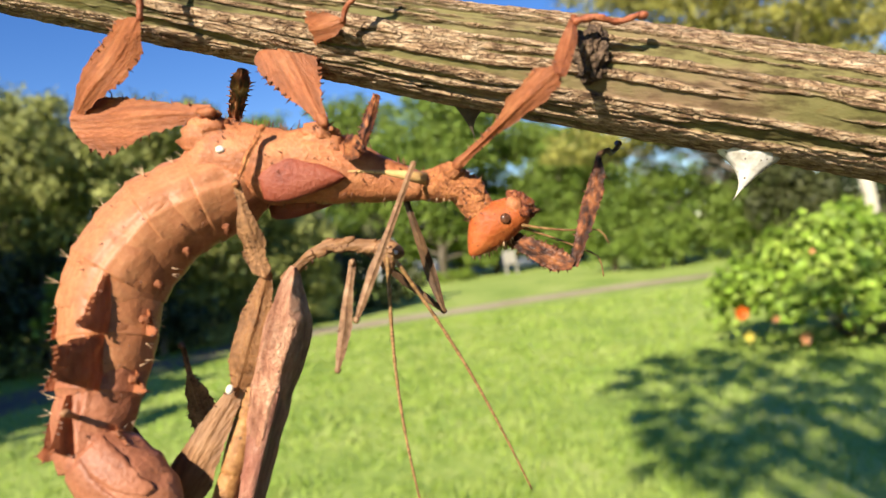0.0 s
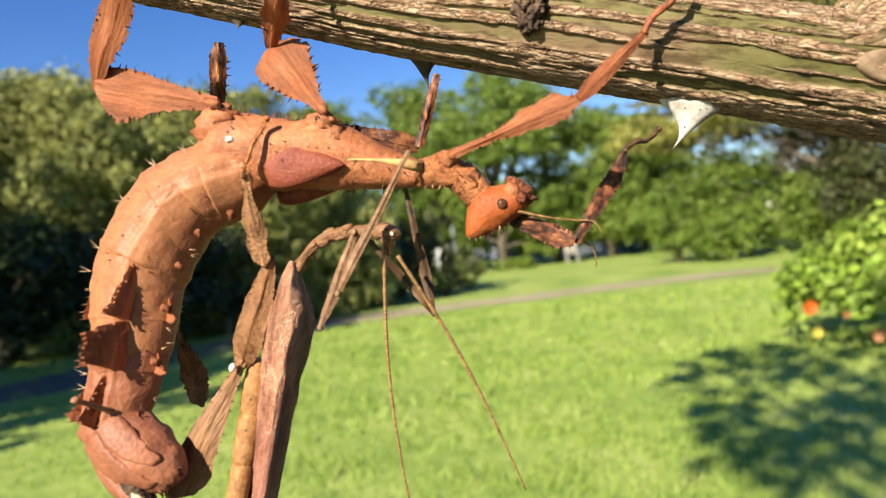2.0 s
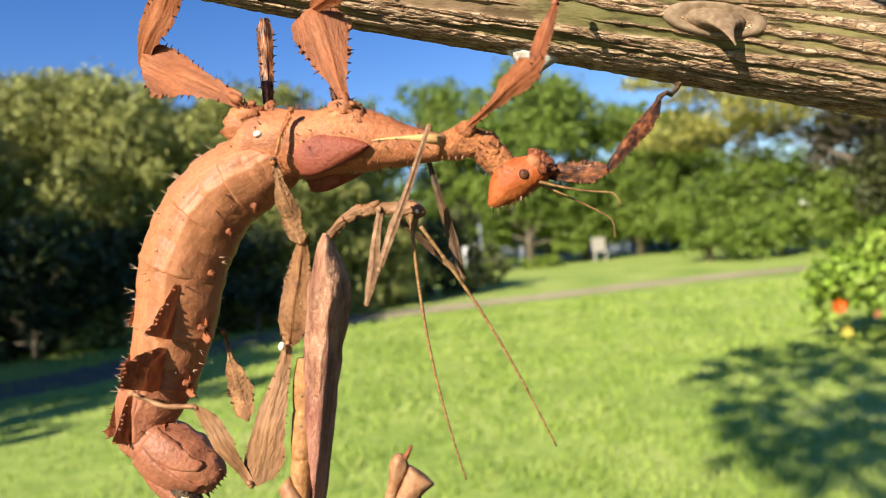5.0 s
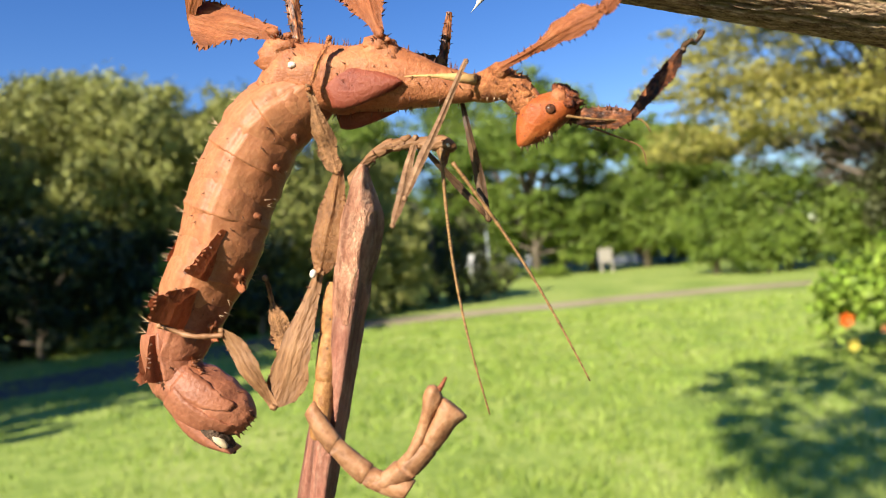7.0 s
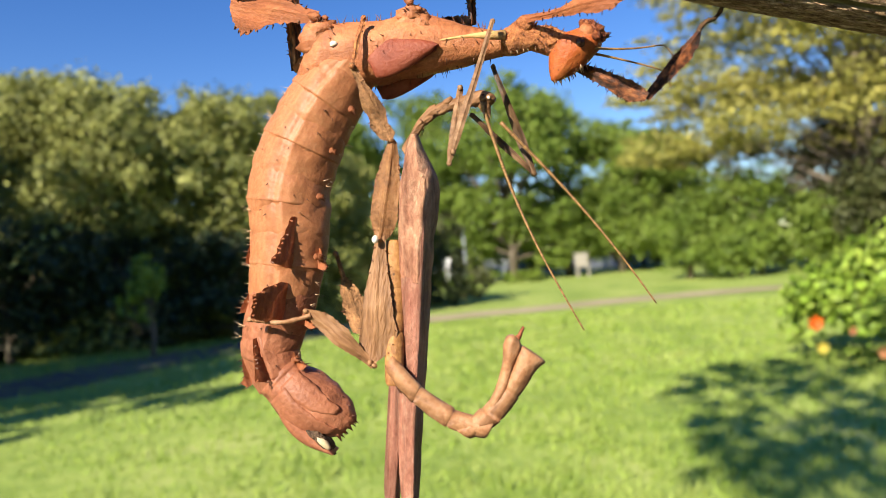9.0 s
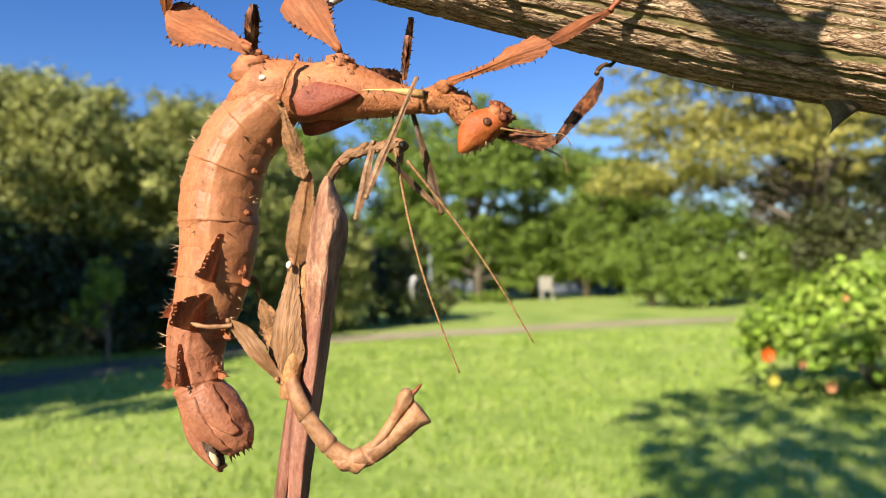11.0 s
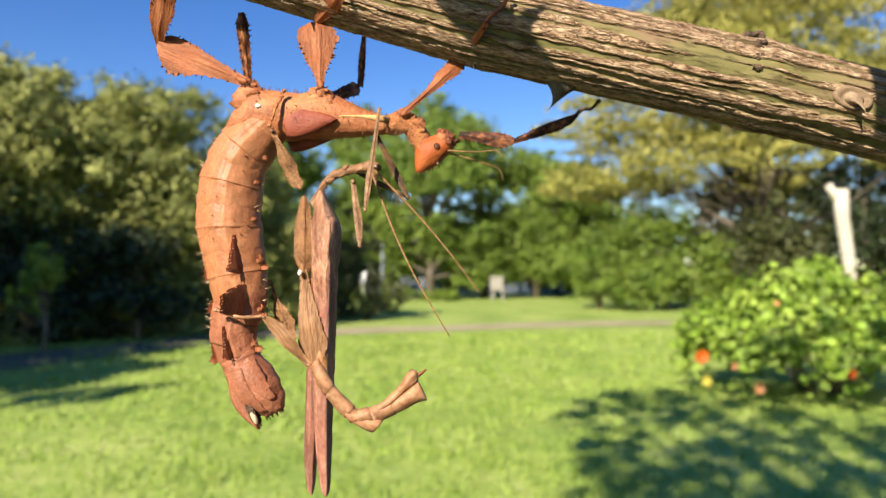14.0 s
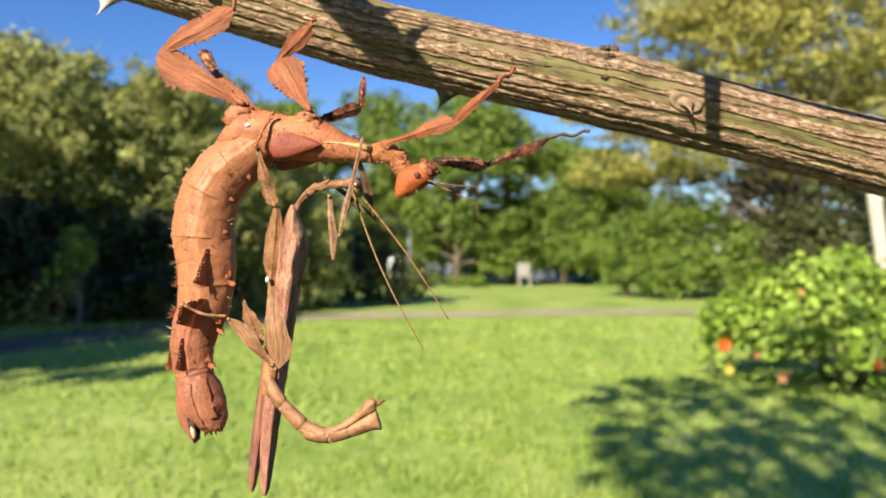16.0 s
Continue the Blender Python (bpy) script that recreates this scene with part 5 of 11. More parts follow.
    st = [(-8.4, 0, 4.6, 4.0), (-7.6, 0, 4.8, 4.25), (-6.9, 0, 4.85, 4.2), (-5, 0.1, 5.2, 4.7), (-1, 0.5, 5.8, 5.0), (2.5, 1.0, 5.3, 4.6), (5.2, 1.6, 4.3, 3.6), (7.0, 2.0, 3.2, 2.6), (8.0, 2.2, 2.1, 1.6)]
    for r in barrel(bm, [tuple(v * MM for v in s) for s in smooth_stations(st, 5)], 40, 0.10, 40):
        for v in r:     # pinched folds across the plate
            v.co.y *= 1 + 0.022 * math.sin(v.co.x * 1300 + v.co.z * 300 + 2 * noise.noise(v.co * 200)) * min(1.0, max(0.0, 0.6 - v.co.x * 60))
            v.co += v.co.normalized() * 0.00018 * noise.noise(v.co * 420)
    hairs(bm, [((x * MM, -1.5 * MM, (0.5 + z) * MM), (0.6, -0.4, 1)) for x, z in ((-6, 5.0), (-3, 5.4), (0, 5.5), (3, 5.4), (5, 5.0), (7, 4.4))], 0.0011, 9, 1, 0.00013)
    for z in (0.6, 1.6, 2.6, 3.6, 4.4):
        spine(bm, (8.1 * MM, -1.0 * MM, z * MM), (1, -0.2, 0.2), 0.0009, 0.00025, 1)
    stz = smooth_stations(st, 5)
    col = lambda x, i: float(np.interp(x, [s[0] for s in stz], [s[i] for s in stz]))
    tail = part_on("tail_ring", "abdomen12", bm, (ABDOMEN_RED, SPINE), e, "rounded orange tail ring with dark teeth")
    bm = bmesh.new()
    loops = []
    for i in range(10):
        u = i / 9
        w = 2.4 * math.sin(math.pi * (0.15 + 0.82 * u)) ** 0.8
        c = Vector((-4.5 + 14.0 * u, -1.2, -3.3 - 0.9 * math.sin(math.pi * u) + 1.0 * u * u))
        loops.append([(c + Vector((0, 2.6 * math.cos(q), w * math.sin(q) * 0.8))) * MM for q in [2 * math.pi * j / 14 for j in range(14)]])
    rings(bm, loops)
    for j in range(14):
        spine(bm, ((0.5 + 0.62 * j) * MM, -3.2 * MM, (-3.9 + 0.12 * j) * MM), (rnd.uniform(-0.3, 0.6), -0.6, -0.6), 0.0007 * rnd.uniform(0.4, 1.3), 0.00018, 0)
    part("lower_valve", bm, ABDOMEN_RED, tail, "long lower egg valve")
    # folded side plates with a torn hind edge
    for x0, x1, a0, a1, lift, sd in ((-5.6, 6.6, 186, 236, 1.075, 3.0), (-6.2, 4.6, 140, 184, 1.05, 9.0)):
        bm = bmesh.new()
        loops = []
        for i in range(19):
            u = i / 18
            x = x0 + (x1 - x0) * u
            lo, hi = a0 - 10 * (1 - u) ** 2 - 5 * noise.noise(Vector((u * 6, sd, 0))), a1 - 26 * u ** 3 - 7 * noise.noise(Vector((u * 7, sd, 2)))
            k = 0.985 + (lift - 0.985) * math.sin(math.pi * min(1.0, 0.12 + u)) ** 0.5 if u < 0.6 else lift + 0.03 * (u - 0.6)
            arc = [math.radians(lo + (hi - lo) * j / 7) for j in range(8)]
            outer = [(x * MM, col(x, 3) * k * math.cos(q) * MM, (col(x, 1) + col(x, 2) * k * math.sin(q)) * MM) for q in arc]
            inner = [(x * MM, col(x, 3) * 0.96 * math.cos(q) * MM, (col(x, 1) + col(x, 2) * 0.96 * math.sin(q)) * MM) for q in reversed(arc)]
            loops.append(outer + inner)
        rings(bm, loops)
        part("side_plate", bm, ABDOMEN_RED, tail, "folded plate along the tail")
    # solid dark lump in place of the shade inside the open valves
    bm = bmesh.new()
    ball(bm, (5.2 * MM, -1.7 * MM, -2.3 * MM), (4.4 * MM, 2.3 * MM, 1.3 * MM), 20, lumps=0.3)
    part("vent_shade", bm, KNOT, tail, "dark lump standing for the shaded gap between the valves")
    bm = bmesh.new()
    for j, (z, k) in enumerate(((0.4, 1.2), (1.7, 1.0), (3.0, 1.3), (4.2, 0.9))):
        spine(bm, (7.4 * MM, -1.6 * MM, z * MM), (1, -0.2, 0.1 * j - 0.2), 0.0014 * k, 0.0007, 0, 6)
    part("end_teeth", bm, ABDOMEN_RED, tail, "short blunt teeth at the tail end")
    bm = bmesh.new()
    ball(bm, (6.2 * MM, -3.4 * MM, -2.0 * MM), (2.2 * MM, 0.8 * MM, 0.75 * MM), 20)
    part("egg", bm, EGG, tail, "cream egg showing between the valves")
    # head
    bm = bmesh.new()
    st = [(-5.4, 0.8, 1.7, 1.9), (-4.2, 0.7, 2.8, 2.8), (-2.2, 0.3, 3.7, 3.5), (0.8, -0.7, 4.4, 3.8), (3.4, -0.9, 4.2, 3.4), (6, -0.6, 3.0, 2.5), (8, -0.2, 1.7, 1.5), (9.4, 0, 0.35, 0.35)]
    barrel(bm, [tuple(v * MM for v in s) for s in smooth_stations(st, 4)], 28, 0.06, 60)
    hd = part_on("head", "head", bm, HEAD, e, "orange-red cone-shaped spiny head")
    hd.scale = (0.82, 0.85, 0.84)
    bm = bmesh.new()
    for _ in range(34):
        x = rnd.uniform(1, 9.3)
        z, hh, hy = (float(np.interp(x, [s[0] for s in st], [s[i] for s in st])) for i in (1, 2, 3))
        a = rnd.uniform(-0.9, 0.5) if rnd.random() < 0.92 else rnd.uniform(2.5, 3.6)
        a += math.pi / 2
        spine(bm, (x * MM, hy * math.cos(a) * MM, (z + hh * math.sin(a)) * MM), (0.7, math.cos(a), math.sin(a)), 0.0013 * rnd.uniform(0.5, 1.3), 0.00021, 1 if rnd.random() < 0.6 else 0)
    for _ in range(20):
        a = rnd.uniform(0, 6.28)
        spine(bm, (-5.0 * MM, 1.9 * math.cos(a) * MM, (0.8 + 2.0 * math.sin(a)) * MM), (-1, 0.8 * math.cos(a), 0.8 * math.sin(a)), 0.0011, 0.00025, 0)
    tagged(part("bristles", bm, (SPINE, PALE_SPINE), hd), "dark and pale bristles of the head", kind="stuff")
    bm = bmesh.new()
    ball(bm, (-0.1 * MM, -3.55 * MM, 0), (1.08 * MM, 0.7 * MM, 1.08 * MM), 20)
    part("eye", bm, EYE, hd, "dark brown round eye")
    bm = bmesh.new()
    ball(bm, (-0.1 * MM, 3.3 * MM, 0), (1.08 * MM, 0.7 * MM, 1.08 * MM), 20)
    part("eye", bm, EYE, hd, "dark brown round eye")
    bm = bmesh.new()
    ball(bm, (-3.3 * MM, -2.6 * MM, -0.6 * MM), (1.5 * MM, 1.0 * MM, 1.7 * MM), 20, lumps=0.2)
    ball(bm, (-4.6 * MM, -1.6 * MM, -1.8 * MM), (1.2 * MM, 1.2 * MM, 1.2 * MM), 12, lumps=0.4)
    part("jaw", bm, SKIN, hd, "pale orange jaw")
    bm = bmesh.new()
    for x, y, z, sx, sz in ((-4.6, -1.5, 0.4, 2.0, 2.2), (-4.8, -0.9, 2.1, 1.7, 1.7), (-3.6, -2.6, 1.6, 1.2, 1.2), (-4.8, 0.8, 0.8, 1.8, 2.2), (-4.4, -1.6, -1.6, 1.5, 1.4)):
        ball(bm, (x * MM, y * MM, z * MM), (sx * MM, 1.3 * MM, sz * MM), 20, lumps=0.5)
    for _ in range(30):
        y, z = rnd.uniform(-2.6, 1.5), rnd.uniform(-0.8, 3.6)
        spine(bm, (-5.6 * MM, y * MM, z * MM), (-1, 0.25 * y, 0.35 * (z - 1.2) + rnd.uniform(-0.3, 0.3)), 0.0013 * rnd.uniform(0.6, 1.3), 0.00026, 1)
    part("crown", bm, (CROWN, SPINE), hd, "dark red knobbly crown with black spikes")
    for key, ang, length, hook in (("a", 47, 19, 1), ("b", 67, 21, 1)):
        bm = bmesh.new()
        d = Vector((-math.cos(radians(ang)), 0, math.sin(radians(ang))))
        s = Vector((d.z, 0, -d.x))
        base = Vector((-1.2, -1.9 if key == "a" else 1.5, 2.6))
        pts = [base + d * length * u + s * (0.9 * math.sin(u * 3.0) * (1 if key == "a" else -0.4) + hook * 3.6 * max(0, u - 0.8) / 0.2 * 0.9) + d * (-1.6 * max(0, u - 0.86) / 0.14) for u in [i / 16 for i in range(17)]]
        tube(bm, [p * MM for p in pts], [(0.30 - 0.17 * i / 16) * MM * (1.25 if i < 2 else 1) for i in range(17)], 7)
        part("antenna", bm, FEELER, hd, "thin curved brown antenna")
    # legs
    def leg(key, name, length, up, down, thick, teeth, material, lab, tooth=0.0007, seed=0, sides=(1, 1)):
        bm = bmesh.new()
        f_ = lambda rows: [(u, w * MM) for u, w in rows]
        blade(bm, length, f_(up), f_(down), thick * MM, teeth, tooth, seed, sides=sides)
        if name == "femur" and key[0] in "HMF":
            ball(bm, (0.4 * MM, 0, 0), (1.5 * MM, 0.8 * MM, 1.0 * MM), lumps=0.8)
        part_on(name, key, bm, (material, SPINE), e, lab)

    def tarsus(key, length, r=0.55, material=None):
        bm = bmesh.new()
        n = 10
        tube(bm, [(length * i / n, 0.0004 * math.sin(i * 1.3), 0.0005 * math.sin(i * 0.7)) for i in range(n + 1)], [r * MM * (1.15 if i % 2 == 0 else 0.85) * (1 - 0.25 * i / n) for i in range(n + 1)], 8)
        ball(bm, (length, 0, 0), (1.5 * r * MM, 1.3 * r * MM, 1.1 * r * MM))
        spine(bm, (length, 0, 0.3 * MM), (1, 0, 0.7), 0.001, 0.0002)
        part_on("tarsus", key, bm, (material or TARSUS, SPINE), e)

    leg("H_femur", "femur", 0.0255, [(0, 1.3), (0.2, 1.8), (0.45, 3.6), (0.76, 6.2), (0.86, 5.2), (0.95, 3.0), (1, 1.4)], [(0, 1.2), (0.3, 1.8), (0.6, 3.0), (0.85, 3.3), (0.96, 2.4), (1, 1.0)], 1.2, 11, LEAFY, "broad leaf-shaped brown hind thigh", seed=1)
    leg("H_tibia", "tibia", 0.0222, [(0, 0.8), (0.15, 1.7), (0.4, 3.2), (0.85, 3.0), (0.97, 1.2), (1, 0.6)], [(0, 0.7), (0.2, 1.5), (0.5, 2.9), (0.85, 3.2), (0.96, 1.4), (1, 0.5)], 0.9, 9, LEAFY, "leaf-shaped brown hind shin", seed=2)
    tarsus("H_tarsus", 0.012)
    leg("M_femur", "femur", 0.0182, [(0, 0.9), (0.15, 1.3), (0.4, 3.2), (0.7, 4.9), (0.88, 4.4), (0.95, 2.8), (1, 1.4)], [(0, 0.9), (0.15, 1.3), (0.4, 3.1), (0.72, 5.0), (0.9, 4.2), (0.96, 2.4), (1, 1.2)], 1.1, 10, LEAFY, "broad leaf-shaped toothed middle thigh", 0.0009, 3)
    leg("M_tibia", "tibia", 0.0142, [(0, 0.9), (0.2, 1.5), (0.55, 2.6), (0.85, 1.8), (1, 0.5)], [(0, 0.8), (0.2, 1.3), (0.55, 2.4), (0.85, 1.9), (1, 0.5)], 0.8, 5, LEAFY, "leaf-shaped brown middle shin", 0.0006, 4)
    tarsus("M_tarsus", 0.009, 0.45)
    leg("F_femur", "femur", 0.0228, [(0, 0.9), (0.12, 0.7), (0.35, 0.75), (0.5, 1.2), (0.62, 2.1), (0.74, 2.0), (0.84, 2.3), (0.92, 1.2), (1, 0.7)], [(0, 0.9), (0.12, 0.7), (0.35, 0.75), (0.52, 1.3), (0.66, 1.7), (0.78, 2.2), (0.9, 1.9), (0.95, 1.0), (1, 0.7)], 1.0, 12, LEAFY, "long toothed brown front thigh", 0.0006, 5)
    leg("F_tibia", "tibia", 0.0190, [(0, 0.8), (0.2, 1.3), (0.45, 1.3), (0.7, 0.9), (1, 0.6)], [(0, 0.8), (0.2, 1.2), (0.45, 1.2), (0.7, 0.9), (1, 0.6)], 0.7, 5, LEAFY, "slender brown front shin", 0.0005, 6)
    tarsus("F_tarsus", 0.0105, 0.6)
    # R leg: far-side shade is put into a darker skin colour
    leg("R_femur", "femur", 0.0145, [(0, 0.9), (0.4, 1.4), (0.8, 1.6), (1, 0.8)], [(0, 1.0), (0.4, 1.4), (0.8, 2.2), (1, 0.8)], 0.9, 16, FAR_LEG_SHADED, "toothed front thigh in shaded far-side colour", 0.0007, 7)
    leg("R_tibia", "tibia", 0.0182, [(0, 0.6), (0.3, 0.9), (0.6, 1.0), (1, 0.5)], [(0, 0.7), (0.35, 1.4), (0.7, 1.9), (0.9, 1.4), (1, 0.4)], 0.8, 10, FAR_LEG_SHADED, "leaf-edged front shin in shaded far-side colour", 0.0006, 8)
    tarsus("R_tarsus", 0.0105, 0.5, FAR_SHADED)
    leg("U_femur", "femur", 0.016, [(0, 1), (0.5, 1.8), (1, 1)], [(0, 1), (0.5, 1.8), (1, 1)], 0.9, 6, LEAFY, "brown hind thigh", 0.0006, 9)
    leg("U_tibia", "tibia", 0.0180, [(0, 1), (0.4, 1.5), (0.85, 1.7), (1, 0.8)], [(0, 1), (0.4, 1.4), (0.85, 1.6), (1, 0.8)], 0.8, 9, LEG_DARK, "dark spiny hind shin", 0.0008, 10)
    leg("V_femur", "femur", 0.0150, [(0, 0.9), (0.5, 1.6), (0.85, 2.0), (1, 1)], [(0, 0.9), (0.5, 1.6), (0.85, 1.9), (1, 1)], 0.9, 6, FAR_LEG_SHADED, "orange-brown middle thigh", 0.0006, 11)
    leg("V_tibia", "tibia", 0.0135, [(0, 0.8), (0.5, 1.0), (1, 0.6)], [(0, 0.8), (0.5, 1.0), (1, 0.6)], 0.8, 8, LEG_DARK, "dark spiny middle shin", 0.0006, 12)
    tagged(e, "large orange-brown leaf-legged female stick insect hanging from the branch", "stick insect")


def keeled(bm, stations, z0=0.3, rise=1.45):
    """A long folded wing along x with a sharp keel towards -y; stations of x, centre z, half width z, half depth y."""
    prof = [(-1.0, 0.25), (-0.93, -0.35), (-0.6, -0.78), (-0.15, -1.12), (z0 - 0.1, -rise + 0.06), (z0, -rise), (z0 + 0.08, -rise + 0.1), (0.62, -0.75), (0.86, -0.15), (1.0, 0.35), (0.7, 0.8), (0.0, 1.0), (-0.7, 0.8)]
    loops = []
    for x, zc, hz, hy in stations:
        lp = []
        for q, (pz, py) in enumerate(prof):
            k = 1 + 0.07 * noise.noise(Vector((x * 260, q * 0.9, hz * 300)))
            lp.append((x, py * hy * k, zc + pz * hz * k))
        loops.append(lp)
    return rings(bm, loops)


def male():
    e = empty("male_stick_insect")
    moving["male"] = e
    rnd = random.Random(18)
    # folded wings
    for y, st, lab in ((-0.6, [(5, 0.3, 1.8, 1.3), (9, 0.6, 2.5, 1.8), (17, 0.8, 3.0, 2.1), (28, 0.7, 2.9, 1.9), (40, 0.4, 2.8, 1.8), (52, 0.3, 2.4, 1.6), (64, 0.6, 1.8, 1.2), (71, 0.9, 1.1, 0.8), (73, 1.0, 0.4, 0.4)], "long folded mauve-brown wing"),
                       (1.2, [(6, -0.3, 1.6, 1.2), (20, -0.8, 2.4, 1.6), (40, -1.5, 2.4, 1.5), (54, -2.4, 2.0, 1.3), (65, -2.9, 1.6, 1.0), (71, -2.9, 1.0, 0.7), (73, -2.8, 0.4, 0.4)], "long folded mauve-brown wing")):
        bm = bmesh.new()
        rows = keeled(bm, [(s[0] * MM, s[1] * MM, s[2] * MM, 1.35 * s[3] * MM) for s in smooth_stations(st, 8)], 0.45, 1.25)
        for r in rows:
            for i, v in enumerate(r):
                v.co.y += y * MM
        part("wing", bm, WING, e, lab)
    bm = bmesh.new()
    st = [(-1.6, -0.2, 0.7, 0.7), (-0.3, -0.1, 1.2, 1.1), (1.5, 0.0, 1.8, 1.6), (5, 0.3, 2.5, 2.1), (9, 0.5, 3.4, 2.3), (13, 0.6, 3.5, 2.3), (18, 0.6, 3.35, 2.2), (23, 0.6, 3.1, 2.1), (26, 0.6, 2.7, 1.9)]
    rows = keeled(bm, [(s[0] * MM, s[1] * MM, s[2] * MM, 1.35 * s[3] * MM) for s in smooth_stations(st, 6)], 0.3, 1.3)
    for r in rows:
        for v in r:
            v.co.y -= 0.5 * MM
            if v.co.z > 1.4 * MM:     # shoulder of the keel
                v.co.z += 1.2 * MM * max(0.0, 1 - abs(v.co.x / MM - 6.0) / (5.0 if v.co.x < 0.006 else 12.0))
    part("forewing", bm, TEGMEN, e, "leathery brown forewing with a raised keel")
    # thorax, along x to the head
    bm = bmesh.new()
    st = [(-1.8, -0.8, 1.5, 1.3), (0, 0.4, 1.2, 1.1), (2.2, 1.8, 0.9, 0.9), (4.5, 2.7, 0.85, 0.9), (7, 2.9, 0.95, 1.0), (10, 2.2, 1.05, 1.1), (13, 1.0, 1.2, 1.1), (15.5, 0, 1.0, 1.0)]
    barrel(bm, [tuple(v * MM for v in s) for s in smooth_stations(st, 4)], 20, 0.35, 3)
    for x, z in ((5.5, 2.2), (7.0, 3.6), (8.6, 2.0), (10.2, 2.9), (12.0, 0.9), (13.2, 1.6), (14.2, 0.2)):
        ball(bm, (x * MM, rnd.uniform(-0.9, 0.4) * MM, z * MM), (1.1 * MM, 0.6 * MM, 0.6 * MM), lumps=0.6)
    for _ in range(40):
        x = rnd.uniform(0, 14)
        a = rnd.uniform(2.6, 6.6)
        spine(bm, (x * MM, math.cos(a) * MM, (float(np.interp(x, [0, 4.5, 7, 10, 15], [0.4, 2.7, 2.9, 2.2, 0])) + math.sin(a)) * MM), (-0.3, math.cos(a), math.sin(a)), 0.0006, 0.00016, 1)
    part_on("thorax", "m_thorax", bm, (TAN, SPINE), e, "thin yellowish spiny thorax")
    bm = bmesh.new()
    st = [(-1.8, 0.4, 1.1, 1.1), (-0.6, 0.2, 1.6, 1.5), (0.8, -0.4, 1.7, 1.6), (1.8, -0.9, 1.2, 1.2), (2.4, -1.2, 0.5, 0.6)]
    barrel(bm, [tuple(v * MM for v in s) for s in smooth_stations(st, 3)], 18, 0.15, 13)
    loops = []
    for i in range(6):
        u = i / 5
        c = Vector((0.2 - 0.9 * u, -0.2, -1.0 - 3.2 * u))
        loops.append([(c + Vector((1.3 * (1 - u) ** 0.7 * math.cos(q) + 0.08 * math.cos(q), 1.2 * (1 - u) ** 0.7 * math.sin(q), 0))) * MM for q in [2 * math.pi * j / 10 for j in range(10)]])
    rings(bm, loops)
    hd = part_on("head", "m_head", bm, TAN, e, "small brown head of the male")
    for y in (-1.35, 1.2):
        bm = bmesh.new()
        ball(bm, (0.5 * MM, y * MM, -0.2 * MM), (0.5 * MM, 0.35 * MM, 0.5 * MM), 20)
        part("eye", bm, EYE, hd, "dark brown eye")
    bm = bmesh.new()
    ball(bm, (1.2 * MM, -1.5 * MM, -1.0 * MM), (0.3 * MM, 0.3 * MM, 0.4 * MM))
    part("white_spot", bm, WHITE, hd, "small white wax spot")
    for key, length, bow in (("m_antenna_a", 0.046, -1.0), ("m_antenna_b", 0.043, 0.7)):
        bm = bmesh.new()
        n = 40
        tube(bm, [(length * i / n, 0.0006 * math.sin(i * 0.13), bow * 0.0016 * math.sin(math.pi * i / n)) for i in range(n + 1)], [(0.36 - 0.22 * i / n) * MM * (1.15 if i % 3 == 0 else 0.95) for i in range(n + 1)], 7)
        part_on("antenna", key, bm, FEELER, e, "very long thin brown antenna")
    f_ = lambda rows: [(u, w * MM) for u, w in rows]

    def limb(key, name, length, up, down, thick, teeth, material, lab="", tooth=0.0004, seed=0):
        bm = bmesh.new()
        blade(bm, length, f_(up), f_(down), thick * MM, teeth, tooth, seed)
        ball(bm, (0, 0, 0), (0.6 * MM, 0.5 * MM, 0.55 * MM), lumps=0.4)
        ball(bm, (length, 0, 0), (0.55 * MM, 0.45 * MM, 0.5 * MM), lumps=0.4)
        return part_on(name, key, bm, (material, SPINE), e, lab)

    up_ = limb("m_hind_upper", "hind_thigh", 0.0185, [(0, 0.8), (0.15, 1.5), (0.45, 2.5), (0.8, 2.8), (0.94, 2.0), (1, 0.9)], [(0, 0.8), (0.15, 1.5), (0.4, 2.4), (0.8, 2.2), (1, 0.9)], 1.8, 14, OLIVE, "flat olive-brown thigh with a toothed edge", 0.0005, 30)
    bm = bmesh.new()
    ball(bm, (18.6 * MM, -1.5 * MM, -0.6 * MM), (0.8 * MM, 0.5 * MM, 0.6 * MM))
    part("white_spot", bm, WHITE, up_, "small white wax spot")
    limb("m_hind_femur", "hind_shin", 0.0245, [(0, 0.8), (0.2, 1.4), (0.5, 2.9), (0.8, 4.5), (0.92, 3.4), (1, 0.8)], [(0, 0.8), (0.2, 1.2), (0.5, 2.0), (0.85, 2.5), (0.94, 1.9), (1, 0.7)], 0.7, 9, TAN, "dry tan leaf-shaped hind shin", 0.0005, 31)
    limb("m_far_hind", "hind_shin", 0.0165, [(0, 0.4), (0.3, 0.5), (0.42, 1.6), (0.7, 2.6), (0.95, 1.6), (1, 0.4)], [(0, 0.4), (0.3, 0.5), (0.42, 1.4), (0.7, 2.4), (0.95, 1.8), (1, 0.4)], 0.7, 8, SCRAP, "dark toothed leaf-shaped far shin", 0.0006, 39)
    limb("m_hind_tibia", "hind_foot", 0.0158, [(0, 0.8), (0.15, 0.8), (0.5, 1.4), (0.8, 1.2), (1, 0.5)], [(0, 0.7), (0.2, 1.0), (0.5, 2.3), (0.8, 2.1), (1, 0.5)], 0.8, 4, TAN, "dry tan leaf-shaped joint", 0.0004, 32)
    bm = bmesh.new()
    tube(bm, [(0.0105 * i / 10, 0.0003 * math.sin(i), 0.0009 * math.sin(math.pi * i / 10)) for i in range(11)], [(0.46 if i % 3 else 0.56) * MM * (1 - 0.02 * i) for i in range(11)], 8)
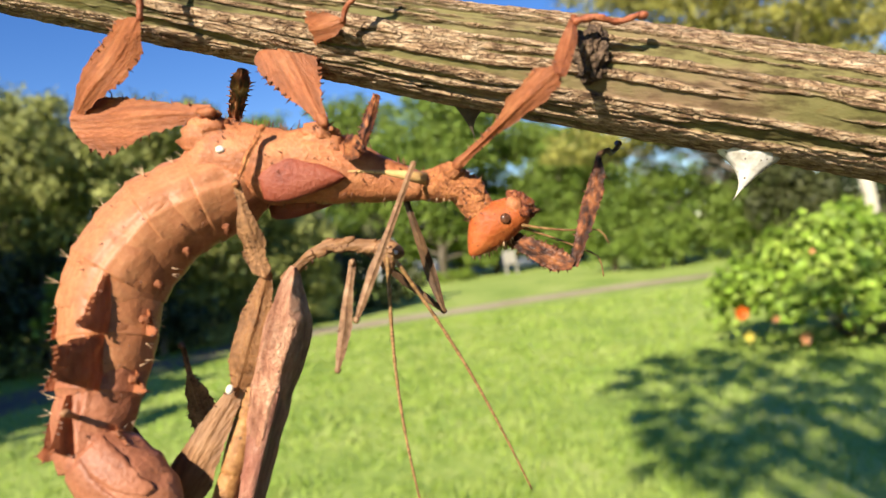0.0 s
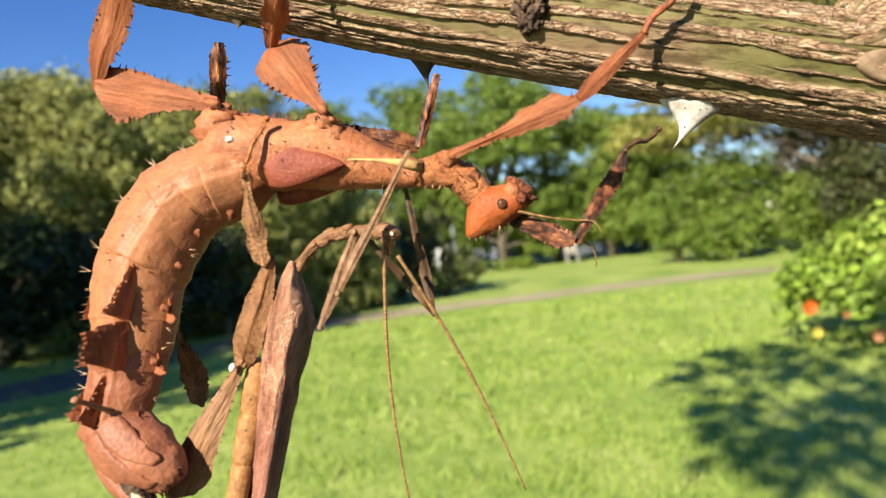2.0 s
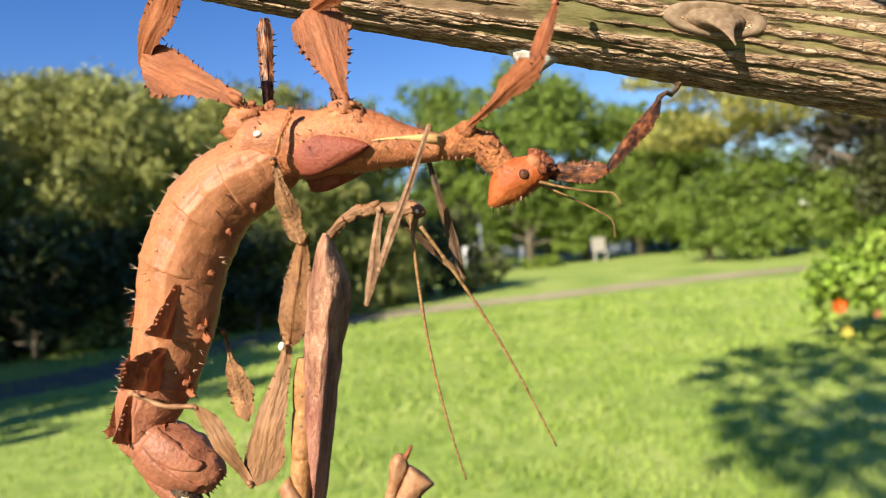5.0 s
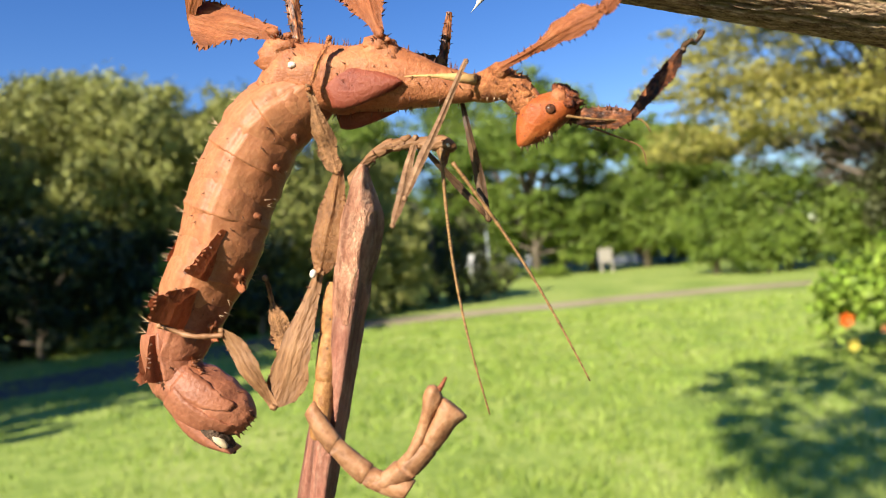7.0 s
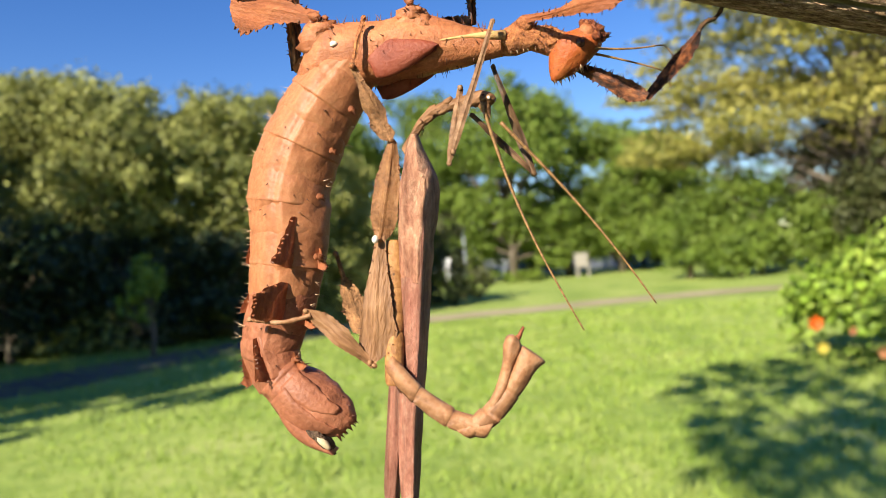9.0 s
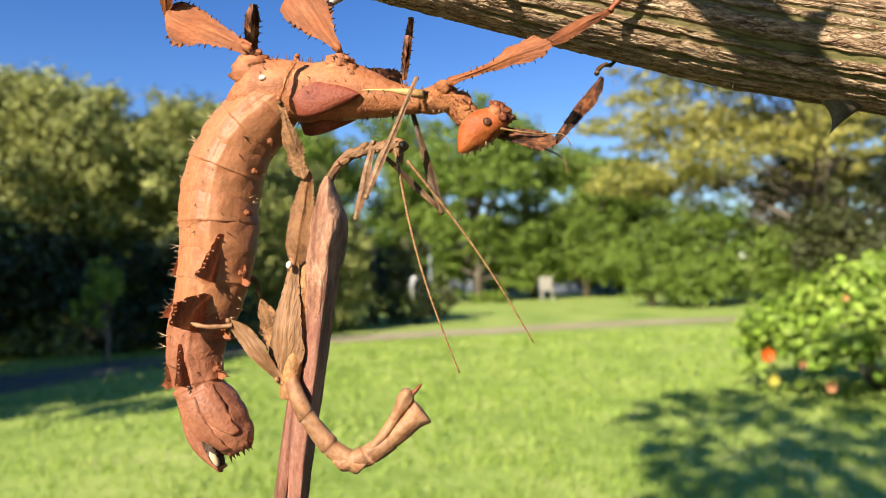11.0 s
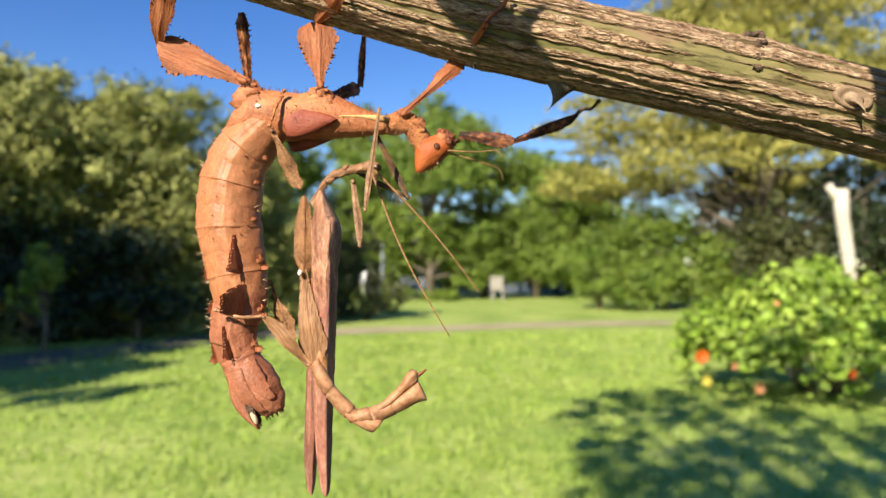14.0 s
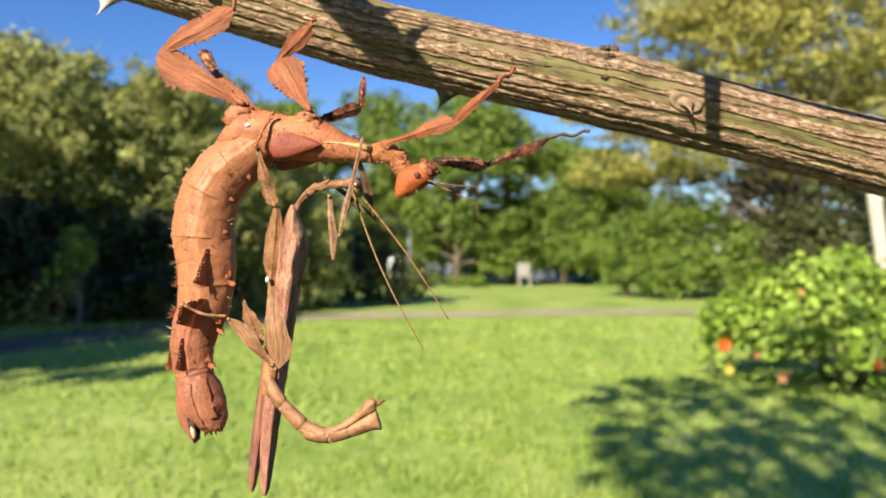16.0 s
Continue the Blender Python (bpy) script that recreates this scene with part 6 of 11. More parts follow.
    ball(bm, (10.7 * MM, 0, 0), (0.8 * MM, 0.5 * MM, 0.6 * MM), lumps=0.6)
    part_on("tarsus", "m_hind_tarsus", bm, MALE_TAIL, e)
    limb("m_fore_femur", "front_thigh", 0.0165, [(0, 0.6), (0.2, 0.6), (0.6, 1.3), (0.85, 0.8), (1, 0.3)], [(0, 0.6), (0.2, 0.6), (0.6, 0.8), (0.85, 0.7), (1, 0.3)], 0.7, 6, DRY, "narrow dry brown front thigh", 0.0004, 33)
    limb("m_fore_tibia", "front_shin", 0.0250, [(0, 0.3), (0.1, 0.6), (0.3, 0.9), (0.5, 0.6), (1, 0.4)], [(0, 0.3), (0.1, 0.6), (0.3, 0.7), (0.5, 0.6), (1, 0.4)], 0.6, 7, DRY, "long thin brown front shin", 0.0003, 34)
    # far front leg, coloured darker than the near one as its shadow side
    limb("m_far_femur", "front_thigh", 0.0162, [(0, 0.4), (0.5, 0.7), (1, 0.4)], [(0, 0.4), (0.5, 0.7), (1, 0.4)], 0.6, 4, FAR_SHADED, "thin front thigh in dark shadow-side colour", 0.0003, 35)
    limb("m_far_tibia", "front_shin", 0.0218, [(0, 0.4), (0.3, 1.0), (0.6, 0.7), (1, 0.4)], [(0, 0.4), (0.3, 1.0), (0.6, 0.7), (1, 0.4)], 0.6, 4, FAR_SHADED, "thin front shin in dark shadow-side colour", 0.0003, 36)
    limb("m_mid_femur", "middle_thigh", 0.0150, [(0, 0.6), (0.06, 1.6), (0.25, 2.3), (0.36, 1.6), (0.46, 2.0), (0.6, 1.5), (0.75, 0.7), (1, 0.6)], [(0, 0.6), (0.06, 1.4), (0.2, 1.0), (0.35, 1.8), (0.55, 1.5), (0.72, 0.8), (1, 0.6)], 0.7, 8, SCRAP, "flat ragged grey-brown middle thigh", 0.0005, 37)
    limb("m_mid_tibia", "middle_shin", 0.0095, [(0, 0.5), (0.3, 0.45), (0.6, 0.55), (1, 0.5)], [(0, 0.5), (0.3, 0.45), (0.6, 0.5), (1, 0.5)], 0.6, 8, NECK, "thin brown middle shin", 0.0003, 38)
    # abdomen in three stiff pieces, which pass before the wings
    def bend(rows, xs, ys):
        for r in rows:
            for v in r:
                v.co.y += float(np.interp(v.co.x / MM, xs, ys)) * MM

    def plated(x0, x1, n, z, hz, hy):
        """Stations of n plates, each wider at its hind edge and stepping down to the next."""
        out = []
        for i in range(n):
            a, b = x0 + (x1 - x0) * i / n, x0 + (x1 - x0) * (i + 1) / n
            for u, k in ((0.0, 0.9), (0.15, 0.95), (0.5, 0.98), (0.85, 1.03), (0.97, 1.04), (1.0, 0.9)):
                x = a + (b - a) * u
                out.append((x, float(np.interp(x, *z)), float(np.interp(x, *hz)) * k, float(np.interp(x, *hy)) * k))
        return out

    bm = bmesh.new()
    st = [(0, 0, 1.2, 1.2), (3, 0, 1.9, 1.7), (8, 0, 2.1, 1.9), (9, 0, 1.8, 1.7), (10, 0, 2.0, 1.8), (16, 0, 1.9, 1.7), (17, 0, 1.6, 1.5), (18, 0, 1.8, 1.6), (25, 0, 1.7, 1.5), (26.5, 0, 1.3, 1.2)]
    bend(barrel(bm, [tuple(v * MM for v in s) for s in smooth_stations(st, 3)], 16, 0.1, 21), [8, 26], [0, -3.6])
    part_on("abdomen", "m_abd_mid", bm, MALE_BODY, e, "slender yellow-brown abdomen")
    bm = bmesh.new()
    st = plated(-2, 19.5, 3, ([-2, 0, 4, 8, 13, 17, 20], [2.6, 1.7, 0.3, -0.6, -0.9, -0.1, 1.3]), ([-5, 0, 8, 20], [1.5, 1.7, 1.8, 2.0]), ([-5, 0, 8, 20], [1.3, 1.4, 1.5, 1.7]))
    bend(barrel(bm, [tuple(v * MM for v in s) for s in st], 20, 0.14, 22), [-6, 2, 20], [-3.4, -4.6, -4.4])
    part_on("abdomen", "m_abd_low", bm, MALE_TAIL, e, "slender tan abdomen that curls")
    bm = bmesh.new()
    st = plated(-1.8, 9, 2, ([-1.8, 0, 2, 5, 9], [2.0, 0.9, 0.1, -0.6, -0.9]), ([-3, 4, 9], [1.8, 2.1, 1.8]), ([-3, 4, 9], [1.6, 1.8, 1.6]))
    st += smooth_stations([(9.2, -0.9, 1.75, 1.6), (12, -0.7, 1.9, 1.7), (14.4, -0.4, 2.1, 1.8), (16.0, -0.4, 2.4, 1.6), (16.8, -0.4, 2.5, 1.2), (17.0, -0.4, 1.2, 0.5)], 3)
    bend(barrel(bm, [tuple(v * MM for v in s) for s in st], 24, 0.14, 23), [0, 17], [-4.4, -4.4])
    tl = part_on("tail", "m_abd_end", bm, MALE_TAIL, e, "tan tail that widens to a club")
    bm = bmesh.new()
    st = [(5, 0.2, 0.9, 1.3), (8, 0.6, 1.1, 1.4), (11, 1.4, 1.1, 1.4), (13.4, 2.4, 1.25, 1.5), (15.4, 3.1, 1.7, 1.6), (16.8, 3.5, 1.5, 1.4), (17.6, 3.7, 0.6, 0.6)]
    bend(barrel(bm, [tuple(v * MM for v in s) for s in smooth_stations(st, 4)], 20, 0.16, 24), [0, 17], [-4.6, -4.6])
    part("clasper", bm, MALE_TAIL, tl, "curled clasper at the tail tip")
    bm = bmesh.new()
    tube(bm, [(16.6 * MM, -4.6 * MM, 3.2 * MM), (18.2 * MM, -4.6 * MM, 3.2 * MM), (19.8 * MM, -4.6 * MM, 3.5 * MM)], [0.7 * MM, 0.42 * MM, 0.25 * MM], 7)
    part("tail_spike", bm, TARSUS, tl, "short dark red spike")
    tagged(e, "slender winged brown male stick insect holding on under the female", "stick insect")


female()
male()


# ---- how the insects move ----
def motions():
    walk(moving["female"], [
        (0, pose(-0.18752, 0.21240, 0.99361, 0.0, 12.7, 0.0)), (0.5, pose(-0.18705, 0.20490, 0.99412, 0.0, 13.3, 0.0)), (1, pose(-0.18595, 0.21212, 0.98745, 0.0, 14.1, 0.0)),
        (1.5, pose(-0.18028, 0.20763, 0.98811, 0.0, 9.9, 0.0)), (2, pose(-0.18010, 0.20940, 0.98504, 0.0, 12.3, 0.0)), (2.5, pose(-0.17164, 0.21177, 0.97850, 0.0, 5.3, 0.0)),
        (3, pose(-0.17186, 0.21169, 0.98081, 0.0, 4.4, 0.0)), (3.5, pose(-0.16341, 0.20668, 0.97299, 0.0, 3.4, 0.0)), (4, pose(-0.16390, 0.21148, 0.97436, 0.0, 4.9, 0.0)),
        (4.5, pose(-0.15984, 0.20402, 0.97452, 0.0, 6.1, 0.0)), (5, pose(-0.15178, 0.19612, 0.96981, 0.0, 5.8, 0.0)), (7.5, pose(-0.13486, 0.20784, 0.96571, 0.0, 8.1, 0.0)),
        (8, pose(-0.13161, 0.20850, 0.96505, 0.0, 8.0, 0.0)), (8.5, pose(-0.12904, 0.21256, 0.96548, 0.0, -1.1, 0.0)), (9, pose(-0.12530, 0.21103, 0.96411, 0.0, -0.5, 0.0)),
        (11.5, pose(-0.10809, 0.21055, 0.95950, 0.0, 5.8, 0.0)), (12, pose(-0.10046, 0.20392, 0.95511, 0.0, 2.0, 0.0)), (12.5, pose(-0.10068, 0.21135, 0.95405, 0.0, 3.9, 0.0)),
        (13, pose(-0.08454, 0.21476, 0.95145, 0.0, 6.1, 0.0)), (13.5, pose(-0.07319, 0.21785, 0.94818, 0.0, 4.3, 0.0)), (14, pose(-0.07451, 0.21571, 0.94692, 0.0, 3.1, 0.0)),
        (14.5, pose(-0.07567, 0.21591, 0.94650, 0.0, 5.1, 0.0)), (15, pose(-0.05491, 0.19939, 0.93543, 0.0, 3.9, 0.0)), (15.5, pose(-0.05438, 0.19349, 0.93487, 0.0, 4.4, 0.0)),
        (16, pose(-0.04968, 0.18416, 0.93567, 0.0, 8.4, 0.0)),
    ])
    walk(moving["head"], [
        (0, pose(0.04450, 0.00000, -0.00628, 180.0, 52.2, 180.0)), (0.5, pose(0.04517, 0.00000, -0.00615, 180.0, 51.0, 180.0)), (1, pose(0.04472, 0.00000, -0.00640, 180.0, 48.2, 180.0)),
        (1.5, pose(0.04512, 0.00000, -0.00606, 180.0, 46.4, 180.0)), (2, pose(0.04521, 0.00000, -0.00596, 180.0, 48.6, 180.0)), (2.5, pose(0.04147, 0.00000, -0.00653, 180.0, 44.8, 180.0)),
        (3, pose(0.04408, 0.00000, -0.00656, 180.0, 43.7, 180.0)), (3.5, pose(0.04466, 0.00000, -0.00751, 180.0, 39.6, 180.0)), (4, pose(0.04544, 0.00000, -0.00660, 180.0, 46.7, 180.0)),
        (4.5, pose(0.04533, 0.00000, -0.00596, 180.0, 45.8, 180.0)), (5, pose(0.04506, 0.00000, -0.00731, 180.0, 41.0, 180.0)), (7.5, pose(0.04423, 0.00000, -0.00579, 180.0, 50.3, 180.0)),
        (8, pose(0.04442, 0.00000, -0.00536, 180.0, 48.3, 180.0)), (8.5, pose(0.04555, 0.00000, -0.00377, 180.0, 43.5, 180.0)), (9, pose(0.04495, 0.00000, -0.00443, 180.0, 46.4, 180.0)),
        (11.5, pose(0.04431, 0.00000, -0.00625, 180.0, 47.8, 180.0)), (12, pose(0.04428, 0.00000, -0.00587, 180.0, 47.7, 180.0)), (12.5, pose(0.04342, 0.00000, -0.00733, 180.0, 47.6, 180.0)),
        (13, pose(0.04449, 0.00000, -0.00685, 180.0, 52.2, 180.0)), (13.5, pose(0.04518, 0.00000, -0.00620, 180.0, 49.1, 180.0)), (14, pose(0.04398, 0.00000, -0.00744, 180.0, 53.2, 180.0)),
        (14.5, pose(0.04400, 0.00000, -0.00626, 180.0, 63.1, 180.0)), (15, pose(0.04412, 0.00000, -0.00648, 180.0, 49.3, 180.0)), (15.5, pose(0.04417, 0.00000, -0.00610, 180.0, 48.4, 180.0)),
        (16, pose(0.04445, 0.00000, -0.00627, 180.0, 51.2, 180.0)),
    ])
    walk(moving["H_femur"], [
        (0, pose(-0.00229, -0.00460, 0.00552, 178.7, 4.3, 162.9)), (0.5, pose(-0.00293, -0.00438, 0.00550, 179.8, 0.7, 160.4)), (1, pose(-0.00289, -0.00442, 0.00556, -177.0, -10.7, 164.4)),
        (1.5, pose(-0.00300, -0.00437, 0.00559, -176.2, -11.9, 162.3)), (2, pose(-0.00328, -0.00430, 0.00559, -178.0, -6.8, 163.8)), (2.5, pose(-0.00253, -0.00451, 0.00550, -179.5, -3.3, 170.8)),
        (3, pose(-0.00206, -0.00456, 0.00518, -176.9, -30.4, 174.0)), (3.5, pose(-0.00247, -0.00453, 0.00542, -174.5, -30.5, 169.3)), (4, pose(-0.00224, -0.00454, 0.00534, -177.3, -23.5, 173.3)),
        (4.5, pose(-0.00258, -0.00450, 0.00549, -176.0, -21.4, 169.1)), (5, pose(-0.00385, -0.00400, 0.00612, -170.4, -24.8, 158.1)), (7.5, pose(-0.00375, -0.00385, 0.00584, -172.0, -14.3, 150.5)),
        (8, pose(-0.00376, -0.00385, 0.00582, -172.4, -13.6, 150.6)), (8.5, pose(-0.00284, -0.00435, 0.00561, -167.0, -21.4, 147.8)), (9, pose(-0.00291, -0.00430, 0.00566, -166.1, -22.9, 147.5)),
        (11.5, pose(-0.00348, -0.00418, 0.00596, -170.7, -26.4, 159.8)), (12, pose(-0.00271, -0.00447, 0.00558, -172.1, -34.9, 166.4)), (12.5, pose(-0.00397, -0.00416, 0.00647, -172.0, -34.5, 166.0)),
        (13, pose(-0.00450, -0.00398, 0.00624, -174.5, -20.6, 164.7)), (13.5, pose(-0.00419, -0.00414, 0.00625, -174.6, -24.7, 167.4)), (14, pose(-0.00389, -0.00421, 0.00607, -174.9, -23.3, 167.3)),
        (14.5, pose(-0.00340, -0.00438, 0.00582, -176.9, -21.4, 171.6)), (15, pose(-0.00257, -0.00450, 0.00549, -177.7, -25.0, 174.5)), (15.5, pose(-0.00253, -0.00450, 0.00545, -178.1, -32.9, 176.6)),
        (16, pose(-0.00252, -0.00451, 0.00547, -178.4, -22.7, 175.8)),
    ])
    walk(moving["H_tibia"], [
        (0, pose(-0.02629, 0.00277, 0.00364, 26.3, -38.6, -38.4)), (0.5, pose(-0.02722, 0.00430, 0.00497, 18.4, -37.6, -28.7)), (1, pose(-0.02747, 0.00278, 0.00968, 36.1, -43.0, -46.9)),
        (1.5, pose(-0.02757, 0.00400, 0.00930, 37.3, -54.2, -43.2)), (2, pose(-0.02847, 0.00381, 0.00695, 42.8, -50.9, -50.1)), (2.5, pose(-0.02759, -0.00046, 0.00696, 60.0, -67.5, -61.9)),
        (3, pose(-0.02338, -0.00231, 0.01778, 5.3, -22.4, -13.8)), (3.5, pose(-0.02392, -0.00046, 0.01828, 7.7, -41.7, -11.6)), (4, pose(-0.02511, -0.00185, 0.01535, 12.7, -42.7, -18.4)),
        (4.5, pose(-0.02587, 0.00000, 0.01478, 9.9, -43.7, -14.1)), (5, pose(-0.02723, 0.00636, 0.01493, 28.6, -36.4, -42.6)), (7.5, pose(-0.02655, 0.01008, 0.01110, 30.7, -25.6, -54.0)),
        (8, pose(-0.02653, 0.00991, 0.01102, 27.3, -22.4, -53.6)), (8.5, pose(-0.02320, 0.00874, 0.01482, 17.8, -12.0, -57.1)), (9, pose(-0.02335, 0.00923, 0.01523, 23.2, -16.7, -56.2)),
        (11.5, pose(-0.02569, 0.00575, 0.01517, 61.5, -44.3, -69.3)), (12, pose(-0.02389, 0.00215, 0.01577, 61.0, -66.6, -63.1)), (12.5, pose(-0.02656, 0.00228, 0.02040, 6.9, -11.3, -31.9)),
        (13, pose(-0.02850, 0.00469, 0.01391, 48.0, -27.0, -67.8)), (13.5, pose(-0.02734, 0.00291, 0.01591, 57.6, -25.8, -74.5)), (14, pose(-0.02748, 0.00282, 0.01473, 55.9, -35.2, -68.7)),
        (14.5, pose(-0.02723, 0.00016, 0.01380, 67.3, -49.8, -72.3)), (15, pose(-0.02555, -0.00231, 0.01625, 7.7, -62.9, -8.6)), (15.5, pose(-0.02382, -0.00323, 0.01927, 1.4, -36.6, -2.4)),
        (16, pose(-0.02590, -0.00277, 0.01528, 2.3, -37.6, -3.8)),
    ])
    walk(moving["H_tarsus"], [
        (0, pose(-0.01270, -0.00801, 0.01749, 0.0, -86.0, 0.0)), (0.5, pose(-0.01204, -0.00400, 0.01828, 0.0, -86.6, 0.0)), (1, pose(-0.01682, -0.00862, 0.02421, 0.0, -87.4, 0.0)),
        (1.5, pose(-0.01893, -0.00413, 0.02576, 0.0, -83.2, 0.0)), (2, pose(-0.02034, -0.00590, 0.02250, 0.0, -85.6, 0.0)), (2.5, pose(-0.02359, -0.00796, 0.02746, 0.0, -78.6, 0.0)),
        (3, pose(-0.00346, -0.00719, 0.02625, 0.0, -77.7, 0.0)), (3.5, pose(-0.00769, -0.00378, 0.03306, 0.0, -76.7, 0.0)), (4, pose(-0.00963, -0.00699, 0.03041, 0.0, -78.2, 0.0)),
        (4.5, pose(-0.01030, -0.00392, 0.03011, 0.0, -79.4, 0.0)), (5, pose(-0.01598, -0.00400, 0.02619, 0.0, -79.1, 0.0)), (7.5, pose(-0.01606, -0.00434, 0.01963, 0.0, -81.4, 0.0)),
        (8, pose(-0.01552, -0.00500, 0.01866, 0.0, -81.3, 0.0)), (8.5, pose(-0.01169, -0.00906, 0.01932, 0.0, -72.2, 0.0)), (9, pose(-0.01215, -0.00753, 0.02128, 0.0, -72.8, 0.0)),
        (11.5, pose(-0.02084, -0.00705, 0.02852, 0.0, -79.1, 0.0)), (12, pose(-0.02076, -0.00400, 0.03175, 0.0, -75.3, 0.0)), (12.5, pose(-0.01025, -0.00785, 0.02423, 0.0, -77.2, 0.0)),
        (13, pose(-0.02200, -0.01126, 0.02267, 0.0, -79.4, 0.0)), (13.5, pose(-0.02256, -0.01435, 0.02459, 0.0, -77.6, 0.0)), (14, pose(-0.02163, -0.01221, 0.02608, 0.0, -76.4, 0.0)),
        (14.5, pose(-0.02321, -0.01241, 0.02942, 0.0, -78.4, 0.0)), (15, pose(-0.01555, -0.00382, 0.03601, 0.0, -77.2, 0.0)), (15.5, pose(-0.00602, -0.00397, 0.03251, 0.0, -77.7, 0.0)),
        (16, pose(-0.00836, -0.00392, 0.02883, 0.0, -81.7, 0.0)),
    ])
    walk(moving["M_femur"], [
        (0, pose(0.01509, -0.00465, 0.00579, -153.6, -50.5, 149.3)), (0.5, pose(0.01515, -0.00475, 0.00571, -145.5, -47.5, 142.0)), (1, pose(0.01482, -0.00451, 0.00618, -155.4, -51.7, 156.3)),
        (1.5, pose(0.01449, -0.00434, 0.00657, -161.2, -43.3, 153.8)), (2, pose(0.01476, -0.00448, 0.00624, -155.6, -38.0, 147.7)), (2.5, pose(0.01469, -0.00447, 0.00631, -168.0, -41.2, 161.4)),
        (3, pose(0.01464, -0.00446, 0.00636, -167.6, -42.9, 165.5)), (3.5, pose(0.01479, -0.00449, 0.00621, -154.2, -46.6, 151.5)), (4, pose(0.01508, -0.00470, 0.00579, -140.8, -48.9, 141.7)),
        (4.5, pose(0.01483, -0.00457, 0.00604, -99.4, -65.8, 113.2)), (5, pose(0.01486, -0.00393, 0.00574, -144.2, -67.2, 151.6)), (7.5, pose(0.01493, -0.00466, 0.00583, -133.1, -53.4, 131.0)),
        (8, pose(0.01493, -0.00467, 0.00580, -133.0, -54.9, 129.6)), (8.5, pose(0.01487, -0.00469, 0.00574, -110.2, -64.0, 109.8)), (9, pose(0.01474, -0.00438, 0.00650, -120.7, -64.4, 118.3)),
        (11.5, pose(0.01428, -0.00431, 0.00680, -170.6, -42.4, 156.9)), (12, pose(0.01467, -0.00445, 0.00634, -175.2, -38.7, 156.3)), (12.5, pose(0.01440, -0.00438, 0.00662, -171.6, -41.7, 158.2)),
        (13, pose(0.01495, -0.00465, 0.00586, -141.0, -56.8, 133.8)), (13.5, pose(0.01479, -0.00458, 0.00591, -81.8, -72.4, 86.7)), (14, pose(0.01484, -0.00456, 0.00596, -111.9, -72.2, 117.6)),
        (14.5, pose(0.01483, -0.00434, 0.00605, -151.5, -67.2, 158.2)), (15, pose(0.01474, -0.00448, 0.00625, -169.3, -41.7, 163.2)), (15.5, pose(0.01475, -0.00449, 0.00624, -173.7, -36.4, 166.6)),
        (16, pose(0.01458, -0.00437, 0.00647, -154.9, -44.8, 149.7)),
    ])
    walk(moving["M_tibia"], [
        (0, pose(0.00514, 0.00125, 0.01984, 26.0, -3.5, -33.7)), (0.5, pose(0.00547, 0.00282, 0.01914, 25.2, -6.3, -24.1)), (1, pose(0.00448, 0.00002, 0.02046, 47.7, -22.2, -41.5)),
        (1.5, pose(0.00260, 0.00150, 0.01905, 43.8, -20.2, -39.1)), (2, pose(0.00263, 0.00319, 0.01744, 83.6, -26.5, -69.9)), (2.5, pose(0.00170, -0.00011, 0.01829, 77.4, -43.3, -63.5)),
        (3, pose(0.00173, -0.00112, 0.01874, 71.5, -43.7, -54.8)), (3.5, pose(0.00380, 0.00149, 0.01943, 40.7, -37.6, -29.1)), (4, pose(0.00569, 0.00272, 0.01950, 49.2, -30.0, -40.7)),
        (4.5, pose(0.01188, 0.00229, 0.02264, 35.0, -21.6, -27.2)), (5, pose(0.00865, -0.00057, 0.02251, 41.7, -0.3, -53.8)), (7.5, pose(0.00780, 0.00353, 0.02043, 55.7, -11.1, -53.2)),
        (8, pose(0.00826, 0.00339, 0.02069, 56.1, -6.1, -54.5)), (8.5, pose(0.01217, 0.00283, 0.02209, 48.1, 3.3, -61.0)), (9, pose(0.01100, 0.00255, 0.02291, 49.9, -2.5, -58.1)),
        (11.5, pose(0.00192, 0.00095, 0.01908, 70.0, -26.1, -60.0)), (12, pose(0.00167, 0.00125, 0.01773, 69.2, -30.8, -60.2)), (12.5, pose(0.00178, 0.00067, 0.01872, 82.5, -35.1, -70.5)),
        (13, pose(0.00805, 0.00254, 0.02109, 72.2, -19.4, -68.6)), (13.5, pose(0.01511, 0.00092, 0.02326, 69.4, -14.5, -72.6)), (14, pose(0.01226, 0.00037, 0.02329, 55.0, -15.9, -56.2)),
        (14.5, pose(0.00828, -0.00172, 0.02283, 20.1, -24.9, 2.1)), (15, pose(0.00173, -0.00056, 0.01836, 38.2, -65.1, -22.1)), (15.5, pose(0.00049, -0.00109, 0.01703, 35.5, -61.7, -15.9)),
        (16, pose(0.00342, 0.00214, 0.01928, -9.9, -57.1, 36.0)),
    ])
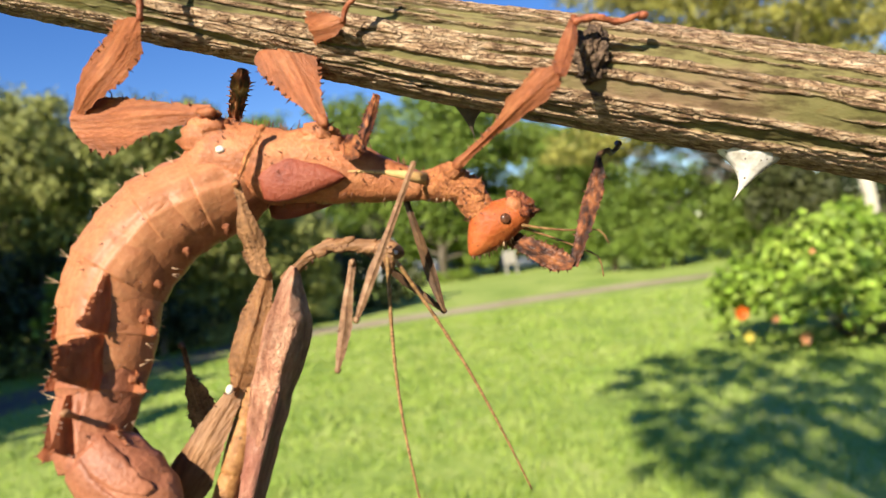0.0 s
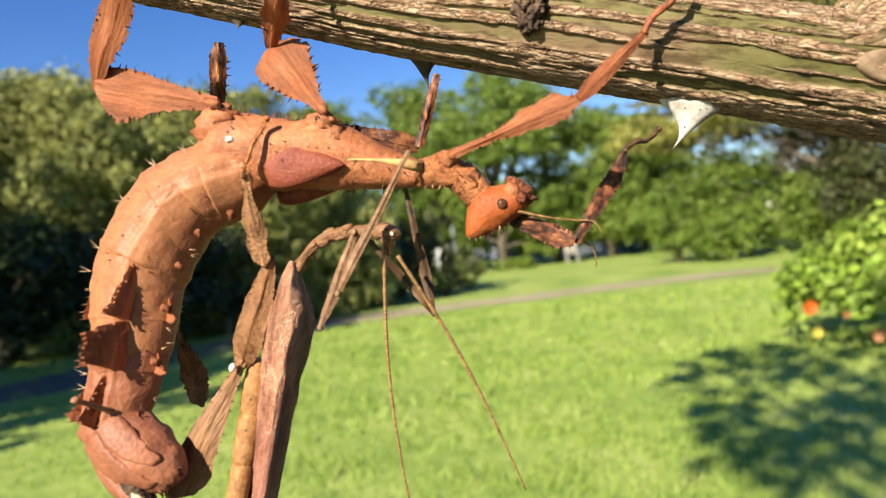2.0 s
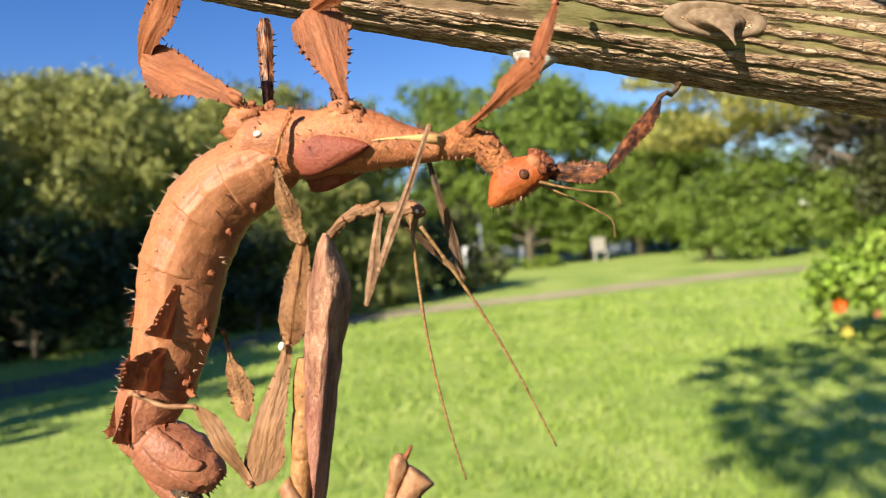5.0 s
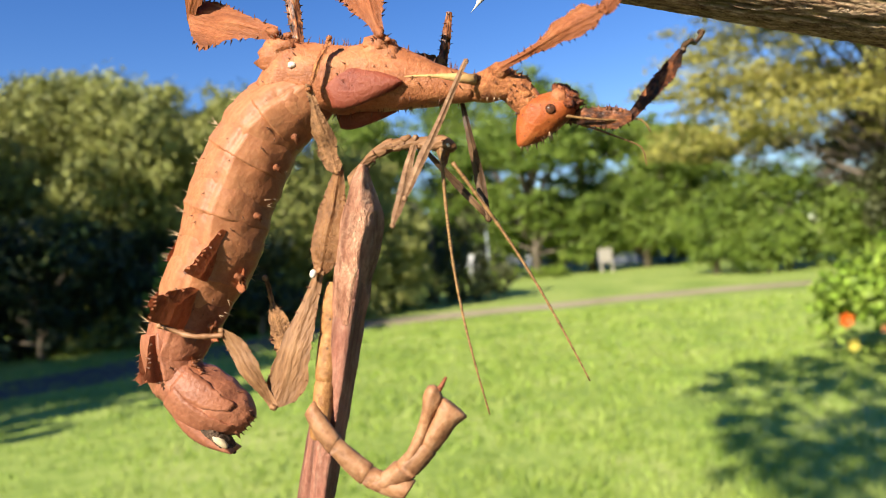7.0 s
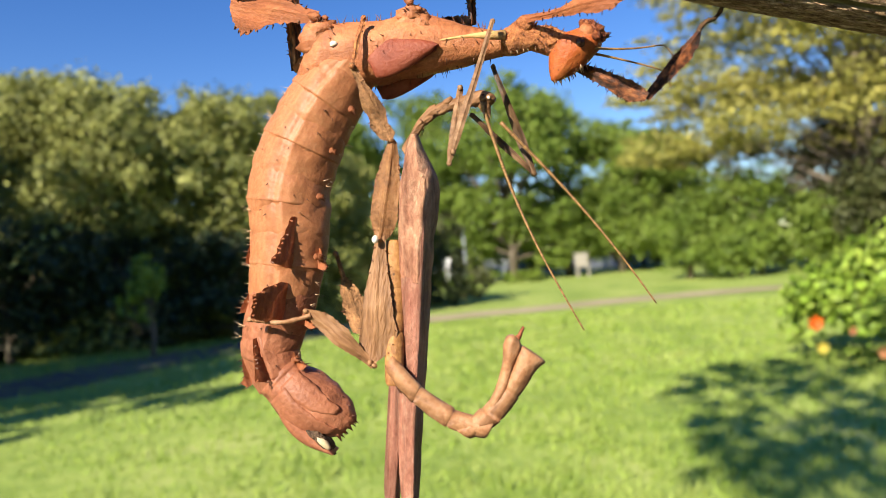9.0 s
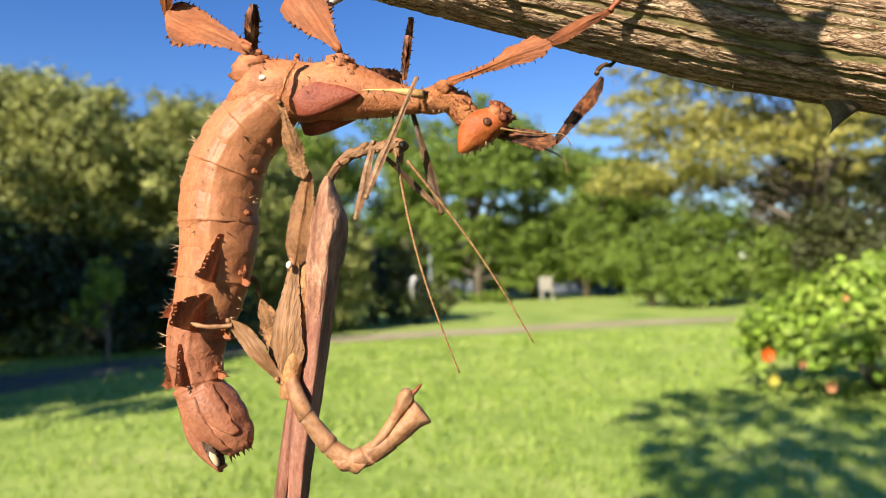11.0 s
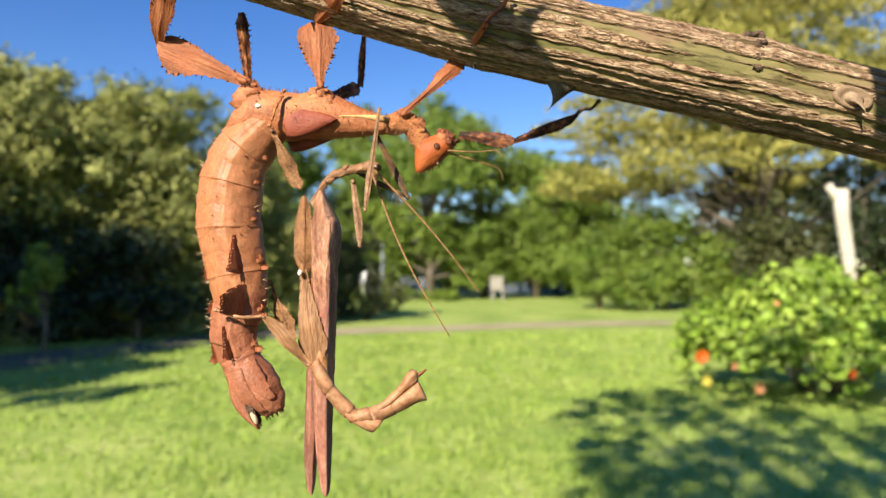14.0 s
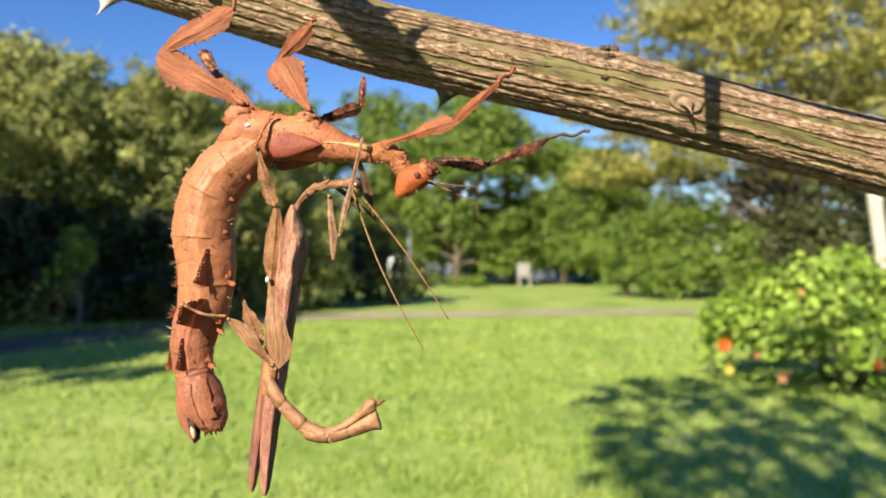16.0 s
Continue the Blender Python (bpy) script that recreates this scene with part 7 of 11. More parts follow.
    walk(moving["M_tarsus"], [
        (0, pose(0.01693, -0.00662, 0.02070, 49.3, -60.2, -38.5)), (0.5, pose(0.01836, -0.00295, 0.02070, -80.7, -68.0, 89.8)), (1, pose(0.01434, -0.00869, 0.02582, 6.6, -86.0, 1.3)),
        (1.5, pose(0.01294, -0.00691, 0.02395, -24.5, -84.1, 32.5)), (2, pose(0.00701, -0.00875, 0.02377, -80.4, -86.7, 88.4)), (2.5, pose(0.00632, -0.00936, 0.02802, -1.8, -82.6, 9.9)),
        (3, pose(0.00764, -0.00950, 0.02856, -1.8, -81.0, 9.9)), (3.5, pose(0.01363, -0.00398, 0.02809, -66.7, -82.8, 75.0)), (4, pose(0.01501, -0.00529, 0.02661, 30.7, -61.1, -29.1)),
        (4.5, pose(0.02363, -0.00374, 0.02787, -83.5, -59.6, 83.9)), (5, pose(0.01704, -0.01202, 0.02258, -93.5, -35.9, 95.4)), (7.5, pose(0.01615, -0.00762, 0.02317, -32.7, -81.7, 19.6)),
        (8, pose(0.01645, -0.00810, 0.02221, -30.4, -81.6, 17.3)), (8.5, pose(0.01904, -0.00957, 0.02127, -14.7, -72.3, 1.4)), (9, pose(0.01849, -0.00950, 0.02352, -18.5, -73.1, 5.3)),
        (11.5, pose(0.00830, -0.01010, 0.02532, -27.3, -79.6, 14.2)), (12, pose(0.00774, -0.00933, 0.02500, -30.6, -75.9, 17.7)), (12.5, pose(0.00565, -0.01029, 0.02688, -22.9, -77.7, 9.7)),
        (13, pose(0.01293, -0.00994, 0.02580, -11.0, -79.3, -2.4)), (13.5, pose(0.01921, -0.01220, 0.02682, -11.7, -77.5, -1.7)), (14, pose(0.01986, -0.01098, 0.02719, -11.9, -76.3, -1.5)),
        (14.5, pose(0.02115, -0.00124, 0.02881, 13.8, -60.0, -30.4)), (15, pose(0.00728, -0.00281, 0.03124, -129.3, -59.3, 104.4)), (15.5, pose(0.00698, -0.00293, 0.02953, -129.0, -46.3, 102.8)),
        (16, pose(0.00966, 0.00668, 0.03120, -131.8, -32.8, 101.5)),
    ])
    walk(moving["F_femur"], [
        (0, pose(0.03649, -0.00358, 0.00152, 33.5, -34.1, -49.7)), (0.5, pose(0.03634, -0.00338, 0.00129, 28.9, -30.0, -47.8)), (1, pose(0.03742, -0.00417, 0.00181, 18.4, -23.7, -39.6)),
        (1.5, pose(0.03658, -0.00341, 0.00121, 11.1, -16.3, -35.0)), (2, pose(0.03663, -0.00341, 0.00129, 13.2, -21.3, -32.8)), (2.5, pose(0.03478, -0.00133, 0.00085, 5.5, -4.0, -53.7)),
        (3, pose(0.03552, -0.00252, 0.00091, 7.3, -7.4, -44.9)), (3.5, pose(0.03516, -0.00198, 0.00067, 16.3, -14.0, -50.4)), (4, pose(0.03514, -0.00193, 0.00064, 17.5, -14.8, -51.0)),
        (4.5, pose(0.03514, -0.00188, 0.00056, 21.3, -17.4, -52.4)), (5, pose(0.03504, -0.00161, 0.00044, 24.4, -18.4, -55.2)), (7.5, pose(0.03550, -0.00251, 0.00093, 5.6, -5.7, -44.8)),
        (8, pose(0.03542, -0.00241, 0.00106, -4.3, 4.2, -45.3)), (8.5, pose(0.03490, -0.00164, 0.00100, 0.1, -0.1, -51.0)), (9, pose(0.03523, -0.00215, 0.00116, -8.9, 8.2, -47.7)),
        (11.5, pose(0.03700, -0.00374, 0.00129, 9.5, -13.0, -36.6)), (12, pose(0.03603, -0.00302, 0.00101, 5.7, -7.3, -38.1)), (12.5, pose(0.03587, -0.00303, 0.00094, -6.2, -25.2, 14.2)),
        (13, pose(0.03499, -0.00334, 0.00016, -11.8, -38.4, 18.5)), (13.5, pose(0.03466, -0.00355, -0.00046, -16.2, -45.2, 22.3)), (14, pose(0.03556, -0.00316, 0.00051, -14.5, -46.3, 19.7)),
        (14.5, pose(0.03590, -0.00303, 0.00090, -12.2, -42.8, 17.6)), (15, pose(0.03584, -0.00303, 0.00092, -5.0, -25.6, 11.3)), (15.5, pose(0.03524, -0.00320, 0.00067, -6.0, -23.0, 14.9)),
        (16, pose(0.03503, -0.00230, 0.00066, 11.3, -16.1, -35.8)),
    ])
    walk(moving["F_tibia"], [
        (0, pose(0.04812, -0.02000, 0.01226, -67.5, -44.2, 73.9)), (0.5, pose(0.04946, -0.01832, 0.01248, -49.7, -32.3, 65.7)), (1, pose(0.05323, -0.01772, 0.01067, -30.8, -42.2, 41.5)),
        (1.5, pose(0.05445, -0.01602, 0.00754, -30.5, -32.1, 48.0)), (2, pose(0.05441, -0.01500, 0.00945, -32.4, -44.2, 42.3)), (2.5, pose(0.04701, -0.01800, 0.00231, -39.8, -47.4, 48.6)),
        (3, pose(0.05073, -0.01846, 0.00318, -44.7, -45.8, 54.1)), (3.5, pose(0.04842, -0.01800, 0.00585, -75.1, -46.4, 79.1)), (4, pose(0.04814, -0.01800, 0.00609, -68.2, -56.7, 71.5)),
        (4.5, pose(0.04754, -0.01800, 0.00694, -88.4, -43.9, 88.9)), (5, pose(0.04641, -0.01800, 0.00707, -67.0, -44.1, 73.5)), (7.5, pose(0.05110, -0.01800, 0.00311, -53.0, -39.8, 64.2)),
        (8, pose(0.05083, -0.01800, -0.00057, -49.4, -41.9, 60.2)), (8.5, pose(0.04732, -0.01893, -0.00001, -35.3, -39.9, 47.8)), (9, pose(0.04933, -0.01835, -0.00229, -35.3, -38.5, 48.7)),
        (11.5, pose(0.05460, -0.01717, 0.00624, -23.6, -31.8, 39.7)), (12, pose(0.05381, -0.01700, 0.00388, -29.0, -27.2, 50.4)), (12.5, pose(0.05547, 0.00220, 0.01044, 18.0, -25.8, -36.8)),
        (13, pose(0.05050, 0.00471, 0.01320, 32.8, -5.8, -81.1)), (13.5, pose(0.04825, 0.00322, 0.01410, 108.9, -7.9, -92.7)), (14, pose(0.04946, 0.00389, 0.01608, 40.1, -12.4, -75.8)),
        (14.5, pose(0.05176, 0.00200, 0.01629, 33.1, -25.1, -57.0)), (15, pose(0.05583, 0.00097, 0.01071, 11.9, -38.6, -18.7)), (15.5, pose(0.05464, 0.00205, 0.00915, 15.6, -38.3, -24.2)),
        (16, pose(0.05184, -0.01441, 0.00664, -34.4, -44.6, 44.2)),
    ])
    walk(moving["F_tarsus"], [
        (0, pose(0.05133, -0.00890, 0.02348, 0.0, -11.6, 0.0)), (0.5, pose(0.05593, -0.00400, 0.02240, -102.7, -67.4, 101.8)), (1, pose(0.06350, -0.00862, 0.02311, 0.0, -66.8, 0.0)),
        (1.5, pose(0.06516, -0.00413, 0.01757, 0.0, -54.6, 0.0)), (2, pose(0.06439, -0.00590, 0.02260, 0.0, -59.3, 0.0)), (2.5, pose(0.05552, -0.00836, 0.01629, -0.7, -56.5, 0.8)),
        (3, pose(0.05817, -0.00819, 0.01622, 0.0, -57.3, 0.0)), (3.5, pose(0.05089, -0.00514, 0.01962, -19.6, -63.4, 21.8)), (4, pose(0.05145, -0.00810, 0.02197, -1.3, -60.5, 1.5)),
        (4.5, pose(0.04779, -0.00432, 0.02013, -66.3, -65.7, 68.2)), (5, pose(0.05028, -0.00492, 0.02029, -66.2, -40.4, 74.1)), (7.5, pose(0.05745, -0.00485, 0.01527, 0.0, -81.4, 0.0)),
        (8, pose(0.05785, -0.00573, 0.01213, 0.0, -81.3, 0.0)), (8.5, pose(0.05627, -0.00906, 0.01113, 0.0, -72.2, 0.0)), (9, pose(0.05883, -0.00753, 0.00916, 0.0, -72.8, 0.0)),
        (11.5, pose(0.06680, -0.00705, 0.01606, 0.0, -34.9, 0.0)), (12, pose(0.06456, -0.00400, 0.01255, -11.7, -28.9, 23.1)), (12.5, pose(0.06891, -0.00785, 0.01854, 0.0, -41.3, 0.0)),
        (13, pose(0.05299, -0.01126, 0.01483, 0.0, -62.8, 0.0)), (13.5, pose(0.04742, -0.01435, 0.01654, 0.0, -80.6, 0.0)), (14, pose(0.05355, -0.01221, 0.01972, 0.0, -55.2, 0.0)),
        (14.5, pose(0.06113, -0.01241, 0.02435, 0.0, -55.8, 0.0)), (15, pose(0.06989, -0.00379, 0.02257, -26.7, -48.2, 34.0)), (15.5, pose(0.06811, -0.00400, 0.02083, -36.6, -39.8, 49.3)),
        (16, pose(0.06153, -0.00498, 0.01999, -50.7, -36.5, 64.1)),
    ])
    walk(moving["R_femur"], [
        (0, pose(0.04356, 0.00267, -0.00808, -4.5, 17.7, -28.8)), (0.5, pose(0.04360, 0.00249, -0.00813, -5.6, 21.2, -26.3)), (1, pose(0.04425, 0.00264, -0.00771, 2.4, 0.1, -22.3)),
        (1.5, pose(0.04322, 0.00245, -0.00745, -7.2, 28.2, -25.6)), (2, pose(0.04446, 0.00264, -0.00705, -1.7, 14.6, -19.1)), (2.5, pose(0.04440, 0.00304, -0.00139, 8.7, -5.8, -25.2)),
        (3, pose(0.04779, 0.00294, -0.00282, 4.7, 4.2, -18.0)), (3.5, pose(0.04535, 0.00268, -0.00227, 2.4, 5.7, -21.5)), (4, pose(0.04749, 0.00281, -0.00124, 4.8, 2.3, -16.1)),
        (4.5, pose(0.04811, 0.00282, -0.00174, 6.8, -1.1, -16.1)), (5, pose(0.04534, 0.00237, -0.00669, 6.3, -0.1, -21.6)), (7.5, pose(0.04392, 0.00239, -0.00594, 12.4, 4.8, -21.2)),
        (8, pose(0.04353, 0.00254, -0.00614, 11.0, 16.5, -15.8)), (8.5, pose(0.04364, 0.00271, -0.00752, 6.4, 35.0, -18.1)), (9, pose(0.04487, 0.00270, -0.00713, 7.0, 33.7, -17.7)),
        (11.5, pose(0.04444, 0.00259, -0.00666, 9.6, 8.1, -19.3)), (12, pose(0.04318, 0.00246, -0.00683, 5.4, 30.4, -15.0)), (12.5, pose(0.04536, 0.00264, -0.00746, 4.6, 31.8, -11.2)),
        (13, pose(0.04997, 0.00297, -0.00402, 10.2, 8.5, -25.4)), (13.5, pose(0.05014, 0.00291, -0.00313, 10.0, 8.1, -28.4)), (14, pose(0.04972, 0.00291, -0.00296, 10.3, 6.9, -17.6)),
        (14.5, pose(0.05242, 0.00310, -0.00315, 10.0, -3.4, -10.1)), (15, pose(0.04618, 0.00258, -0.00322, 8.5, 16.0, 6.0)), (15.5, pose(0.04528, 0.00258, -0.00232, 9.3, 12.8, 6.0)),
        (16, pose(0.04764, 0.00290, -0.00092, 8.8, -1.7, -9.7)),
    ])
    walk(moving["R_tibia"], [
        (0, pose(0.05566, -0.00399, -0.01249, -59.5, -74.1, 48.7)), (0.5, pose(0.05573, -0.00349, -0.01336, -69.0, -74.2, 59.6)), (1, pose(0.05766, -0.00287, -0.00773, -114.7, -78.0, 105.6)),
        (1.5, pose(0.05474, -0.00307, -0.01431, -124.5, -77.1, 114.1)), (2, pose(0.05772, -0.00195, -0.01069, -37.3, -61.4, 34.5)), (2.5, pose(0.05746, -0.00309, 0.00007, -20.0, -23.2, 41.9)),
        (3, pose(0.06154, -0.00154, -0.00389, -10.0, -20.2, 33.0)), (3.5, pose(0.05878, -0.00260, -0.00372, -20.6, -30.9, 32.8)), (4, pose(0.06141, -0.00120, -0.00181, -1.6, -22.3, 10.9)),
        (4.5, pose(0.06204, -0.00120, -0.00147, -15.3, -25.9, 38.1)), (5, pose(0.05882, -0.00296, -0.00667, -33.5, -44.1, 40.7)), (7.5, pose(0.05739, -0.00285, -0.00715, -34.1, -49.9, 42.2)),
        (8, pose(0.05691, -0.00124, -0.01026, -45.6, -61.2, 46.0)), (8.5, pose(0.05493, -0.00099, -0.01584, -50.1, -62.4, 43.7)), (9, pose(0.05636, -0.00098, -0.01517, -19.2, -42.6, 25.7)),
        (11.5, pose(0.05799, -0.00216, -0.00870, -36.0, -63.5, 35.4)), (12, pose(0.05526, -0.00078, -0.01416, -28.2, -79.0, 21.1)), (12.5, pose(0.05745, 0.00025, -0.01510, 1.5, -62.3, -4.7)),
        (13, pose(0.06292, -0.00318, -0.00617, 7.2, -20.9, 0.5)), (13.5, pose(0.06276, -0.00392, -0.00518, -7.0, -31.7, 19.5)), (14, pose(0.06344, -0.00144, -0.00470, 3.1, -26.0, 9.7)),
        (14.5, pose(0.06667, 0.00057, -0.00230, -0.9, -33.0, 14.2)), (15, pose(0.06004, 0.00404, -0.00722, -33.4, -72.3, 32.6)), (15.5, pose(0.05934, 0.00405, -0.00554, -21.3, -70.9, 24.7)),
        (16, pose(0.06192, 0.00045, -0.00049, 0.8, -32.9, 9.6)),
    ])
    walk(moving["R_tarsus"], [
        (0, pose(0.05895, -0.00024, 0.00502, -35.9, -24.0, 58.1)), (0.5, pose(0.05823, 0.00077, 0.00415, -39.4, -26.2, 64.8)), (1, pose(0.05665, 0.00078, 0.01007, -40.9, -37.2, 67.3)),
        (1.5, pose(0.05308, 0.00064, 0.00343, -24.5, -31.9, 40.5)), (2, pose(0.06492, 0.00299, 0.00528, -26.8, -31.8, 42.4)), (2.5, pose(0.06991, 0.00807, 0.00725, -33.7, -30.0, 61.9)),
        (3, pose(0.07586, 0.00777, 0.00241, -28.6, -23.1, 51.0)), (3.5, pose(0.07191, 0.00586, 0.00563, -27.4, -23.6, 49.8)), (4, pose(0.07795, 0.00200, 0.00510, -22.5, -16.3, 25.1)),
        (4.5, pose(0.07493, 0.00890, 0.00647, -31.8, -21.6, 46.0)), (5, pose(0.06872, 0.00556, 0.00600, -36.2, -26.5, 56.2)), (7.5, pose(0.06608, 0.00503, 0.00676, -39.3, -36.2, 59.4)),
        (8, pose(0.06300, 0.00508, 0.00568, -40.5, -43.8, 61.7)), (8.5, pose(0.06102, 0.00484, 0.00029, -35.2, -44.8, 62.3)), (9, pose(0.06843, 0.00483, -0.00284, -20.3, -36.9, 36.1)),
        (11.5, pose(0.06460, 0.00254, 0.00759, -38.3, -35.1, 59.4)), (12, pose(0.05850, 0.00047, 0.00370, -41.2, -39.1, 68.2)), (12.5, pose(0.06587, -0.00045, 0.00102, -3.7, -38.6, -6.7)),
        (13, pose(0.07993, -0.00303, 0.00031, -2.8, -9.9, -7.6)), (13.5, pose(0.07736, 0.00124, 0.00439, -29.0, -26.6, 39.4)), (14, pose(0.07957, 0.00132, 0.00328, -28.0, -31.0, 38.9)),
        (14.5, pose(0.08148, 0.00432, 0.00761, -38.7, -21.4, 59.3)), (15, pose(0.06470, 0.00702, 0.01012, -39.7, -43.7, 66.2)), (15.5, pose(0.06476, 0.00654, 0.01165, -40.5, -36.1, 67.4)),
        (16, pose(0.07700, 0.00299, 0.00939, -30.8, -17.9, -3.8)),
    ])
    walk(moving["U_tibia"], [
        (0, pose(-0.00507, 0.01906, 0.00856, 86.3, -18.9, -72.3)), (0.5, pose(-0.00549, 0.01914, 0.00754, 84.4, -13.2, -68.2)), (1, pose(-0.00780, 0.01795, 0.00890, 99.5, -43.8, -77.9)),
        (1.5, pose(-0.00909, 0.01770, 0.00329, 107.5, -70.1, -88.7)), (2, pose(-0.01055, 0.01658, 0.00243, 111.2, -76.8, -89.4)), (2.5, pose(-0.01120, 0.01547, 0.00952, 174.2, -74.7, -157.9)),
        (3, pose(-0.01223, 0.01539, 0.00534, 120.5, -73.3, -99.0)), (3.5, pose(-0.01208, 0.01446, 0.00987, 154.8, -63.5, -135.9)), (4, pose(-0.01301, 0.01091, 0.01300, -164.1, -61.3, 179.3)),
        (4.5, pose(-0.01178, 0.01301, 0.01265, -158.9, -56.0, 171.6)), (5, pose(-0.00624, 0.01831, 0.00987, -118.0, -85.1, 136.9)), (7.5, pose(-0.00669, 0.01834, 0.00924, -123.6, -66.6, 136.0)),
        (8, pose(-0.00720, 0.01817, 0.00910, -119.4, -61.9, 129.9)), (8.5, pose(-0.00817, 0.01825, 0.00379, 91.3, -68.1, -78.4)), (9, pose(-0.01247, 0.01465, 0.00169, 84.3, -71.1, -69.4)),
        (11.5, pose(-0.00929, 0.01768, 0.00523, 94.6, -70.0, -78.3)), (12, pose(-0.01104, 0.01623, 0.00736, 131.1, -75.5, -117.7)), (12.5, pose(-0.01263, 0.01357, 0.01040, 110.8, -58.5, -94.2)),
        (13, pose(-0.00902, 0.01657, 0.01080, 115.7, -32.6, -98.1)), (13.5, pose(-0.00940, 0.01755, 0.00631, 102.4, -64.3, -91.8)), (14, pose(-0.00800, 0.01675, 0.01166, 113.1, -67.4, -99.8)),
        (14.5, pose(-0.00851, 0.01665, 0.01128, 119.8, -73.2, -102.8)), (15, pose(-0.01267, 0.00549, 0.01584, -150.1, -61.7, 158.9)), (15.5, pose(-0.01232, 0.00696, 0.01591, -129.8, -48.2, 135.1)),
        (16, pose(-0.01395, 0.00648, 0.01407, -130.6, -30.7, 127.7)),
    ])
    walk(moving["U_femur"], [
        (0, pose(-0.00100, 0.00400, 0.00500, -77.4, -12.9, 105.1)), (0.5, pose(-0.00100, 0.00400, 0.00500, -78.0, -9.1, 106.5)), (1, pose(-0.00100, 0.00400, 0.00500, -83.0, -14.1, 116.0)),
        (1.5, pose(-0.00100, 0.00400, 0.00500, -93.2, 6.1, 120.6)), (2, pose(-0.00100, 0.00400, 0.00500, -126.4, 9.2, 127.2)), (2.5, pose(-0.00100, 0.00400, 0.00500, -139.4, -16.4, 131.6)),
        (3, pose(-0.00100, 0.00400, 0.00500, -162.5, -1.2, 134.6)), (3.5, pose(-0.00100, 0.00400, 0.00500, -163.1, -17.7, 136.6)), (4, pose(-0.00100, 0.00400, 0.00500, -157.9, -30.0, 150.1)),
        (4.5, pose(-0.00100, 0.00400, 0.00500, -151.1, -28.6, 140.1)), (5, pose(-0.00100, 0.00400, 0.00500, -135.6, -17.7, 110.1)), (7.5, pose(-0.00100, 0.00400, 0.00500, -138.5, -15.4, 111.6)),
        (8, pose(-0.00100, 0.00400, 0.00500, -140.7, -14.8, 113.6)), (8.5, pose(-0.00100, 0.00400, 0.00500, -178.6, 4.3, 116.7)), (9, pose(-0.00100, 0.00400, 0.00500, 139.4, 11.9, 137.1)),
        (11.5, pose(-0.00100, 0.00400, 0.00500, 134.4, -0.8, 121.2)), (12, pose(-0.00100, 0.00400, 0.00500, 147.1, -8.5, 129.4)), (12.5, pose(-0.00100, 0.00400, 0.00500, 170.8, -19.7, 140.6)),
        (13, pose(-0.00100, 0.00400, 0.00500, -179.7, -21.3, 122.5)), (13.5, pose(-0.00100, 0.00400, 0.00500, 172.2, -4.7, 121.8)), (14, pose(-0.00100, 0.00400, 0.00500, -177.6, -24.6, 118.8)),
        (14.5, pose(-0.00100, 0.00400, 0.00500, -172.5, -23.1, 120.7)), (15, pose(-0.00100, 0.00400, 0.00500, -172.0, -42.7, 172.7)), (15.5, pose(-0.00100, 0.00400, 0.00500, -165.5, -43.0, 165.3)),
        (16, pose(-0.00100, 0.00400, 0.00500, -172.3, -34.5, 169.2)),
    ])
    walk(moving["V_tibia"], [
        (0, pose(0.02138, -0.00806, 0.00129, -70.1, -52.8, 81.8)), (0.5, pose(0.02530, -0.00434, -0.00062, -29.0, -16.1, 64.8)), (1, pose(0.02515, -0.00540, 0.00129, -26.3, -26.8, 64.1)),
        (1.5, pose(0.03422, 0.00542, 0.00132, -15.2, -29.7, 41.7)), (2, pose(0.02981, 0.00647, 0.00311, 0.7, -82.2, 6.5)), (2.5, pose(0.02653, 0.01199, 0.01157, -116.9, -50.7, 112.6)),
        (3, pose(0.02550, 0.01561, 0.00649, -98.9, -83.9, 106.5)), (3.5, pose(0.01666, 0.01944, 0.00871, 79.7, -77.8, -70.6)), (4, pose(0.01641, 0.01853, 0.01133, 90.5, -65.7, -79.1)),
        (4.5, pose(0.01605, 0.01954, 0.00852, 129.8, -73.7, -117.8)), (5, pose(0.00809, 0.01813, 0.00718, 158.8, -84.5, -145.5)), (7.5, pose(0.02760, 0.01307, 0.00399, -72.2, -68.2, 80.8)),
        (8, pose(0.02956, 0.00845, 0.00605, -78.9, -55.8, 87.2)), (8.5, pose(0.02791, 0.01248, 0.00653, -68.2, -66.9, 71.7)), (9, pose(0.02580, 0.01517, 0.00720, -69.9, -84.8, 70.8)),
        (11.5, pose(0.02554, 0.01561, 0.00619, 71.8, -69.3, -66.7)), (12, pose(0.02967, 0.00794, 0.00392, -21.4, -79.2, 25.5)), (12.5, pose(0.02969, 0.00646, 0.00767, 46.2, -79.0, -41.7)),
        (13, pose(0.01632, 0.01746, 0.01325, 80.5, -62.5, -75.6)), (13.5, pose(0.01956, 0.01749, 0.01195, 91.3, -52.4, -89.4)), (14, pose(0.02267, 0.01610, 0.01155, 84.9, -76.3, -79.6)),
        (14.5, pose(0.02843, 0.00629, 0.01155, -35.7, -79.8, 46.6)), (15, pose(0.02656, 0.00844, 0.01392, -56.4, -59.0, 70.2)), (15.5, pose(0.03145, 0.00557, 0.01365, -92.4, -54.2, 100.3)),
        (16, pose(0.02520, 0.01310, 0.01244, -95.3, -52.2, 101.9)),
    ])
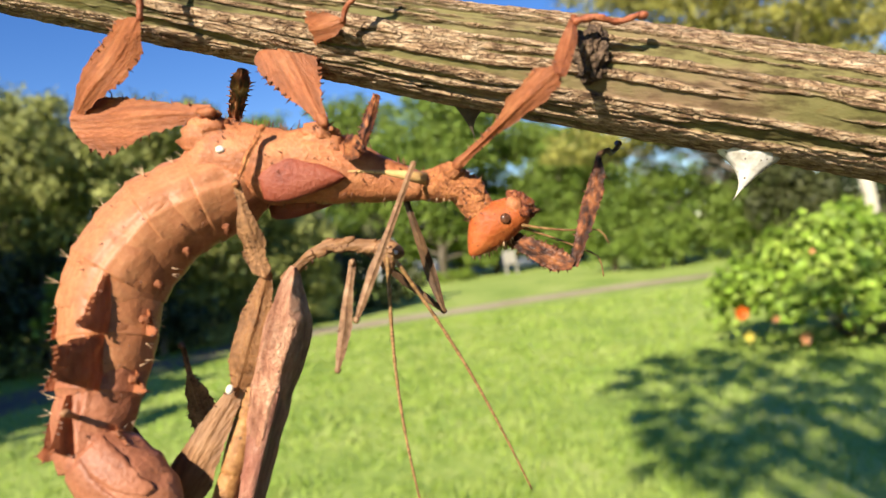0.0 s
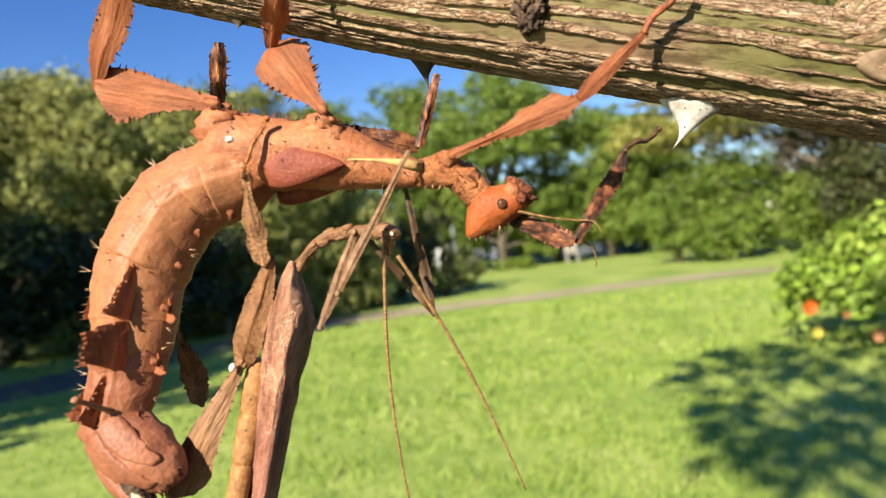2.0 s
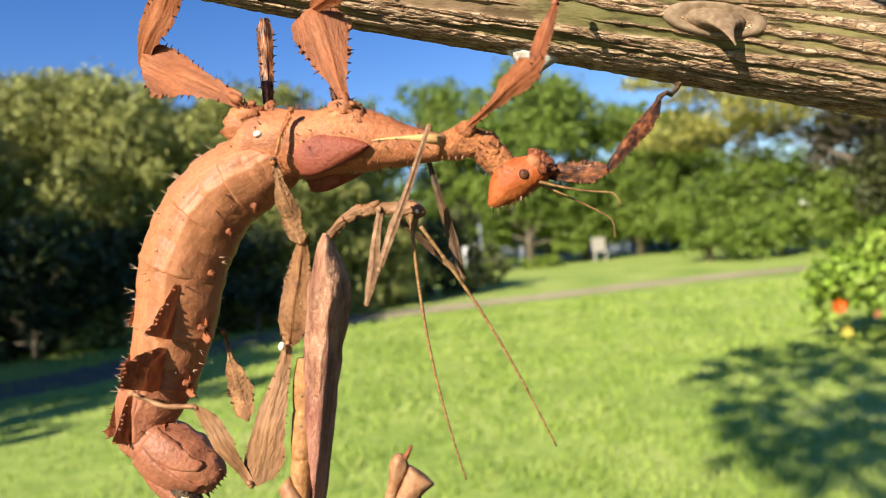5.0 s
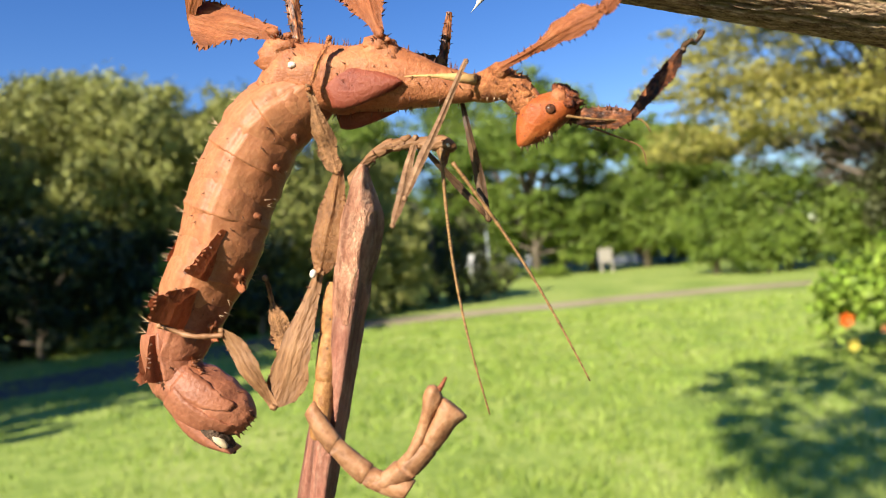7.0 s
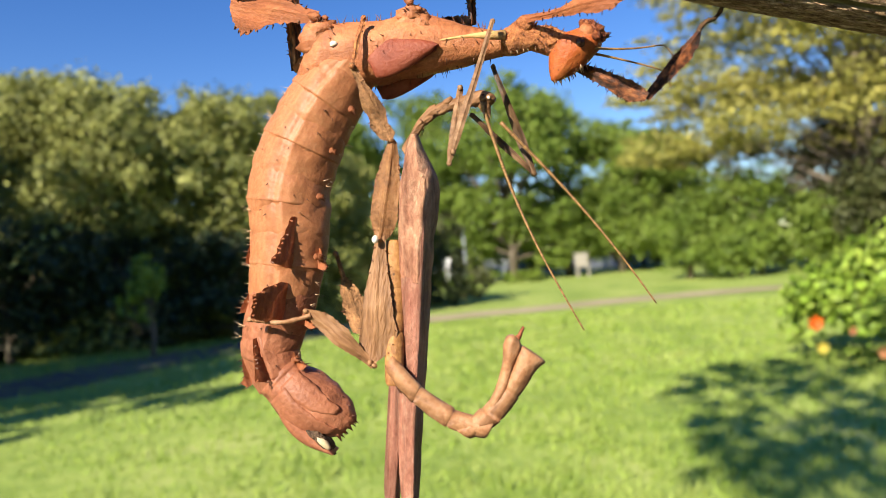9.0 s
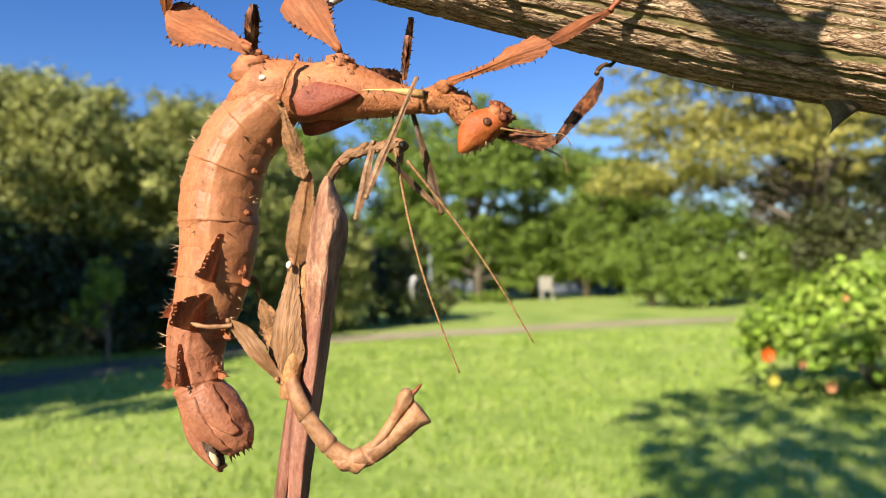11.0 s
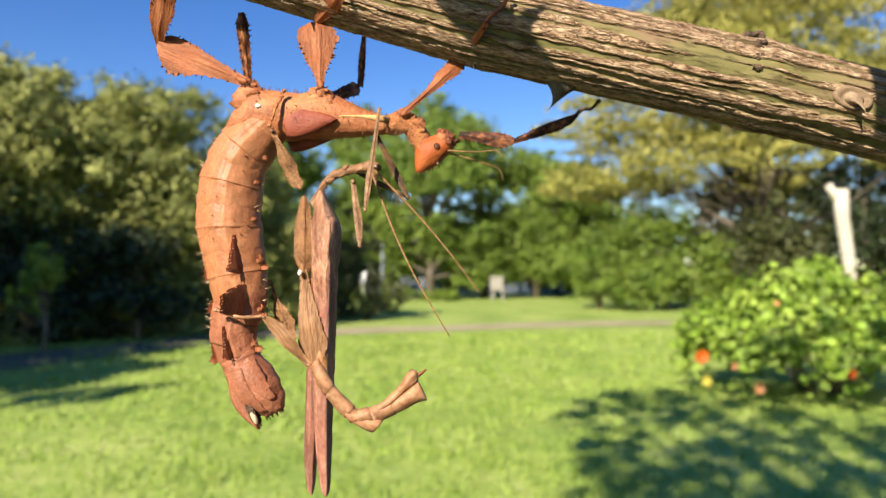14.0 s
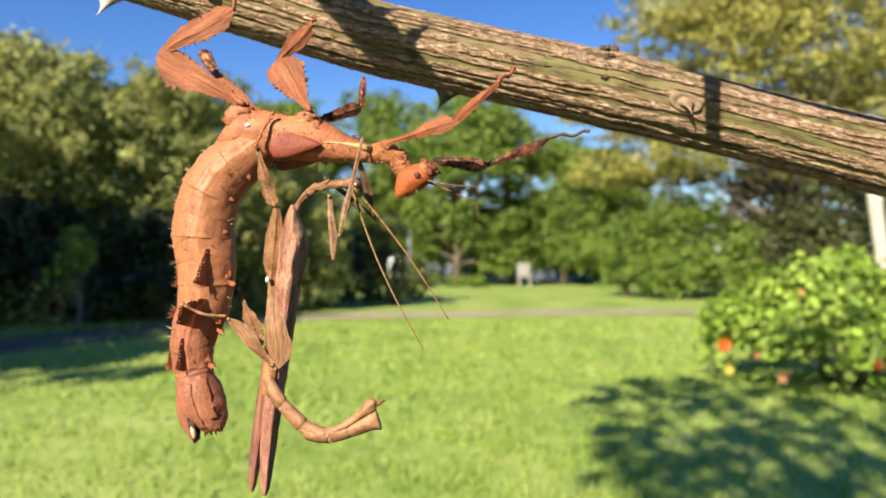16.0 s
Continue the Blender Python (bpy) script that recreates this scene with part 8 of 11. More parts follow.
    walk(moving["V_femur"], [
        (0, pose(0.01500, 0.00500, 0.00500, -15.1, 14.3, -63.9)), (0.5, pose(0.01500, 0.00500, 0.00500, -12.1, 22.0, -42.2)), (1, pose(0.01500, 0.00500, 0.00500, -9.6, 14.3, -45.7)),
        (1.5, pose(0.01949, 0.00523, 0.00416, 7.7, 10.9, 0.7)), (2, pose(0.01500, 0.00500, 0.00500, 7.4, 7.2, 5.7)), (2.5, pose(0.01500, 0.00500, 0.00500, -1.7, -26.0, 31.2)),
        (3, pose(0.01500, 0.00500, 0.00500, 6.7, -5.7, 45.3)), (3.5, pose(0.01500, 0.00500, 0.00500, -5.8, -14.3, 83.4)), (4, pose(0.01500, 0.00500, 0.00500, -19.5, -25.0, 84.0)),
        (4.5, pose(0.01500, 0.00500, 0.00500, -19.3, -13.6, 85.9)), (5, pose(0.01500, 0.00500, 0.00500, -30.6, -8.4, 117.8)), (6.25, pose(0.01500, 0.00500, 0.00500, -2.9, -12.1, 73.5)), (7.5, pose(0.01500, 0.00500, 0.00500, 19.7, 3.9, 32.7)),
        (8, pose(0.01500, 0.00500, 0.00500, 18.7, -4.0, 13.3)), (8.5, pose(0.01500, 0.00500, 0.00500, 18.6, -5.8, 30.1)), (9, pose(0.01500, 0.00500, 0.00500, 17.7, -8.4, 43.3)),
        (11.5, pose(0.01500, 0.00500, 0.00500, 15.8, -4.6, 45.2)), (12, pose(0.01500, 0.00500, 0.00500, 16.5, 4.1, 11.3)), (12.5, pose(0.01500, 0.00500, 0.00500, 14.6, -10.2, 5.7)),
        (13, pose(0.01500, 0.00500, 0.00500, -52.9, -33.4, 84.0)), (13.5, pose(0.01500, 0.00500, 0.00500, -37.5, -27.6, 69.9)), (14, pose(0.01500, 0.00500, 0.00500, -10.6, -25.9, 55.4)),
        (14.5, pose(0.01500, 0.00500, 0.00500, 13.0, -25.9, 5.5)), (15, pose(0.01500, 0.00500, 0.00500, 3.7, -36.5, 16.6)), (15.5, pose(0.01818, 0.00510, 0.00667, 14.5, -27.7, 2.0)),
        (16, pose(0.01500, 0.00500, 0.00500, -4.8, -29.7, 38.5)),
    ])
    walk(moving["neck"], [
        (0, pose(0.03692, 0.00000, -0.00120, 0.0, 45.9, 0.0)), (0.5, pose(0.03700, 0.00000, -0.00138, 0.0, 39.5, 0.0)), (1, pose(0.03693, 0.00000, -0.00127, 0.0, 43.1, 0.0)),
        (1.5, pose(0.03690, 0.00000, -0.00135, 0.0, 36.6, 0.0)), (2, pose(0.03692, 0.00000, -0.00137, 0.0, 36.5, 0.0)), (2.5, pose(0.03715, 0.00000, -0.00021, 0.0, 77.7, 0.0)),
        (3, pose(0.03681, 0.00000, -0.00107, 0.0, 46.7, 0.0)), (3.5, pose(0.03715, 0.00000, -0.00143, 0.0, 46.8, 0.0)), (4, pose(0.03714, 0.00000, -0.00151, 0.0, 39.1, 0.0)),
        (4.5, pose(0.03692, 0.00000, -0.00141, 0.0, 34.2, 0.0)), (5, pose(0.03719, 0.00000, -0.00151, 0.0, 43.4, 0.0)), (7.5, pose(0.03667, 0.00000, -0.00103, 0.0, 43.0, 0.0)),
        (8, pose(0.03651, 0.00000, -0.00108, 0.0, 36.1, 0.0)), (8.5, pose(0.03650, 0.00000, -0.00163, 0.0, 9.6, 0.0)), (9, pose(0.03636, 0.00000, -0.00136, 0.0, 21.2, 0.0)),
        (11.5, pose(0.03680, 0.00000, -0.00111, 0.0, 44.8, 0.0)), (12, pose(0.03666, 0.00000, -0.00105, 0.0, 41.6, 0.0)), (12.5, pose(0.03708, 0.00000, -0.00108, 0.0, 59.8, 0.0)),
        (13, pose(0.03710, 0.00000, -0.00132, 0.0, 49.9, 0.0)), (13.5, pose(0.03699, 0.00000, -0.00139, 0.0, 38.8, 0.0)), (14, pose(0.03722, 0.00000, -0.00136, 0.0, 57.8, 0.0)),
        (14.5, pose(0.03705, 0.00000, -0.00116, 0.0, 54.7, 0.0)), (15, pose(0.03688, 0.00000, -0.00109, 0.0, 48.8, 0.0)), (15.5, pose(0.03674, 0.00000, -0.00104, 0.0, 45.0, 0.0)),
        (16, pose(0.03689, 0.00000, -0.00118, 0.0, 45.7, 0.0)),
    ])
    walk(moving["abdomen0"], [
        (0, pose(0.00225, 0.00006, -0.00417, -176.7, 42.2, -175.2)), (0.5, pose(0.00202, 0.00006, -0.00402, -177.4, 36.3, -175.6)), (1, pose(0.00244, 0.00007, -0.00418, -176.0, 45.3, -174.3)),
        (1.5, pose(0.00183, 0.00006, -0.00480, -176.5, 40.3, -174.6)), (2, pose(0.00202, 0.00005, -0.00442, -177.5, 41.1, -176.2)), (2.5, pose(0.00030, 0.00002, -0.00487, -178.2, 37.0, -177.1)),
        (3, pose(0.00093, 0.00001, -0.00494, -179.2, 36.9, -178.6)), (3.5, pose(0.00044, 0.00000, -0.00458, 180.0, 35.4, 180.0)), (4, pose(0.00123, 0.00000, -0.00461, 180.0, 38.9, 180.0)),
        (4.5, pose(0.00090, 0.00000, -0.00431, 180.0, 35.7, 180.0)), (5, pose(0.00063, -0.00000, -0.00422, 180.0, 33.0, 180.0)), (7.5, pose(0.00141, 0.00000, -0.00428, 180.0, 42.3, 180.0)),
        (8, pose(0.00216, 0.00000, -0.00485, 180.0, 49.2, 180.0)), (8.5, pose(0.00154, 0.00000, -0.00409, 180.0, 43.1, 180.0)), (9, pose(0.00114, -0.00000, -0.00380, 180.0, 41.0, 180.0)),
        (11.5, pose(0.00145, -0.00000, -0.00390, 180.0, 41.8, 180.0)), (12, pose(0.00154, 0.00000, -0.00394, 180.0, 39.8, 180.0)), (12.5, pose(0.00132, 0.00000, -0.00395, 180.0, 39.9, 180.0)),
        (13, pose(0.00153, 0.00000, -0.00392, 180.0, 41.1, 180.0)), (13.5, pose(0.00140, -0.00000, -0.00388, 180.0, 41.6, 180.0)), (14, pose(0.00076, 0.00000, -0.00443, 180.0, 44.8, 180.0)),
        (14.5, pose(0.00176, 0.00000, -0.00467, 180.0, 48.0, 180.0)), (15, pose(0.00178, 0.00000, -0.00344, 180.0, 41.0, 180.0)), (15.5, pose(0.00147, 0.00000, -0.00439, 180.0, 47.2, 180.0)),
        (16, pose(0.00166, 0.00000, -0.00439, 180.0, 46.7, 180.0)),
    ])
    walk(moving["abdomen1"], [
        (0, pose(-0.00080, -0.00044, -0.00620, -174.8, 30.4, -169.8)), (0.5, pose(-0.00114, -0.00041, -0.00561, -176.3, 23.3, -170.8)), (1, pose(-0.00043, -0.00051, -0.00631, -173.2, 33.0, -167.7)),
        (1.5, pose(-0.00135, -0.00048, -0.00652, -175.7, 23.7, -169.5)), (2, pose(-0.00118, -0.00036, -0.00635, -176.4, 27.2, -172.2)), (2.5, pose(-0.00248, -0.00023, -0.00672, -176.9, 31.8, -174.1)),
        (3, pose(-0.00241, -0.00014, -0.00674, -178.8, 24.8, -177.1)), (3.5, pose(-0.00278, 0.00000, -0.00657, 180.0, 30.1, 180.0)), (4, pose(-0.00214, 0.00000, -0.00680, 180.0, 30.7, 180.0)),
        (4.5, pose(-0.00265, 0.00000, -0.00651, 180.0, 30.0, 180.0)), (5, pose(-0.00318, 0.00000, -0.00637, 180.0, 28.2, 180.0)), (7.5, pose(-0.00189, 0.00000, -0.00719, 180.0, 41.7, 180.0)),
        (8, pose(-0.00117, 0.00000, -0.00780, 180.0, 39.5, 180.0)), (8.5, pose(-0.00177, 0.00000, -0.00732, 180.0, 44.7, 180.0)), (9, pose(-0.00199, 0.00000, -0.00726, 180.0, 49.9, 180.0)),
        (11.5, pose(-0.00187, 0.00000, -0.00722, 180.0, 46.5, 180.0)), (12, pose(-0.00221, 0.00000, -0.00696, 180.0, 39.5, 180.0)), (12.5, pose(-0.00235, 0.00000, -0.00717, 180.0, 42.0, 180.0)),
        (13, pose(-0.00218, 0.00000, -0.00721, 180.0, 41.4, 180.0)), (13.5, pose(-0.00199, 0.00000, -0.00723, 180.0, 45.2, 180.0)), (14, pose(-0.00214, 0.00000, -0.00796, 180.0, 53.0, 180.0)),
        (14.5, pose(-0.00166, 0.00000, -0.00807, 180.0, 46.0, 180.0)), (15, pose(-0.00152, 0.00000, -0.00682, 180.0, 46.5, 180.0)), (15.5, pose(-0.00140, 0.00000, -0.00775, 180.0, 51.3, 180.0)),
        (16, pose(-0.00171, 0.00000, -0.00796, 180.0, 46.4, 180.0)),
    ])
    walk(moving["abdomen2"], [
        (0, pose(-0.00416, -0.00108, -0.00822, -174.0, 32.0, -168.8)), (0.5, pose(-0.00463, -0.00100, -0.00711, -175.9, 24.0, -170.0)), (1, pose(-0.00357, -0.00123, -0.00847, -171.7, 36.8, -166.3)),
        (1.5, pose(-0.00488, -0.00118, -0.00813, -174.6, 27.1, -168.2)), (2, pose(-0.00472, -0.00087, -0.00823, -175.5, 30.7, -171.3)), (2.5, pose(-0.00540, -0.00056, -0.00860, -176.0, 35.1, -173.1)),
        (3, pose(-0.00597, -0.00033, -0.00850, -178.3, 31.3, -176.7)), (3.5, pose(-0.00613, 0.00000, -0.00864, 180.0, 35.9, 180.0)), (4, pose(-0.00578, 0.00000, -0.00903, 180.0, 34.5, 180.0)),
        (4.5, pose(-0.00641, 0.00000, -0.00880, 180.0, 35.1, 180.0)), (5, pose(-0.00710, -0.00000, -0.00867, -180.0, 35.5, -180.0)), (7.5, pose(-0.00511, 0.00000, -0.01045, 180.0, 51.8, 180.0)),
        (8, pose(-0.00466, 0.00000, -0.01088, 180.0, 46.5, 180.0)), (8.5, pose(-0.00511, 0.00000, -0.01086, 180.0, 50.4, 180.0)), (9, pose(-0.00503, -0.00000, -0.01116, 180.0, 54.8, 180.0)),
        (11.5, pose(-0.00491, -0.00000, -0.01094, 180.0, 58.0, 180.0)), (12, pose(-0.00578, 0.00000, -0.01046, 180.0, 52.9, 180.0)), (12.5, pose(-0.00585, 0.00000, -0.01078, 180.0, 53.2, 180.0)),
        (13, pose(-0.00590, 0.00000, -0.01085, 180.0, 50.4, 180.0)), (13.5, pose(-0.00535, -0.00000, -0.01094, -180.0, 52.8, -180.0)), (14, pose(-0.00471, 0.00000, -0.01199, 180.0, 64.4, 180.0)),
        (14.5, pose(-0.00456, 0.00000, -0.01220, 180.0, 67.2, 180.0)), (15, pose(-0.00474, 0.00000, -0.01064, 180.0, 56.0, 180.0)), (15.5, pose(-0.00391, 0.00000, -0.01172, 180.0, 66.7, 180.0)),
        (16, pose(-0.00512, 0.00000, -0.01183, 180.0, 53.1, 180.0)),
    ])
    walk(moving["abdomen3"], [
        (0, pose(-0.00737, -0.00176, -0.01053, -171.5, 40.5, -167.0)), (0.5, pose(-0.00810, -0.00164, -0.00886, -174.3, 30.5, -168.9)), (1, pose(-0.00636, -0.00197, -0.01111, -167.6, 50.0, -163.9)),
        (1.5, pose(-0.00806, -0.00189, -0.01025, -170.5, 42.3, -166.0)), (2, pose(-0.00791, -0.00140, -0.01062, -172.5, 45.2, -169.5)), (2.5, pose(-0.00801, -0.00090, -0.01079, -173.8, 47.2, -171.5)),
        (3, pose(-0.00891, -0.00052, -0.01097, -176.9, 50.5, -176.0)), (3.5, pose(-0.00895, 0.00000, -0.01128, 180.0, 52.3, 180.0)), (4, pose(-0.00895, 0.00000, -0.01170, 180.0, 48.3, 180.0)),
        (4.5, pose(-0.00965, 0.00000, -0.01166, 180.0, 49.5, 180.0)), (5, pose(-0.01020, 0.00000, -0.01159, 180.0, 51.1, 180.0)), (7.5, pose(-0.00729, 0.00000, -0.01407, 180.0, 63.9, 180.0)),
        (8, pose(-0.00718, 0.00000, -0.01439, -180.0, 62.0, -180.0)), (8.5, pose(-0.00770, 0.00000, -0.01465, 180.0, 60.6, 180.0)), (9, pose(-0.00751, 0.00000, -0.01508, 180.0, 59.9, 180.0)),
        (11.5, pose(-0.00669, 0.00000, -0.01497, 180.0, 72.4, 180.0)), (12, pose(-0.00790, 0.00000, -0.01448, 180.0, 68.2, 180.0)), (12.5, pose(-0.00794, 0.00000, -0.01488, 180.0, 71.0, 180.0)),
        (13, pose(-0.00822, 0.00000, -0.01496, 180.0, 72.0, 180.0)), (13.5, pose(-0.00763, 0.00000, -0.01499, 180.0, 69.1, 180.0)), (14, pose(-0.00605, 0.00000, -0.01619, 180.0, 78.6, 180.0)),
        (14.5, pose(-0.00544, 0.00000, -0.01655, 180.0, 84.0, 180.0)), (15, pose(-0.00668, 0.00000, -0.01482, 180.0, 74.7, 180.0)), (15.5, pose(-0.00496, 0.00000, -0.01581, 180.0, 80.9, 180.0)),
        (16, pose(-0.00744, 0.00000, -0.01599, 180.0, 70.2, 180.0)),
    ])
    walk(moving["abdomen4"], [
        (0, pose(-0.01000, -0.00243, -0.01351, -167.1, 53.3, -164.1)), (0.5, pose(-0.01113, -0.00229, -0.01123, -170.6, 44.1, -166.6)), (1, pose(-0.00838, -0.00260, -0.01438, -163.2, 61.5, -161.0)),
        (1.5, pose(-0.01035, -0.00254, -0.01331, -165.0, 58.5, -162.5)), (2, pose(-0.01014, -0.00188, -0.01386, -167.9, 61.4, -166.3)), (2.5, pose(-0.00989, -0.00124, -0.01372, -168.9, 64.4, -167.8)),
        (3, pose(-0.01095, -0.00068, -0.01439, -175.4, 64.3, -174.9)), (3.5, pose(-0.01088, 0.00000, -0.01473, 180.0, 66.2, 180.0)), (4, pose(-0.01129, 0.00000, -0.01528, 180.0, 62.8, 180.0)),
        (4.5, pose(-0.01204, 0.00000, -0.01536, 180.0, 62.2, 180.0)), (5, pose(-0.01273, 0.00000, -0.01546, -180.0, 61.3, -180.0)), (7.5, pose(-0.00914, 0.00000, -0.01848, 180.0, 69.8, 180.0)),
        (8, pose(-0.00900, 0.00000, -0.01876, 180.0, 71.0, 180.0)), (8.5, pose(-0.00985, 0.00000, -0.01914, 180.0, 67.5, 180.0)), (9, pose(-0.00989, 0.00000, -0.01958, -180.0, 65.1, -180.0)),
        (11.5, pose(-0.00779, -0.00000, -0.01979, 180.0, 80.7, 180.0)), (12, pose(-0.00949, 0.00000, -0.01947, 180.0, 75.4, 180.0)), (12.5, pose(-0.00916, 0.00000, -0.01996, 180.0, 80.3, 180.0)),
        (13, pose(-0.00911, 0.00000, -0.02018, 180.0, 85.2, 180.0)), (13.5, pose(-0.00889, 0.00000, -0.01993, -180.0, 80.3, -180.0)), (14, pose(-0.00666, 0.00000, -0.02114, 180.0, 86.1, 180.0)),
        (14.5, pose(-0.00568, 0.00000, -0.02201, 180.0, 89.6, 180.0)), (15, pose(-0.00744, 0.00000, -0.01985, 180.0, 85.8, 180.0)), (15.5, pose(-0.00545, 0.00000, -0.02076, 180.0, 87.0, 180.0)),
        (16, pose(-0.00855, 0.00000, -0.02112, 180.0, 83.3, 180.0)),
    ])
    walk(moving["abdomen5"], [
        (0, pose(-0.01234, -0.00319, -0.01748, -160.9, 62.7, -158.7)), (0.5, pose(-0.01392, -0.00304, -0.01464, -166.3, 54.2, -163.3)), (1, pose(-0.01019, -0.00331, -0.01858, -156.8, 68.1, -155.2)),
        (1.5, pose(-0.01230, -0.00325, -0.01748, -158.3, 67.2, -156.7)), (2, pose(-0.01196, -0.00240, -0.01823, -162.0, 70.3, -161.0)), (2.5, pose(-0.01125, -0.00161, -0.01762, -161.4, 74.1, -160.7)),
        (3, pose(-0.01272, -0.00086, -0.01883, -173.6, 70.7, -173.3)), (3.5, pose(-0.01245, 0.00000, -0.01918, 180.0, 73.8, 180.0)), (4, pose(-0.01316, 0.00000, -0.01987, 180.0, 71.7, 180.0)),
        (4.5, pose(-0.01411, 0.00000, -0.02010, 180.0, 69.6, 180.0)), (5, pose(-0.01489, -0.00000, -0.02019, 180.0, 69.9, 180.0)), (7.5, pose(-0.01075, 0.00000, -0.02344, 180.0, 75.9, 180.0)),
        (8, pose(-0.01046, 0.00000, -0.02377, -180.0, 77.5, -180.0)), (8.5, pose(-0.01165, 0.00000, -0.02421, 180.0, 74.9, 180.0)), (9, pose(-0.01178, 0.00000, -0.02472, 180.0, 76.9, 180.0)),
        (11.5, pose(-0.00818, 0.00000, -0.02514, 0.0, 88.6, 0.0)), (12, pose(-0.01056, 0.00000, -0.02499, -180.0, 84.7, -180.0)), (12.5, pose(-0.00974, 0.00000, -0.02554, 180.0, 89.9, 180.0)),
        (13, pose(-0.00934, 0.00000, -0.02594, 180.0, 89.1, 180.0)), (13.5, pose(-0.00946, -0.00000, -0.02543, 180.0, 88.6, 180.0)), (14, pose(-0.00676, 0.00000, -0.02657, 0.0, 87.1, 0.0)),
        (14.5, pose(-0.00554, 0.00000, -0.02768, 0.0, 84.4, 0.0)), (15, pose(-0.00752, 0.00000, -0.02551, 0.0, 88.0, 0.0)), (15.5, pose(-0.00550, 0.00000, -0.02609, -0.0, 86.7, -0.0)),
        (16, pose(-0.00878, 0.00000, -0.02677, 0.0, 86.7, 0.0)),
    ])
    walk(moving["abdomen6"], [
        (0, pose(-0.01387, -0.00397, -0.02156, -138.8, 73.3, -137.6)), (0.5, pose(-0.01615, -0.00381, -0.01839, -160.2, 61.0, -157.6)), (1, pose(-0.01142, -0.00405, -0.02272, -132.8, 75.1, -131.8)),
        (1.5, pose(-0.01365, -0.00398, -0.02171, -140.6, 74.0, -139.4)), (2, pose(-0.01319, -0.00294, -0.02270, -146.3, 77.0, -145.6)), (2.5, pose(-0.01208, -0.00199, -0.02149, -141.9, 80.0, -141.4)),
        (3, pose(-0.01407, -0.00106, -0.02328, -167.7, 77.2, -167.4)), (3.5, pose(-0.01348, 0.00000, -0.02366, 180.0, 82.5, 180.0)), (4, pose(-0.01436, 0.00000, -0.02462, 180.0, 82.1, 180.0)),
        (4.5, pose(-0.01562, 0.00000, -0.02500, 180.0, 78.1, 180.0)), (5, pose(-0.01621, 0.00000, -0.02533, 180.0, 80.3, 180.0)), (7.5, pose(-0.01164, 0.00000, -0.02867, 180.0, 81.2, 180.0)),
        (8, pose(-0.01119, 0.00000, -0.02908, 180.0, 83.9, 180.0)), (8.5, pose(-0.01259, 0.00000, -0.02971, 180.0, 83.2, 180.0)), (9, pose(-0.01239, 0.00000, -0.03032, -180.0, 86.0, -180.0)),
        (11.5, pose(-0.00781, -0.00000, -0.03074, 0.0, 88.5, 0.0)), (12, pose(-0.01060, 0.00000, -0.03072, 180.0, 89.1, 180.0)), (12.5, pose(-0.00923, 0.00000, -0.03121, 0.0, 85.2, 0.0)),
        (13, pose(-0.00911, 0.00000, -0.03179, 0.0, 84.5, 0.0)), (13.5, pose(-0.00898, 0.00000, -0.03120, -0.0, 80.4, -0.0)), (14, pose(-0.00596, 0.00000, -0.03222, 0.0, 78.1, 0.0)),
        (14.5, pose(-0.00445, 0.00000, -0.03318, 0.0, 77.5, 0.0)), (15, pose(-0.00677, 0.00000, -0.03130, 0.0, 76.8, 0.0)), (15.5, pose(-0.00462, 0.00000, -0.03165, 0.0, 75.8, 0.0)),
        (16, pose(-0.00764, 0.00000, -0.03259, 0.0, 73.9, 0.0)),
    ])
